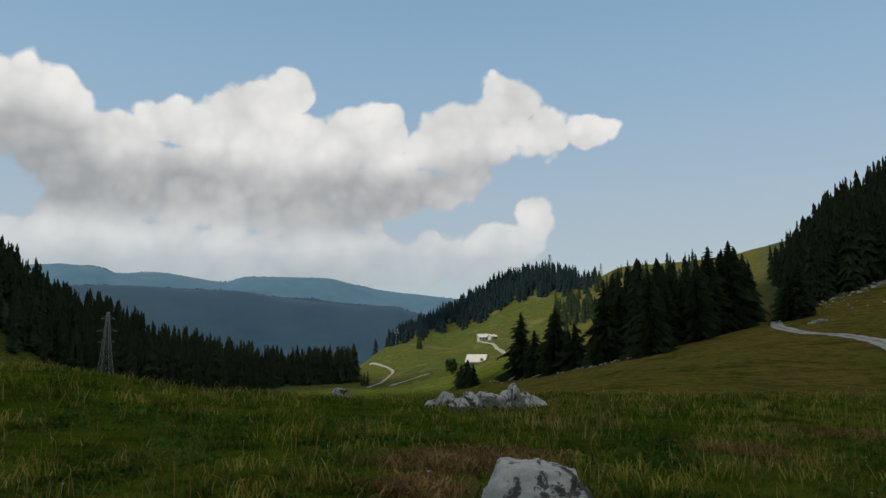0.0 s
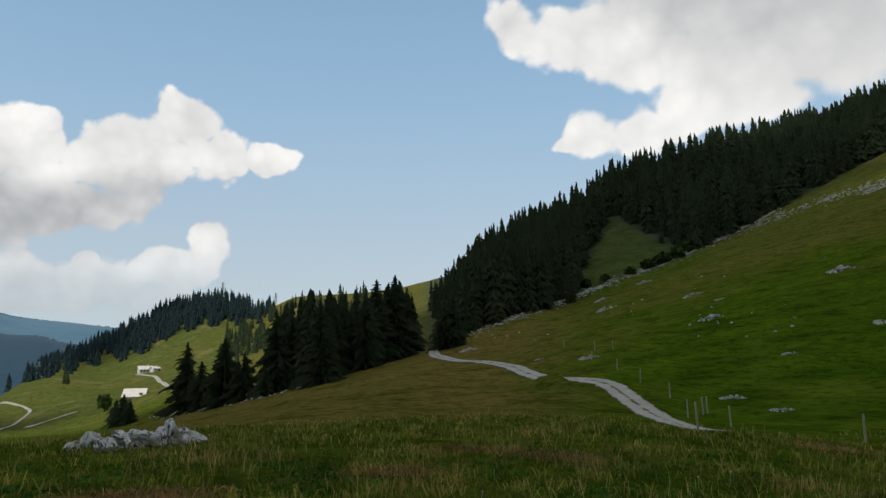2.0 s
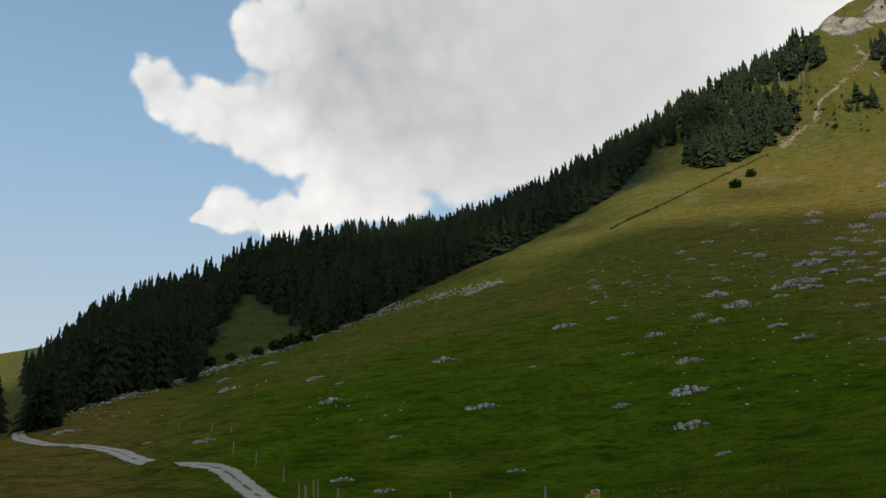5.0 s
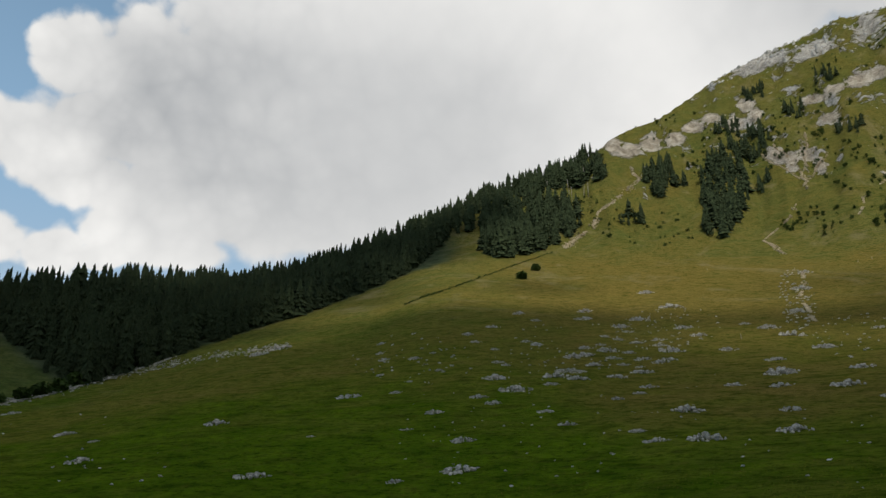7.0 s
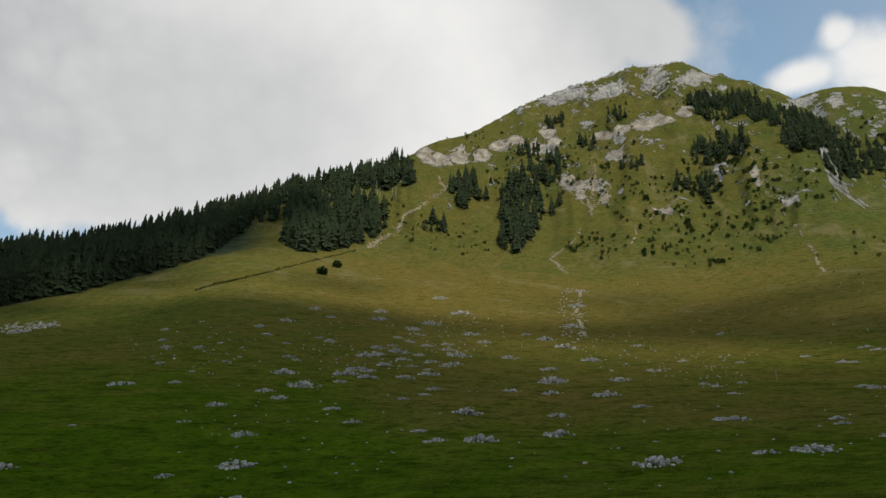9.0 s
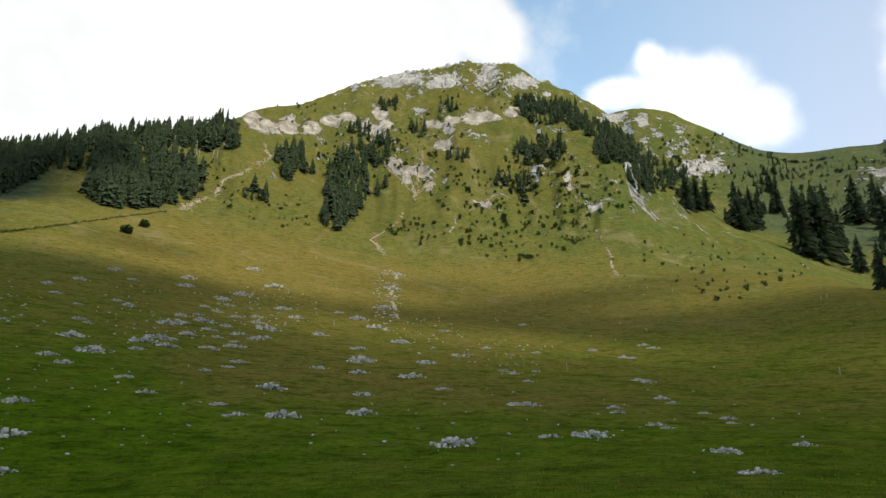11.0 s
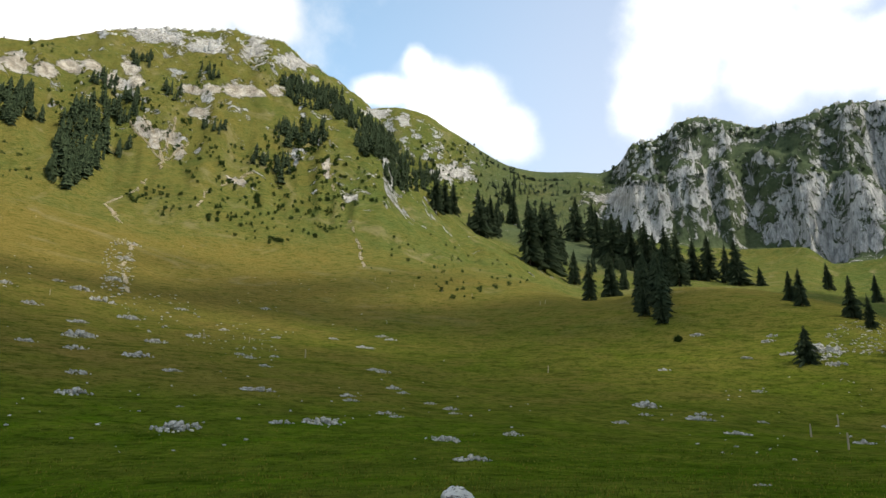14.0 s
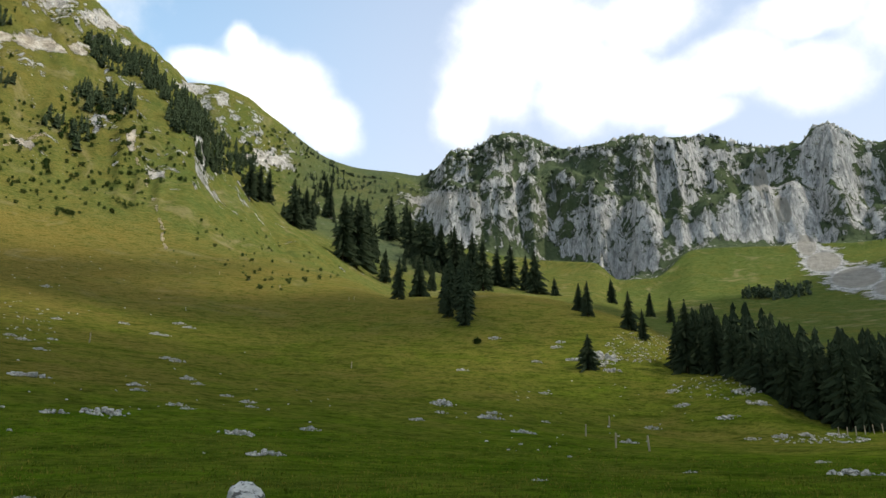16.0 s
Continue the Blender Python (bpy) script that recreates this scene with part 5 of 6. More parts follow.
def stone_row(name, rows, count, size, spread, label, seed):
    """Flat stones of a tumbled field wall, sunk in the turf along (heading, elevation) places."""
    g = np.random.default_rng(seed)
    q = np.array(rows, float)
    vs, fs, o = [], [], 0
    for _ in range(count):
        t = g.uniform(0, len(q) - 1)
        if noise.noise(Vector((t * 4.0, seed, 0))) < g.uniform(-0.7, 0.15):
            continue
        az, el = (float(np.interp(t, np.arange(len(q)), q[:, k])) for k in (0, 1))
        p, r = sight(az + g.normal(0, 0.2), el + g.normal(0, spread), 20)
        v, f = BLOCKS[g.integers(6)]
        s = size * g.uniform(0.4, 1.5)
        e = np.array(Euler((g.uniform(-0.3, 0.3), g.uniform(-0.3, 0.3), g.uniform(0, 6.28))).to_matrix())
        vs.append(v * np.array([s * 1.5, s, s * 0.5]) @ e.T + np.array(p) + np.array([0, 0, s * 0.05]))
        fs += [tuple(i + o for i in h) for h in f]
        o += len(v)
    slab(name, np.concatenate(vs).tolist(), fs, STONE, None, False, label, "stuff", "stones")


stone_row("tumbled_wall", [(22.4, 2.3), (23.65, 2.9), (29.02, 4.3), (33.92, 5.95), (39.08, 7.65), (44.43, 9.55), (49.87, 10.95), (55.3, 12.1)], 1500, 0.8, 0.14, "pale stones of a tumbled wall along the forest's edge", 91)
stone_row("tumbled_wall", [(0.5, -2.9), (4.37, -2.25), (7.77, -1.68), (12.26, -0.55), (16.49, 0.62), (19.89, 1.35)], 520, 0.55, 0.06, "pale stones strewn along the foot of the spruces", 92)


def crags(name, rows, count, low, high, label, seed, top=0.0):
    """Blocks of bedrock that break through the turf along (heading, elevation) places."""
    g = np.random.default_rng(seed)
    q = np.array(rows, float)
    at = np.arange(len(q))
    vs, fs, o = [], [], 0
    for _ in range(count):
        t = g.uniform(0, len(q) - 1)
        az, el = np.interp(t, at, q[:, 0]) + g.normal(0, 0.15), np.interp(t, at, q[:, 1]) + g.normal(0, 0.28)
        p, r = sight(float(az), float(el), 400)
        if g.uniform() < top:
            up = np.where(RANGE < 1320, (Z[int(round((az + 60) / 0.2))] - EYE) / RANGE, -9)
            p = polar(float(az), float(RANGE[int(np.argmax(up))]))
        v, f = BLOCKS[g.integers(6)]
        k = g.uniform(low, high) * (0.5 + 0.8 * abs(noise.noise(Vector((t * 1.7, seed, 0)))) * 2)
        e = np.array(Euler((g.uniform(-0.3, 0.3), g.uniform(-0.3, 0.3), g.uniform(0, 6.28))).to_matrix())
        vs.append(v * np.array([k, k * 0.8, k * g.uniform(0.8, 1.5)]) @ e.T + np.array(p) - np.array([0, 0, k * 0.12]))
        fs += [tuple(i + o for i in h) for h in f]
        o += len(v)
    slab(name, np.concatenate(vs).tolist(), fs, CRAG, None, False, label, "stuff", "rock")


CRAG = make_plain("weathered_limestone", (0.30, 0.29, 0.27), (0.72, 0.70, 0.66), 0.25, stretch=(1, 1, 0.4), strength=0.8, dist=0.6)
crags("summit_crags", [(90.13, 30.68), (92.38, 31.12), (94.08, 31.52), (95.49, 31.34), (97.22, 31.47), (98.47, 31.12), (100.55, 31.96), (102.08, 31.29), (104.02, 31.02), (105.94, 30.65)], 260, 2.0, 7.0, "pale limestone crags along the mountain's crest", 31, 0.4)
crags("shoulder_crags", [(111.22, 27.51), (112.86, 27.66), (115.14, 27.17), (116.84, 26.21), (119.29, 24.4)], 60, 2.0, 6.0, "small pale limestone crags on the grassy shoulder", 32)
crags("cliff_crags", [(133.93, 23.1), (135.23, 24.51), (137.22, 25), (138.62, 25.92), (142.1, 25.4), (144.1, 24.68), (148.03, 24.49), (150.25, 25.11), (155.02, 24.63), (159.11, 23.43), (162.7, 23.36), (164.13, 23.9), (165.16, 23.7), (166.92, 22.17)], 260, 4.0, 13.0, "jagged limestone crags on top of the cliff", 33, 0.5)


def rock_arrays(seed, rings, sides, rough, table=False, sharp=34):
    """A weathered block: soft plane cuts with fractal pitting."""
    g = np.random.default_rng(seed)
    count = 11 if sharp < 50 else 8
    planes = [(lambda v: v / np.linalg.norm(v))(g.normal(0, 1, 3)) for _ in range(count)]
    cut = g.uniform(0.30, 0.46, count) if sharp < 50 else g.uniform(0.20, 0.40, count)
    if table:
        # flat top, sides that spread towards the ground
        planes = [np.array(q) / np.linalg.norm(q) for q in ((0.06, -0.05, 1), (0.9, 0.1, 0.55), (-0.95, 0.0, 0.42), (0.1, -0.9, 0.35), (0, 0.9, 0.4), (0.6, -0.6, 0.5), (-0.6, -0.7, 0.45), (0.55, 0.1, 0.85))]
        cut = np.array([0.36, 0.45, 0.46, 0.44, 0.45, 0.45, 0.46, 0.43])
    vs = []
    for i in range(rings + 1):
        th = math.pi * i / rings
        for k in range(sides):
            ph = 2 * math.pi * (k + 0.5 * (i % 2)) / sides
            d = np.array([math.sin(th) * math.cos(ph), math.sin(th) * math.sin(ph), math.cos(th)])
            far = [0.52] + [c / float(d @ p) for p, c in zip(planes, cut) if d @ p > 0.25]
            r = -math.log(sum(math.exp(-sharp * q) for q in far)) / sharp
            q = Vector(d * 2.2) + Vector((seed * 3.1, 0, 0))
            r += rough * (noise.fractal(q, 0.8, 2.0, 5) * 0.06 - 0.05 * abs(noise.noise(q * 2.3)))
            vs.append(d * r)
    fs = [(i * sides + k, (i + 1) * sides + k, (i + 1) * sides + (k + 1) % sides, i * sides + (k + 1) % sides) for i in range(rings) for k in range(sides)]
    return vs, fs


def boulder(name, az, r, size, seed, label, sink, turn=0):
    fine = 2 if name == "boulder" else 1
    v, f = rock_arrays(seed, 20 * fine if fine == 1 else 32, 30 if fine == 1 else 48, 1.0 if fine == 1 else 0.7, seed == 93, 34 if fine == 2 else 110)
    ob = slab(name, [tuple(q) for q in v], f, LICHEN_STONE, None, name == "boulder", label, "", "boulder")
    p = polar(az, r)
    tilt = 0 if name == "boulder" else 30
    ob.matrix_world = pose(p.x, p.y, p.z + size[2] * (0.5 - sink), random.uniform(-tilt, tilt), random.uniform(-tilt, tilt), turn) @ Matrix.Diagonal((*size, 1))
    return ob


boulder("boulder", 3.2, 6.3, (0.93, 0.8, 0.84), 93, "pale grey limestone boulder with dark lichen patches", 0.43, 0)
boulder("boulder", 120.5, 24, (1.45, 1.1, 1.15), 92, "grey limestone boulder half sunk in the grass", 0.42, 40)
for k, (az, w, h) in enumerate([(-0.6, 0.7, 0.35), (0.7, 0.9, 0.6), (1.7, 0.8, 0.5), (2.6, 1.0, 0.6), (3.4, 1.2, 0.55), (4.2, 1.3, 0.85), (5.1, 0.9, 0.6), (6.0, 1.1, 1.0), (6.9, 1.1, 0.6), (7.6, 0.9, 0.4), (5.6, 0.7, 0.4), (2.1, 0.6, 0.35), (3.9, 0.7, 0.4), (6.6, 0.6, 0.35), (0.1, 0.5, 0.3), (1.2, 0.5, 0.3), (2.9, 0.55, 0.35), (4.7, 0.6, 0.45), (5.4, 0.6, 0.3), (7.2, 0.6, 0.35), (3.2, 0.45, 0.3), (6.3, 0.5, 0.3)]):
    boulder("field_stone", az - 3.9, 17.2 + 1.2 * math.sin(k * 2.4), (w * 0.66, w * 0.52, h * 0.82), 100 + k, "angular grey limestone block in a heap beside the meadow", 0.3, 37 * k)["group"] = "stones of the near heap"
boulder("field_stone", -11.3, 24, (0.7, 0.5, 0.6), 120, "single pale stone in the grass", 0.3)


# ---- roads ----
def make_gravel():
    m, n = material("gravel")
    p = place(n)
    across = n.add("ShaderNodeAttribute", {"attribute_name": "across"}).outputs["Fac"]
    fine = n.noise(p, 14, 8, 0.75)
    wide = n.noise(p, 0.7, 6, 0.65)
    c = n.mix(n.ramp(fine, [(0.3, 0), (0.7, 1)]), (0.24, 0.225, 0.195), (0.48, 0.45, 0.395))
    c = n.mix(n.math("MULTIPLY", n.ramp(wide, [(0.4, 0), (0.65, 1)]), 0.5), c, (0.21, 0.195, 0.165))
    mid = n.math("SUBTRACT", 0.85, n.math("MULTIPLY", n.math("ABSOLUTE", across), 3.2))
    edge = n.math("MULTIPLY", n.math("SUBTRACT", n.math("ABSOLUTE", across), 0.8), 5.0)
    grass = n.ramp(n.math("ADD", n.math("MAXIMUM", mid, edge), n.math("MULTIPLY", n.math("SUBTRACT", wide, 0.5), 3.2)), [(0.45, 0), (0.95, 1)])
    c = n.mix(grass, c, (0.05, 0.066, 0.009))
    finish(n, c, 0.95, n.math("ADD", fine, wide), 0.5, 0.06, 0.15)
    return m


GRAVEL = make_gravel()


def road(name, spots, width, label, lift=0.07, mat=None, ragged=0.0):
    """A track through (heading, distance) places, lying on the ground."""
    q = np.array(spots, float)
    s = np.arange(len(q))
    t = np.linspace(0, len(q) - 1, 26 * (len(q) - 1))
    az, r = pchip(t, s, q[:, 0]), pchip(t, s, q[:, 1])
    x, y = np.sin(np.radians(az)) * r, np.cos(np.radians(az)) * r
    d = np.stack([np.gradient(x), np.gradient(y)], -1)
    d /= np.linalg.norm(d, axis=1)[:, None]
    verts, across = [], []
    for k in range(len(t)):
        wob = 1 + 0.05 * math.sin(k * 0.31) + 0.03 * math.sin(k * 0.77)
        wob *= 1 - ragged * abs(noise.noise(Vector((k * 0.37, width, len(spots))))) * 2.2
        wob = max(wob, 0.12)
        for u in (-1.08, -1, -0.66, -0.33, 0, 0.33, 0.66, 1, 1.08):
            px, py = x[k] - d[k, 1] * u * width / 2 * wob, y[k] + d[k, 0] * u * width / 2 * wob
            rr = math.hypot(px, py)
            z = ground(math.degrees(math.atan2(px, py)), rr)
            verts.append((px, py, z + (lift if abs(u) <= 1 else -0.25)))
            across.append(u)
    faces = [(k * 9 + i, (k + 1) * 9 + i, (k + 1) * 9 + i + 1, k * 9 + i + 1) for k in range(len(t) - 1) for i in range(8)]
    ob = slab(name, verts, faces, mat or GRAVEL, None, True, label, "structure", "road")
    at = ob.data.attributes.new("across", "FLOAT", "POINT")
    at.data.foreach_set("value", np.array(across, np.float32))
    return ob


def seen(rows, skip=20):
    return [(az, sight(az, el, skip)[1]) for az, el in rows]


road("road_main", [(41.4, 36.5), (39.2, 40), (37.6, 46), (36.5, 52.5), (35.3, 58.5), (34.3, 64), (32.9, 69), (31.3, 72.5), (29.8, 75), (28.6, 79)] + seen([(27.7, -0.31), (26.66, 0.1), (25.58, 0.34), (24.27, 0.52), (23.4, 0.56), (22.3, 0.71), (21.3, 0.96), (20.9, 1.27), (21.0, 1.7)], 60), 2.1, "pale gravel farm track running along the meadow")
road("road_valley", seen([(-9.24, -1.44), (-8.34, -1.6), (-7.65, -1.86), (-7.45, -2.07), (-7.96, -2.61), (-9.47, -3.27)], 60), 1.8, "pale gravel lane winding down the valley", 0.25)
road("road_lane", seen([(-7.57, -3.12), (-6.56, -2.84), (-5.76, -2.59), (-4.65, -2.22)], 60), 3.4, "pale gravel lane crossing the valley pasture", 0.25)
road("road_farm", seen([(-0.97, 0.19), (-0.27, 0.14), (0.33, 0.02), (0.63, -0.34), (1.42, -0.83)], 60), 2.6, "pale gravel drive to the farmhouse", 0.25)
road("road_grove", seen([(1.06, -2.92), (3.08, -2.55), (5.5, -2.01), (7.11, -1.72)], 60), 2.2, "stony track along the foot of the grove", 0.2)

# ---- gravel channels of the mountain, an old track ----
SCREE = make_plain("scree", (0.38, 0.31, 0.20), (0.66, 0.56, 0.42), 0.5)


def scree(name, rows, width, count, size, label, skip=300, mat=SCREE):
    """Loose stones in a broken stream down the slope through (heading, elevation) places."""
    g = np.random.default_rng(count)
    q = np.array(rows, float)
    at = np.arange(len(q))
    vs, fs, o = [], [], 0
    while o < count:
        t = g.uniform(0, len(q) - 1)
        if noise.noise(Vector((t * 2.7, width, count))) < -0.12:
            continue
        p, r = sight(float(np.interp(t, at, q[:, 0])) + 0.10 * math.sin(t * 5.1 + count), float(np.interp(t, at, q[:, 1])), skip)
        spread = width * (0.35 + abs(noise.noise(Vector((t * 3.1, 4.0, count)))) * 2.2)
        x, y = p.x + g.normal(0, spread), p.y + g.normal(0, spread)
        z = ground(math.degrees(math.atan2(x, y)), math.hypot(x, y))
        v, f = BLOCKS[g.integers(6)]
        k = size * g.uniform(0.4, 1.6)
        e = np.array(Euler((g.uniform(-0.5, 0.5), g.uniform(-0.5, 0.5), g.uniform(0, 6.28))).to_matrix())
        vs.append(v * np.array([k * 1.5, k, k * 0.5]) @ e.T + np.array([x, y, z + 0.1]))
        fs += [tuple(i + len(v) * o for i in h) for h in f]
        o += 1
    slab(name, np.concatenate(vs).tolist(), fs, mat, None, False, label, "stuff", "scree")


STREAM = "pale gravel and stones washed down a gully"
scree("gully_scree", [(77.24, 19.6), (79.55, 20.94), (80.43, 22.27), (82.32, 23.37), (83.8, 24.42), (83.04, 25.39)], 1.0, 900, 1.1, STREAM)
scree("gully_scree", [(93.2, 24.8), (94.5, 23.6), (95.9, 22.5)], 0.5, 260, 0.9, STREAM)
scree("gully_scree", [(94.2, 25.4), (95, 24.2), (95.6, 23.2), (96, 22.4)], 0.45, 280, 0.9, STREAM)
scree("gully_scree", [(96.6, 25.7), (96.3, 24.4), (96, 23.3), (96, 22.3)], 0.45, 300, 0.9, STREAM)
scree("gully_scree", [(97.7, 24), (96.9, 23.2), (96.1, 22.4)], 0.5, 220, 0.9, STREAM)
scree("gully_scree", [(96, 22.4), (95.9, 22), (94.6, 20.2), (92.5, 18.7), (93.2, 18), (95, 16.6), (94.5, 15.3), (94.3, 14), (95, 12.6)], 0.7, 800, 0.8, STREAM)
scree("gully_scree", [(103.8, 23), (102, 22), (99.4, 20.5), (99, 19.4)], 0.6, 310, 0.8, STREAM)
scree("gully_scree", [(109.2, 24), (109.1, 22.7), (110, 21.2), (110.7, 19.8), (111.5, 18.5), (112, 17), (112.3, 15.9)], 0.5, 430, 0.7, STREAM)
scree("crest_rubble", [(28.93, 4.38), (32.1, 5.35), (35.7, 6.41), (38.46, 7.28), (41.32, 8.29), (44.3, 9.51), (46.85, 10.6)], 0.8, 520, 0.75, "line of grey limestone rubble along the brow of the pasture", 30, STONE)
# dark tussocks added in place of the shade in a sunken track
track_line = seen([(az, el + 0.0) for az, el in zip(np.linspace(64.2, 76.4, 150), np.interp(np.linspace(64.2, 76.4, 150), [64.2, 65.6, 69.0, 72.5, 76.4], [15.4, 15.95, 17.05, 18.2, 19.35]))], 200)
forest("track_bank", [(polar(az + random.uniform(-0.05, 0.05), r + random.uniform(-1.5, 1.5), -0.2), random.uniform(0.6, 1.4)) for az, r in track_line], "dark tussocks standing in for shade along an old sunken track", SHRUB, BUSH_KINDS, 61)

# ---- fences, sign ----
WOOD = make_plain("weathered_wood", (0.26, 0.21, 0.14), (0.42, 0.35, 0.25), 9, stretch=(1, 1, 0.15))
STEEL = make_plain("galvanised_steel", (0.30, 0.31, 0.32), (0.45, 0.46, 0.47), 8, rough=0.45, metal=0.7)
YELLOW = make_plain("sign_yellow", (0.82, 0.33, 0.015), (0.90, 0.42, 0.03), 6, rough=0.45, strength=0.05)
WHITE = make_plain("white_paint", (0.72, 0.72, 0.70), (0.82, 0.82, 0.80), 5, rough=0.5, strength=0.05)
BLACK = make_plain("black_paint", (0.02, 0.02, 0.02), (0.04, 0.04, 0.04), 5, rough=0.5, strength=0.05)


def post_mesh(name, h, w):
    v, f = joined([tube((0, 0, -0.25), (0, 0, h - 0.04), w, w * 0.9, 9), tube((0, 0, h - 0.04), (0.003, 0.002, h), w * 0.9, w * 0.55, 9)])
    me = bpy.data.meshes.new(name)
    me.from_pydata(v, [], f)
    me.materials.append(WOOD)
    return me


def fence(name, rows, h, w, label, skip):
    first = polar(*seen(rows[:1], skip)[0])
    ob = thing(name, pose(*first), label, "fence")
    me = post_mesh("post", h, w)
    for az, r in seen(rows, skip):
        p = polar(az, r)
        one = new("post", me)
        one.parent = ob
        one.matrix_basis = pose(p.x - first.x, p.y - first.y, p.z - first.z, random.uniform(-3, 3), random.uniform(-3, 3), random.uniform(0, 360))


fence("track_fence", POSTS, 1.15, 0.05, "row of pale wooden fence posts along the track", 30)
fence("grove_fence", [(161.94, 2.94), (162.46, 2.97), (162.98, 3), (163.5, 3.04), (164.02, 3.1), (164.54, 3.14)], 1.3, 0.08, "short row of wooden fence posts beside the spruces", 30)
fence("slope_fence", SLOPE_POSTS, 1.5, 0.09, "scattered wooden fence posts across the high pasture", 30)


def signpost():
    p = polar(61.9, 26.0)
    top = EYE + 26.0 * math.tan(radians(-3.75))
    h = top - p.z
    ob = thing("signpost", pose(p.x, p.y, p.z, 0, -2, -61.9 + 8), "steel hiking signpost with yellow arrow boards beside the pasture", "signpost")
    part("pole", *tube((0, 0, -0.3), (0, 0, h), 0.03, 0.03, 12), STEEL, ob, "", False)
    part("cap", *tube((0, 0, h), (0, 0, h + 0.02), 0.034, 0.02, 12), STEEL, ob)

    def board(x0, x1, z, tall, y, mat, label):
        """A flat board with an arrow end at x0."""
        tip = x0 + math.copysign(tall * 0.5, x1 - x0)
        ring = [(x1, z), (tip, z), (x0, z + tall / 2), (tip, z + tall), (x1, z + tall)]
        v = [(x, y, q) for x, q in ring] + [(x, y + 0.012, q) for x, q in ring]
        f = [(4, 3, 2, 1, 0), (5, 6, 7, 8, 9)] + [(k, (k + 1) % 5, 5 + (k + 1) % 5, 5 + k) for k in range(5)]
        return part("arrow_board", v, f, mat, ob, label)

    upper = board(-0.42, 0.06, h - 0.28, 0.16, -0.05, YELLOW, "yellow hiking arrow board")
    part("text_bar", *box(-0.30, -0.058, h - 0.21, 0.02, -0.053, h - 0.19), BLACK, upper)
    lower = board(0.16, -0.06, h - 0.62, 0.30, -0.05, YELLOW, "yellow hiking arrow board pointing away")
    part("text_bar", *box(-0.04, -0.058, h - 0.48, 0.08, -0.053, h - 0.46), BLACK, lower)
    plate = part("location_plate", *box(-0.22, -0.05, h - 0.11, 0.07, -0.038, h - 0.01), WHITE, ob, "white place plate")
    part("text_bar", *box(-0.16, -0.058, h - 0.08, 0.0, -0.053, h - 0.04), BLACK, plate)
    part("route_marker", *box(-0.10, -0.05, h - 0.76, 0.05, -0.038, h - 0.66), WHITE, ob, "small white route marker")


signpost()


# ---- pylons ----
def pylon(az, r, top_el, arms, label):
    p = polar(az, r)
    h = EYE + r * math.tan(radians(top_el)) - p.z
    w = h * 0.085
    ob = thing("pylon", pose(p.x, p.y, p.z, 0, 0, -az + 20), label, "pylon", "power line")
    thick = max(0.09, r * 0.00022)

    def at(x, y, t):
        k = w * (1 - t) ** 1.25 + w * 0.16
        return (x * k, y * k, h * t)

    for x, y in ((-1, -1), (1, -1), (1, 1), (-1, 1)):
        part("leg", *joined([tube(at(x, y, a), at(x, y, b), thick, thick * 0.9, 5) for a, b in ((0, 0.3), (0.3, 0.6), (0.6, 1.0))]), STEEL, ob)
    cuts = [0, 0.14, 0.27, 0.39, 0.5, 0.6, 0.69, 0.77, 0.84, 0.9, 0.95, 1.0]
    for n0, n1 in zip(cuts, cuts[1:]):
        for (x, y), (u, v) in zip(((-1, -1), (1, -1), (1, 1), (-1, 1)), ((1, -1), (1, 1), (-1, 1), (-1, -1))):
            part("brace", *joined([tube(at(x, y, n0), at(u, v, n1), thick * 0.5, thick * 0.5, 4), tube(at(u, v, n0), at(x, y, n1), thick * 0.5, thick * 0.5, 4)]), STEEL, ob)
    for t, reach in arms:
        for side in (-1, 1):
            tip = (side * h * reach, 0, h * t)
            part("cross_arm", *joined([tube(at(side, -1, t), tip, thick * 0.7, thick * 0.5, 4), tube(at(side, 1, t), tip, thick * 0.7, thick * 0.5, 4), tube(at(side, 0, t + 0.05), tip, thick * 0.6, thick * 0.5, 4)]), STEEL, ob)
            part("insulator", *tube(tip, (tip[0], 0, tip[2] - h * 0.04), thick * 0.8, thick * 0.6, 6), BLACK, ob)


pylon(-28.11, 320, 2.48, ((0.9, 0.10), (0.72, 0.15), (0.56, 0.12)), "grey steel lattice pylon in front of the dark wood")
pylon(4.86, 985, 6.93, ((0.9, 0.10), (0.72, 0.14)), "grey steel lattice pylon on the wooded hilltop")
pylon(8.76, 975, 6.13, ((0.9, 0.10), (0.72, 0.14)), "small grey steel lattice pylon on the skyline")
pylon(-7.09, 655, 1.28, ((0.9, 0.10), (0.72, 0.14), (0.55, 0.12)), "grey steel lattice pylon on the valley knoll")

# ---- farm buildings ----
WALL = make_plain("limewashed_wall", (0.62, 0.60, 0.55), (0.80, 0.78, 0.74), 1.2)
TIN = make_plain("pale_tin_roof", (0.55, 0.52, 0.47), (0.72, 0.69, 0.64), 0.8, rough=0.5)
PLANK = make_plain("dark_planks", (0.07, 0.05, 0.035), (0.16, 0.12, 0.08), 2.0, stretch=(1, 1, 0.2))
PANE = make_plain("dark_pane", (0.015, 0.018, 0.022), (0.03, 0.035, 0.04), 1.0, rough=0.15, strength=0.02)


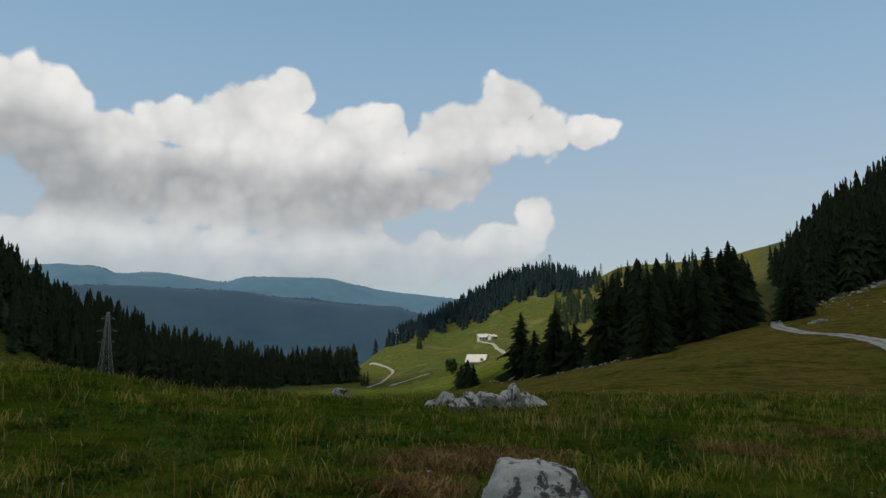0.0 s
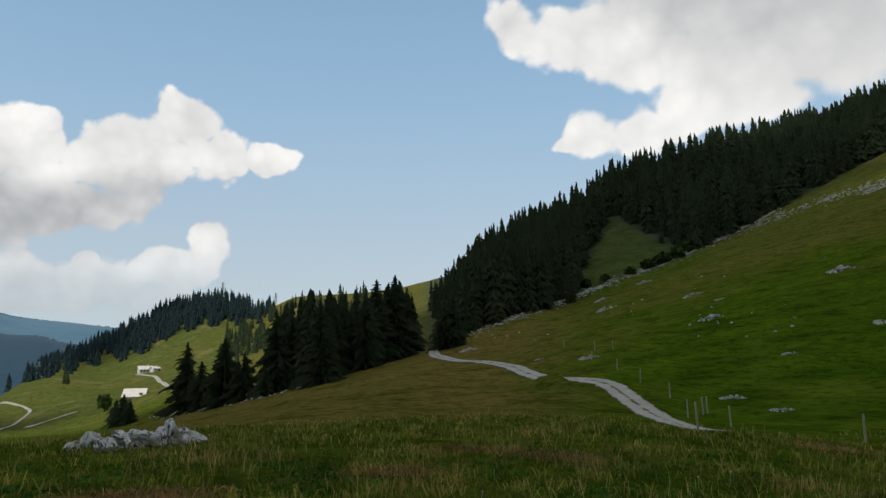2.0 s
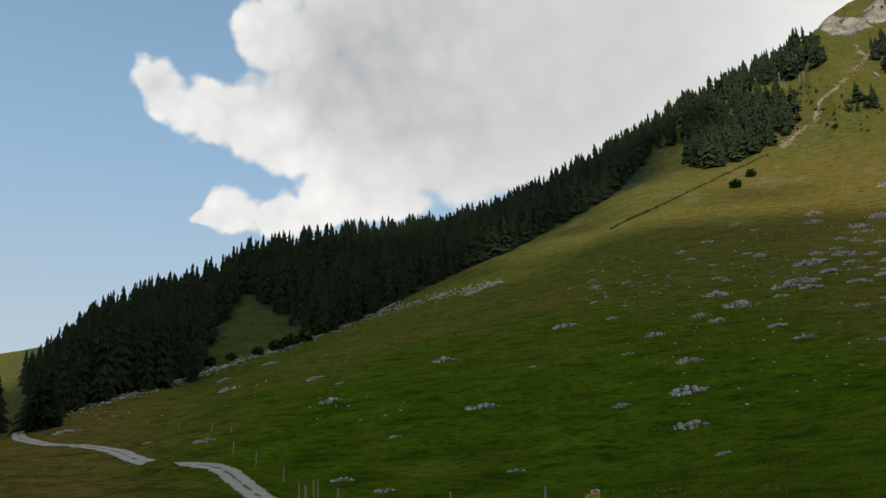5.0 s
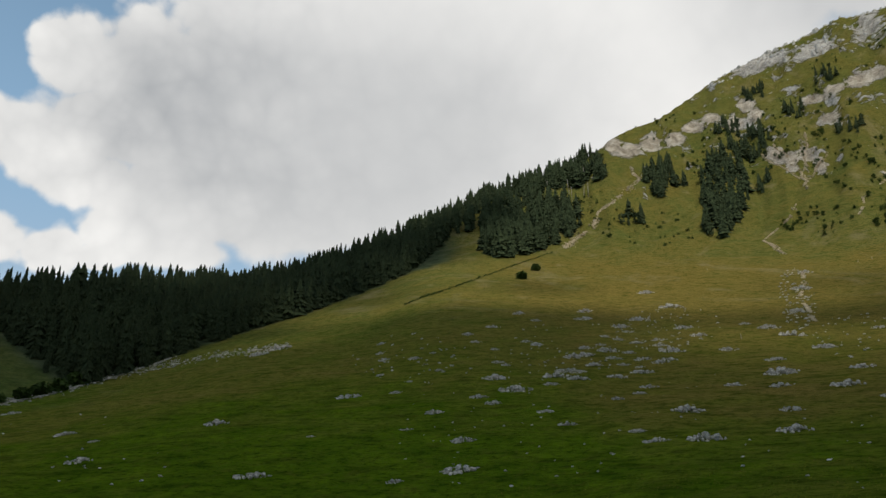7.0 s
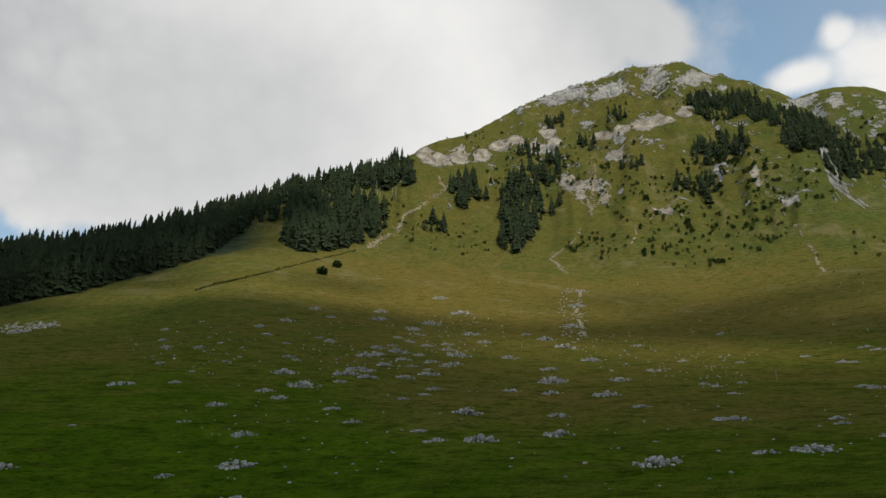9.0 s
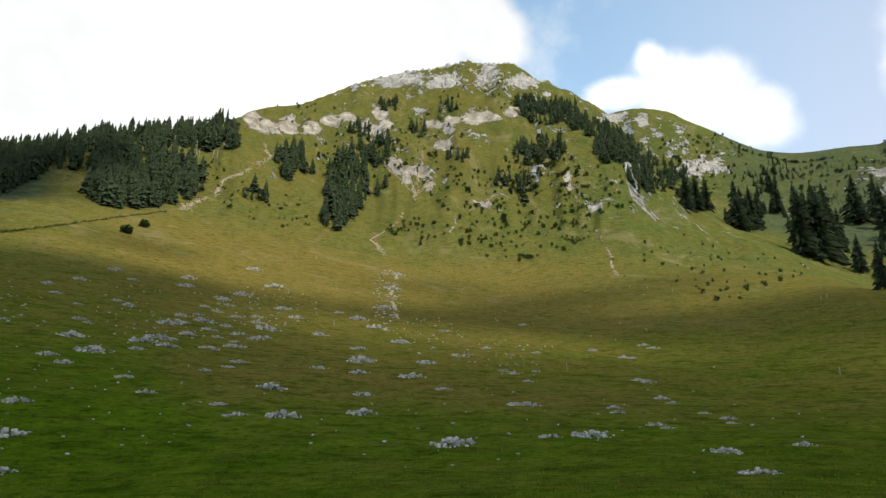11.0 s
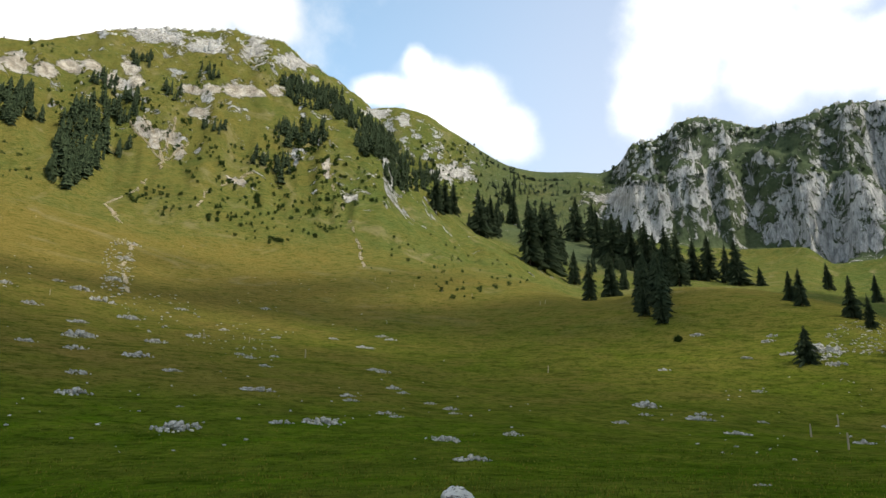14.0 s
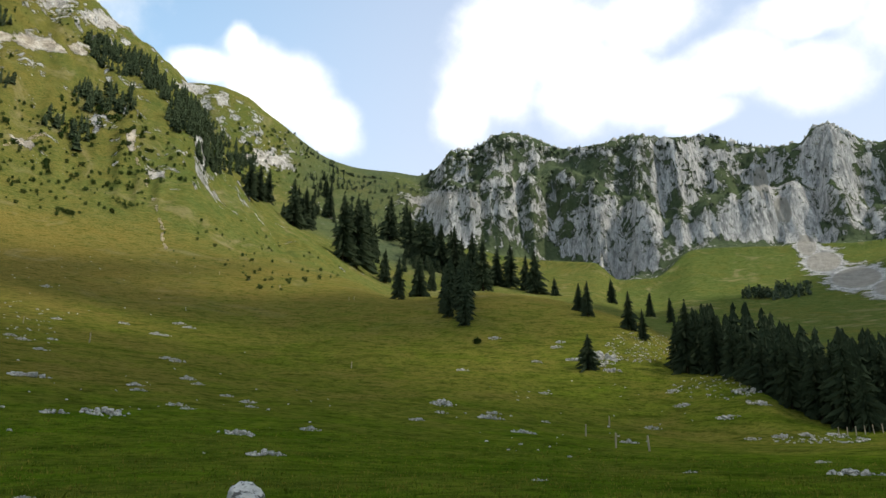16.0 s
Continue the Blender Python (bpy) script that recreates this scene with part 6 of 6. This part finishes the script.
def house(name, az, el, length, depth, wall_h, roof_h, turn, label, windows):
    p, r = sight(az, el, 60)
    ob = thing(name, pose(p.x, p.y, p.z - 0.6, 0, 0, -az + turn), label, "house")
    L, D, H, R = length / 2, depth / 2, wall_h + 0.6, roof_h
    gable = [(-L, -D, 0), (L, -D, 0), (L, D, 0), (-L, D, 0), (-L, -D, H), (L, -D, H), (L, D, H), (-L, D, H), (-L, 0, H + R), (L, 0, H + R)]
    part("wall", gable, [(0, 1, 5, 4), (2, 3, 7, 6), (1, 2, 6, 9, 5), (3, 0, 4, 8, 7), (3, 2, 1, 0)], WALL, ob)
    e, t = 0.7, 0.22
    for side in (-1, 1):
        lo, hi = (H - R * e / D), H + R
        v = [(x, y, z + k) for k in (0.03, t) for x, y, z in ((-L - e, side * (D + e), lo), (L + e, side * (D + e), lo), (L + e, 0, hi), (-L - e, 0, hi))]
        part("roof_side", v, box(0, 0, 0, 1, 1, 1)[1] if side < 0 else [tuple(reversed(q)) for q in box(0, 0, 0, 1, 1, 1)[1]], TIN, ob, "pale weathered roof")
    for k in range(windows):
        x = -L + length * (k + 0.5) / windows
        win = part("window", *box(x - 0.55, -D - 0.05, 1.6, x + 0.55, -D + 0.02, 2.9), PANE, ob, "small dark window")
        part("window_sill", *box(x - 0.65, -D - 0.14, 1.5, x + 0.65, -D - 0.055, 1.59), WALL, win)
    part("door", *box(L * 0.55, -D - 0.06, 0.5, L * 0.55 + 1.4, -D - 0.01, 2.7), PLANK, ob, "dark plank door")
    if windows:
        part("chimney", *box(L * 0.3, -0.4, H + R * 0.6, L * 0.3 + 0.8, 0.4, H + R + 1.0), WALL, ob)


house("farmhouse", -0.36, 0.32, 9.5, 7, 2.6, 2.3, 12, "white alpine farmhouse with a pale roof on the hill", 4)
house("barn", -0.91, -1.42, 9.0, 7, 0.8, 3.0, -14, "low alpine barn with a wide pale roof", 0)
house("shed", 0.29, 0.37, 5, 5, 2.4, 1.2, 30, "small shed beside the white farmhouse", 1)

# ---- grass near the camera ----
def make_blades(name, a, b, c):
    m, n = material(name)
    t = n.add("ShaderNodeNewGeometry").outputs["Random Per Island"]
    col = n.mix(n.ramp(t, [(0.0, 0), (0.75, 1)]), a, b)
    col = n.mix(n.ramp(t, [(0.78, 0), (0.92, 1)]), col, c)
    big, mid = n.noise(place(n), 0.45, 5, 0.6), n.noise(place(n), 1.7, 4, 0.6)
    col = n.mix(n.math("MULTIPLY", n.ramp(big, [(0.45, 0), (0.6, 1)]), 0.6), col, c)
    col = n.mix(n.math("MULTIPLY", n.ramp(mid, [(0.42, 1), (0.54, 0)]), 0.7), col, tuple(0.45 * v for v in a))
    p = n.add("ShaderNodeBsdfPrincipled", Base_Color=col, Roughness=0.85)
    p.inputs["Specular IOR Level"].default_value = 0.06
    tr = n.add("ShaderNodeBsdfTranslucent", Color=col)
    n.add("ShaderNodeOutputMaterial", Surface=n.add("ShaderNodeMixShader", i0=0.3, i1=p, i2=tr).outputs[0])
    return m


GRASS = make_blades("grass_blades", (0.022, 0.074, 0.002), (0.098, 0.168, 0.008), (0.19, 0.165, 0.028))
TUSSOCK = make_blades("tussock_grass", (0.050, 0.100, 0.004), (0.105, 0.160, 0.010), (0.21, 0.17, 0.03))
STRAW = make_blades("straw", (0.34, 0.26, 0.075), (0.56, 0.43, 0.15), (0.26, 0.17, 0.05))
HAY_STRAW = make_blades("cut_straw", (0.22, 0.125, 0.042), (0.52, 0.34, 0.125), (0.09, 0.05, 0.02))
LONG = make_blades("long_grass", (0.12, 0.165, 0.013), (0.29, 0.265, 0.04), (0.48, 0.36, 0.09))
HERB = make_blades("herb_leaves", (0.022, 0.080, 0.008), (0.06, 0.16, 0.016), (0.11, 0.17, 0.03))


def ground_many(x, y):
    """Height of the land at many places."""
    az, r = np.degrees(np.arctan2(x, y)), np.hypot(x, y)
    i = (az + 60) % 360 / 0.2
    i0 = np.minimum(i.astype(int), len(AZ) - 2)
    j0 = np.clip(np.searchsorted(RANGE, r) - 1, 0, len(RANGE) - 2)
    fi, fj = i - i0, (r - RANGE[j0]) / (RANGE[j0 + 1] - RANGE[j0])
    return (Z[i0, j0] * (1 - fj) + Z[i0, j0 + 1] * fj) * (1 - fi) + (Z[i0 + 1, j0] * (1 - fj) + Z[i0 + 1, j0 + 1] * fj) * fi


def blades(name, x, y, high, wide, lean, mat, label, seed):
    """Bent blades, each of two quads and a tip."""
    g = np.random.default_rng(seed)
    n = len(x)
    a, b = g.uniform(0, 6.283, n), g.uniform(0, 6.283, n)
    z = ground_many(x, y)
    d = np.stack([np.cos(a), np.sin(a), 0 * a], -1)
    s = np.stack([np.cos(b), np.sin(b), 0 * a], -1) * wide[:, None]
    root = np.stack([x, y, z - 0.02], -1)
    up = np.array([0, 0, 1.0])
    verts = np.empty((n, 5, 3))
    mid = root + d * (lean * high * 0.3)[:, None] + up * (high * 0.6)[:, None]
    tip = root + d * (lean * high)[:, None] + up * (high * (1 - 0.35 * lean))[:, None]
    verts[:, 0], verts[:, 1], verts[:, 2], verts[:, 3], verts[:, 4] = root - s, root + s, mid + s * 0.75, mid - s * 0.75, tip
    o = np.arange(n)[:, None] * 5
    me = bpy.data.meshes.new(name)
    loops = np.hstack([o + np.array([[0, 1, 2, 3]]), o + np.array([[3, 2, 4]])]).ravel()
    me.vertices.add(n * 5)
    me.vertices.foreach_set("co", verts.ravel())
    me.loops.add(n * 7)
    me.loops.foreach_set("vertex_index", loops)
    me.polygons.add(n * 2)
    me.polygons.foreach_set("loop_start", (np.arange(n)[:, None] * 7 + np.array([[0, 4]])).ravel())
    me.materials.append(mat)
    me.update(calc_edges=True)
    return tagged(new(name, me), label, "grass", "", "stuff")


def sow(seed, count, a0, a1, r0, r1, power):
    g = np.random.default_rng(seed)
    az = np.radians(g.uniform(a0, a1, count))
    r = r0 * (r1 / r0) ** (g.uniform(0, 1, count) ** power)
    return np.sin(az) * r, np.cos(az) * r, g


HAY = [(-2.7, 8.0, 0.8, 0.5, 2200), (-5.4, 6.6, 0.5, 0.4, 800), (25.2, 13.5, 1.3, 0.35, 500), (30.7, 12.5, 0.8, 0.3, 300), (17.6, 10.5, 0.8, 0.3, 300), (0.6, 8.8, 0.9, 0.3, 500), (49, 24, 1.6, 0.7, 600)]


def hay_near(x, y):
    """1 in the swathes of cut grass, 0 away from them."""
    out = np.zeros_like(x)
    for az, r, w, d, m in HAY:
        c, s = math.cos(radians(az)), math.sin(radians(az))
        u, v = (x - s * r) * c - (y - c * r) * s, (x - s * r) * s + (y - c * r) * c
        out = np.maximum(out, np.exp(-(u / w) ** 2 - (v / d) ** 2))
    return out


def grow():
    # short turf, denser in tufts
    x, y, g = sow(1, 225000, -40, 68, 3.0, 40, 0.85)
    tuft = waves(x, y, 1.9, 31) + 0.7 * waves(x, y, 0.55, 32) + 0.4 * waves(x, y, 6, 36)
    keep = g.uniform(-1.1, 1.0, len(x)) < tuft + 0.5 - 0.8 * hay_near(x, y)
    x, y, tuft = x[keep], y[keep], tuft[keep]
    r, n = np.hypot(x, y), len(x)
    high = np.clip(g.gamma(3.0, 0.023, n) * (1.0 + 1.2 * tuft), 0.02, 0.24)
    blades("meadow_grass", x, y, high, g.uniform(0.003, 0.0075, n) * (1 + r * 0.07), g.uniform(0.3, 1.8, n), GRASS, "dense green summer meadow grass", 2)
    # taller bunches
    x, y, g = sow(11, 90000, -40, 68, 3.6, 40, 0.7)
    bunch = waves(x, y, 1.1, 41) + waves(x, y, 3.6, 42)
    keep = bunch + g.normal(0, 0.15, len(x)) > 0.5
    x, y = x[keep], y[keep]
    r, n = np.hypot(x, y), len(x)
    blades("tall_grass", x, y, g.uniform(0.1, 0.3, n), g.uniform(0.003, 0.006, n) * (1 + r * 0.07), g.uniform(0.3, 1.5, n), LONG, "tall yellow-green grass bunches in the meadow", 12)
    # tussocks of the slope
    x, y, g = sow(21, 230000, 66, 170, 11, 75, 0.8)
    tuft = waves(x, y, 2.3, 51) + 0.8 * waves(x, y, 0.7, 52) + 0.5 * waves(x, y, 9, 53)
    keep = g.uniform(-0.7, 1.6, len(x)) < tuft
    x, y, tuft = x[keep], y[keep], tuft[keep]
    r, n = np.hypot(x, y), len(x)
    blades("slope_grass", x, y, np.clip(g.gamma(3.0, 0.03, n) * (1.0 + 1.2 * tuft), 0.03, 0.3), g.uniform(0.003, 0.007, n) * (1 + r * 0.07), g.uniform(0.1, 1.2, n), TUSSOCK, "tussocky green grass on the rising pasture", 22)
    x, y, g = sow(3, 11000, -40, 68, 3.8, 44, 0.6)
    keep = waves(x, y, 5, 33) + 0.6 * waves(x, y, 1.4, 34) + g.normal(0, 0.2, len(x)) > 0.25
    x, y = x[keep], y[keep]
    n = len(x)
    blades("dry_stems", x, y, g.uniform(0.18, 0.48, n), np.full(n, 0.0028) * (1 + np.hypot(x, y) * 0.06), g.uniform(0.2, 1.2, n), STRAW, "tall dry grass stems standing over the meadow", 4)
    x, y, g = sow(23, 24000, -2, 60, 5.0, 20, 0.7)
    keep = waves(x, y, 3.2, 55) + 0.6 * waves(x, y, 0.9, 56) + g.normal(0, 0.2, len(x)) > 0.5
    x, y = x[keep], y[keep]
    n = len(x)
    blades("golden_stems", x, y, g.uniform(0.08, 0.30, n), np.full(n, 0.0034) * (1 + np.hypot(x, y) * 0.06), g.uniform(0.1, 0.9, n), STRAW, "golden seed stems of ripe summer grass", 24)
    # cut, dried grass lying in swathes
    for k, (az, r, w, d, m) in enumerate(HAY):
        g = np.random.default_rng(60 + k)
        c, s = math.cos(radians(az)), math.sin(radians(az))
        u, v = g.normal(0, w * 0.45, m), g.normal(0, d * 0.5, m)
        x, y = s * r + c * u + s * v, c * r - s * u + c * v
        blades("cut_hay", x, y, g.uniform(0.08, 0.30, m), g.uniform(0.003, 0.006, m) * (1 + r * 0.04), g.uniform(0.9, 2.4, m), HAY_STRAW, "brown cut grass lying in a swathe", 70 + k)
    x, y, g = sow(5, 40000, -40, 62, 3.2, 14, 0.9)
    keep = waves(x, y, 2.4, 35) + 0.5 * waves(x, y, 0.7, 37) > 0.10 + 0.6 * hay_near(x, y)
    x, y = x[keep], y[keep]
    n = len(x)
    blades("herb_leaves", x, y, g.uniform(0.04, 0.12, n), g.uniform(0.012, 0.032, n), g.uniform(0.5, 1.5, n), HERB, "broad green herb leaves between the grass", 6)
    x, y, g = sow(7, 26, -34, 62, 4, 16, 0.9)
    petals(x, y, g)


def petals(x, y, g):
    """Small white flower heads on stalks, as one scatter."""
    z = ground_many(x, y)
    pieces = []
    for px, py, pz in zip(x, y, z):
        h, a = g.uniform(0.06, 0.16), g.uniform(0, 6.28)
        pieces.append(tube((px, py, pz), (px + 0.02 * math.cos(a), py + 0.02 * math.sin(a), pz + h), 0.0015, 0.0012, 3))
        c, s = (px + 0.02 * math.cos(a), py + 0.02 * math.sin(a), pz + h), g.uniform(0.010, 0.018)
        ring = [(c[0] + s * math.cos(k * 0.785) * (1 if k % 2 else 0.6), c[1] + s * math.sin(k * 0.785) * (1 if k % 2 else 0.6), c[2] + 0.004 * (k % 2)) for k in range(8)]
        pieces.append((ring + [(c[0], c[1], c[2] + s * 0.5)], [(k, (k + 1) % 8, 8) for k in range(8)]))
    v, f = joined(pieces)
    slab("white_blossoms", v, f, WHITE, None, False, "small white meadow flowers on thin stalks", "stuff", "flowers")


grow()


# ---- clouds overhead, unseen past the view's top, added to shade the near pasture ----
def make_cloud(thin):
    m, n = material("cloud_vapour")
    c = n.mix(n.noise(place(n), 0.01, 6, 0.6), (0.72, 0.73, 0.75), (0.86, 0.86, 0.87))
    body = n.add("ShaderNodeBsdfDiffuse", Color=c)
    n.add("ShaderNodeOutputMaterial", Surface=n.add("ShaderNodeMixShader", i0=thin ** 0.17, i1=body, i2=n.add("ShaderNodeBsdfTransparent")).outputs[0] if thin else body)
    return m


def cloud(rows, height, seed, label, thin=0.0):
    """A cumulus of many billows; rows: heading and distance of the place it shades, and its radius."""
    g = np.random.default_rng(seed)
    way = unit(SUN_AZ, SUN_EL)
    vs, fs, o = [], [], 0
    for az, r, wide in rows:
        base = polar(az, r)
        mid = base + way * ((height - base.z) / way.z)
        for k in range(14):
            a, t = g.uniform(0, 6.283), math.sqrt(g.uniform(0, 1)) * wide * 0.8 if k else 0
            rad = wide * g.uniform(0.25, 0.5) if k else wide * 0.72
            c = np.array(mid) + np.array([t * math.cos(a), t * math.sin(a), g.uniform(0, 0.25) * wide])
            for i in range(9):
                th = math.pi * i / 8
                for j in range(14):
                    ph = 2 * math.pi * j / 14
                    d = np.array([math.sin(th) * math.cos(ph), math.sin(th) * math.sin(ph), math.cos(th) * (0.6 if i < 4 else 0.25)])
                    vs.append(c + d * rad * g.uniform(0.88, 1.12))
            fs += [(o + i * 14 + j, o + (i + 1) * 14 + j, o + (i + 1) * 14 + (j + 1) % 14, o + i * 14 + (j + 1) % 14) for i in range(8) for j in range(14)]
            o += 126
    return slab("cloud", [tuple(v) for v in vs], fs, make_cloud(thin), None, True, label, "stuff", "cloud")


cloud([(0, 0, 85), (45, 70, 100), (60, 190, 95), (85, 90, 95), (30, 90, 70), (70, 250, 60), (-30, 60, 90), (32, 200, 60), (41, 270, 55), (50, 320, 45), (24, 250, 60), (30, 320, 60), (39, 350, 55), (17, 180, 45),
       (80, 260, 30), (75, 340, 20), (62, 340, 22), (55, 400, 60), (62, 450, 60), (48, 350, 50), (70, 490, 45), (-2, 190, 55)], 1900, 5, "white cumulus cloud high over the pasture")
THIN = "thin veil of cumulus drifting over the slope"
cloud([(145, 280, 110), (130, 210, 55), (156, 380, 110), (138, 380, 70), (118, 260, 60), (106, 300, 60), (114, 360, 60), (98, 340, 40)], 1900, 9, THIN, 0.6)
cloud([(110, 75, 85), (140, 65, 80), (97, 190, 40), (112, 170, 40), (126, 140, 40), (150, 130, 50), (92, 255, 36), (101, 265, 46), (110, 265, 48), (117, 245, 40)], 1900, 10, "grey cumulus drifting over the near pasture", 0.42)
cloud([(-6, 820, 90), (0, 900, 60)], 1900, 12, "thin cumulus drifting over the valley", 0.4)
cloud([(160, 600, 170), (168, 450, 130), (150, 480, 60), (172, 800, 150)], 1900, 7, "white cumulus cloud high over the valley head")
cloud([(-29, 380, 120), (-19, 420, 90), (-40, 380, 110)], 1900, 6, "white cumulus cloud high over the dark wood")
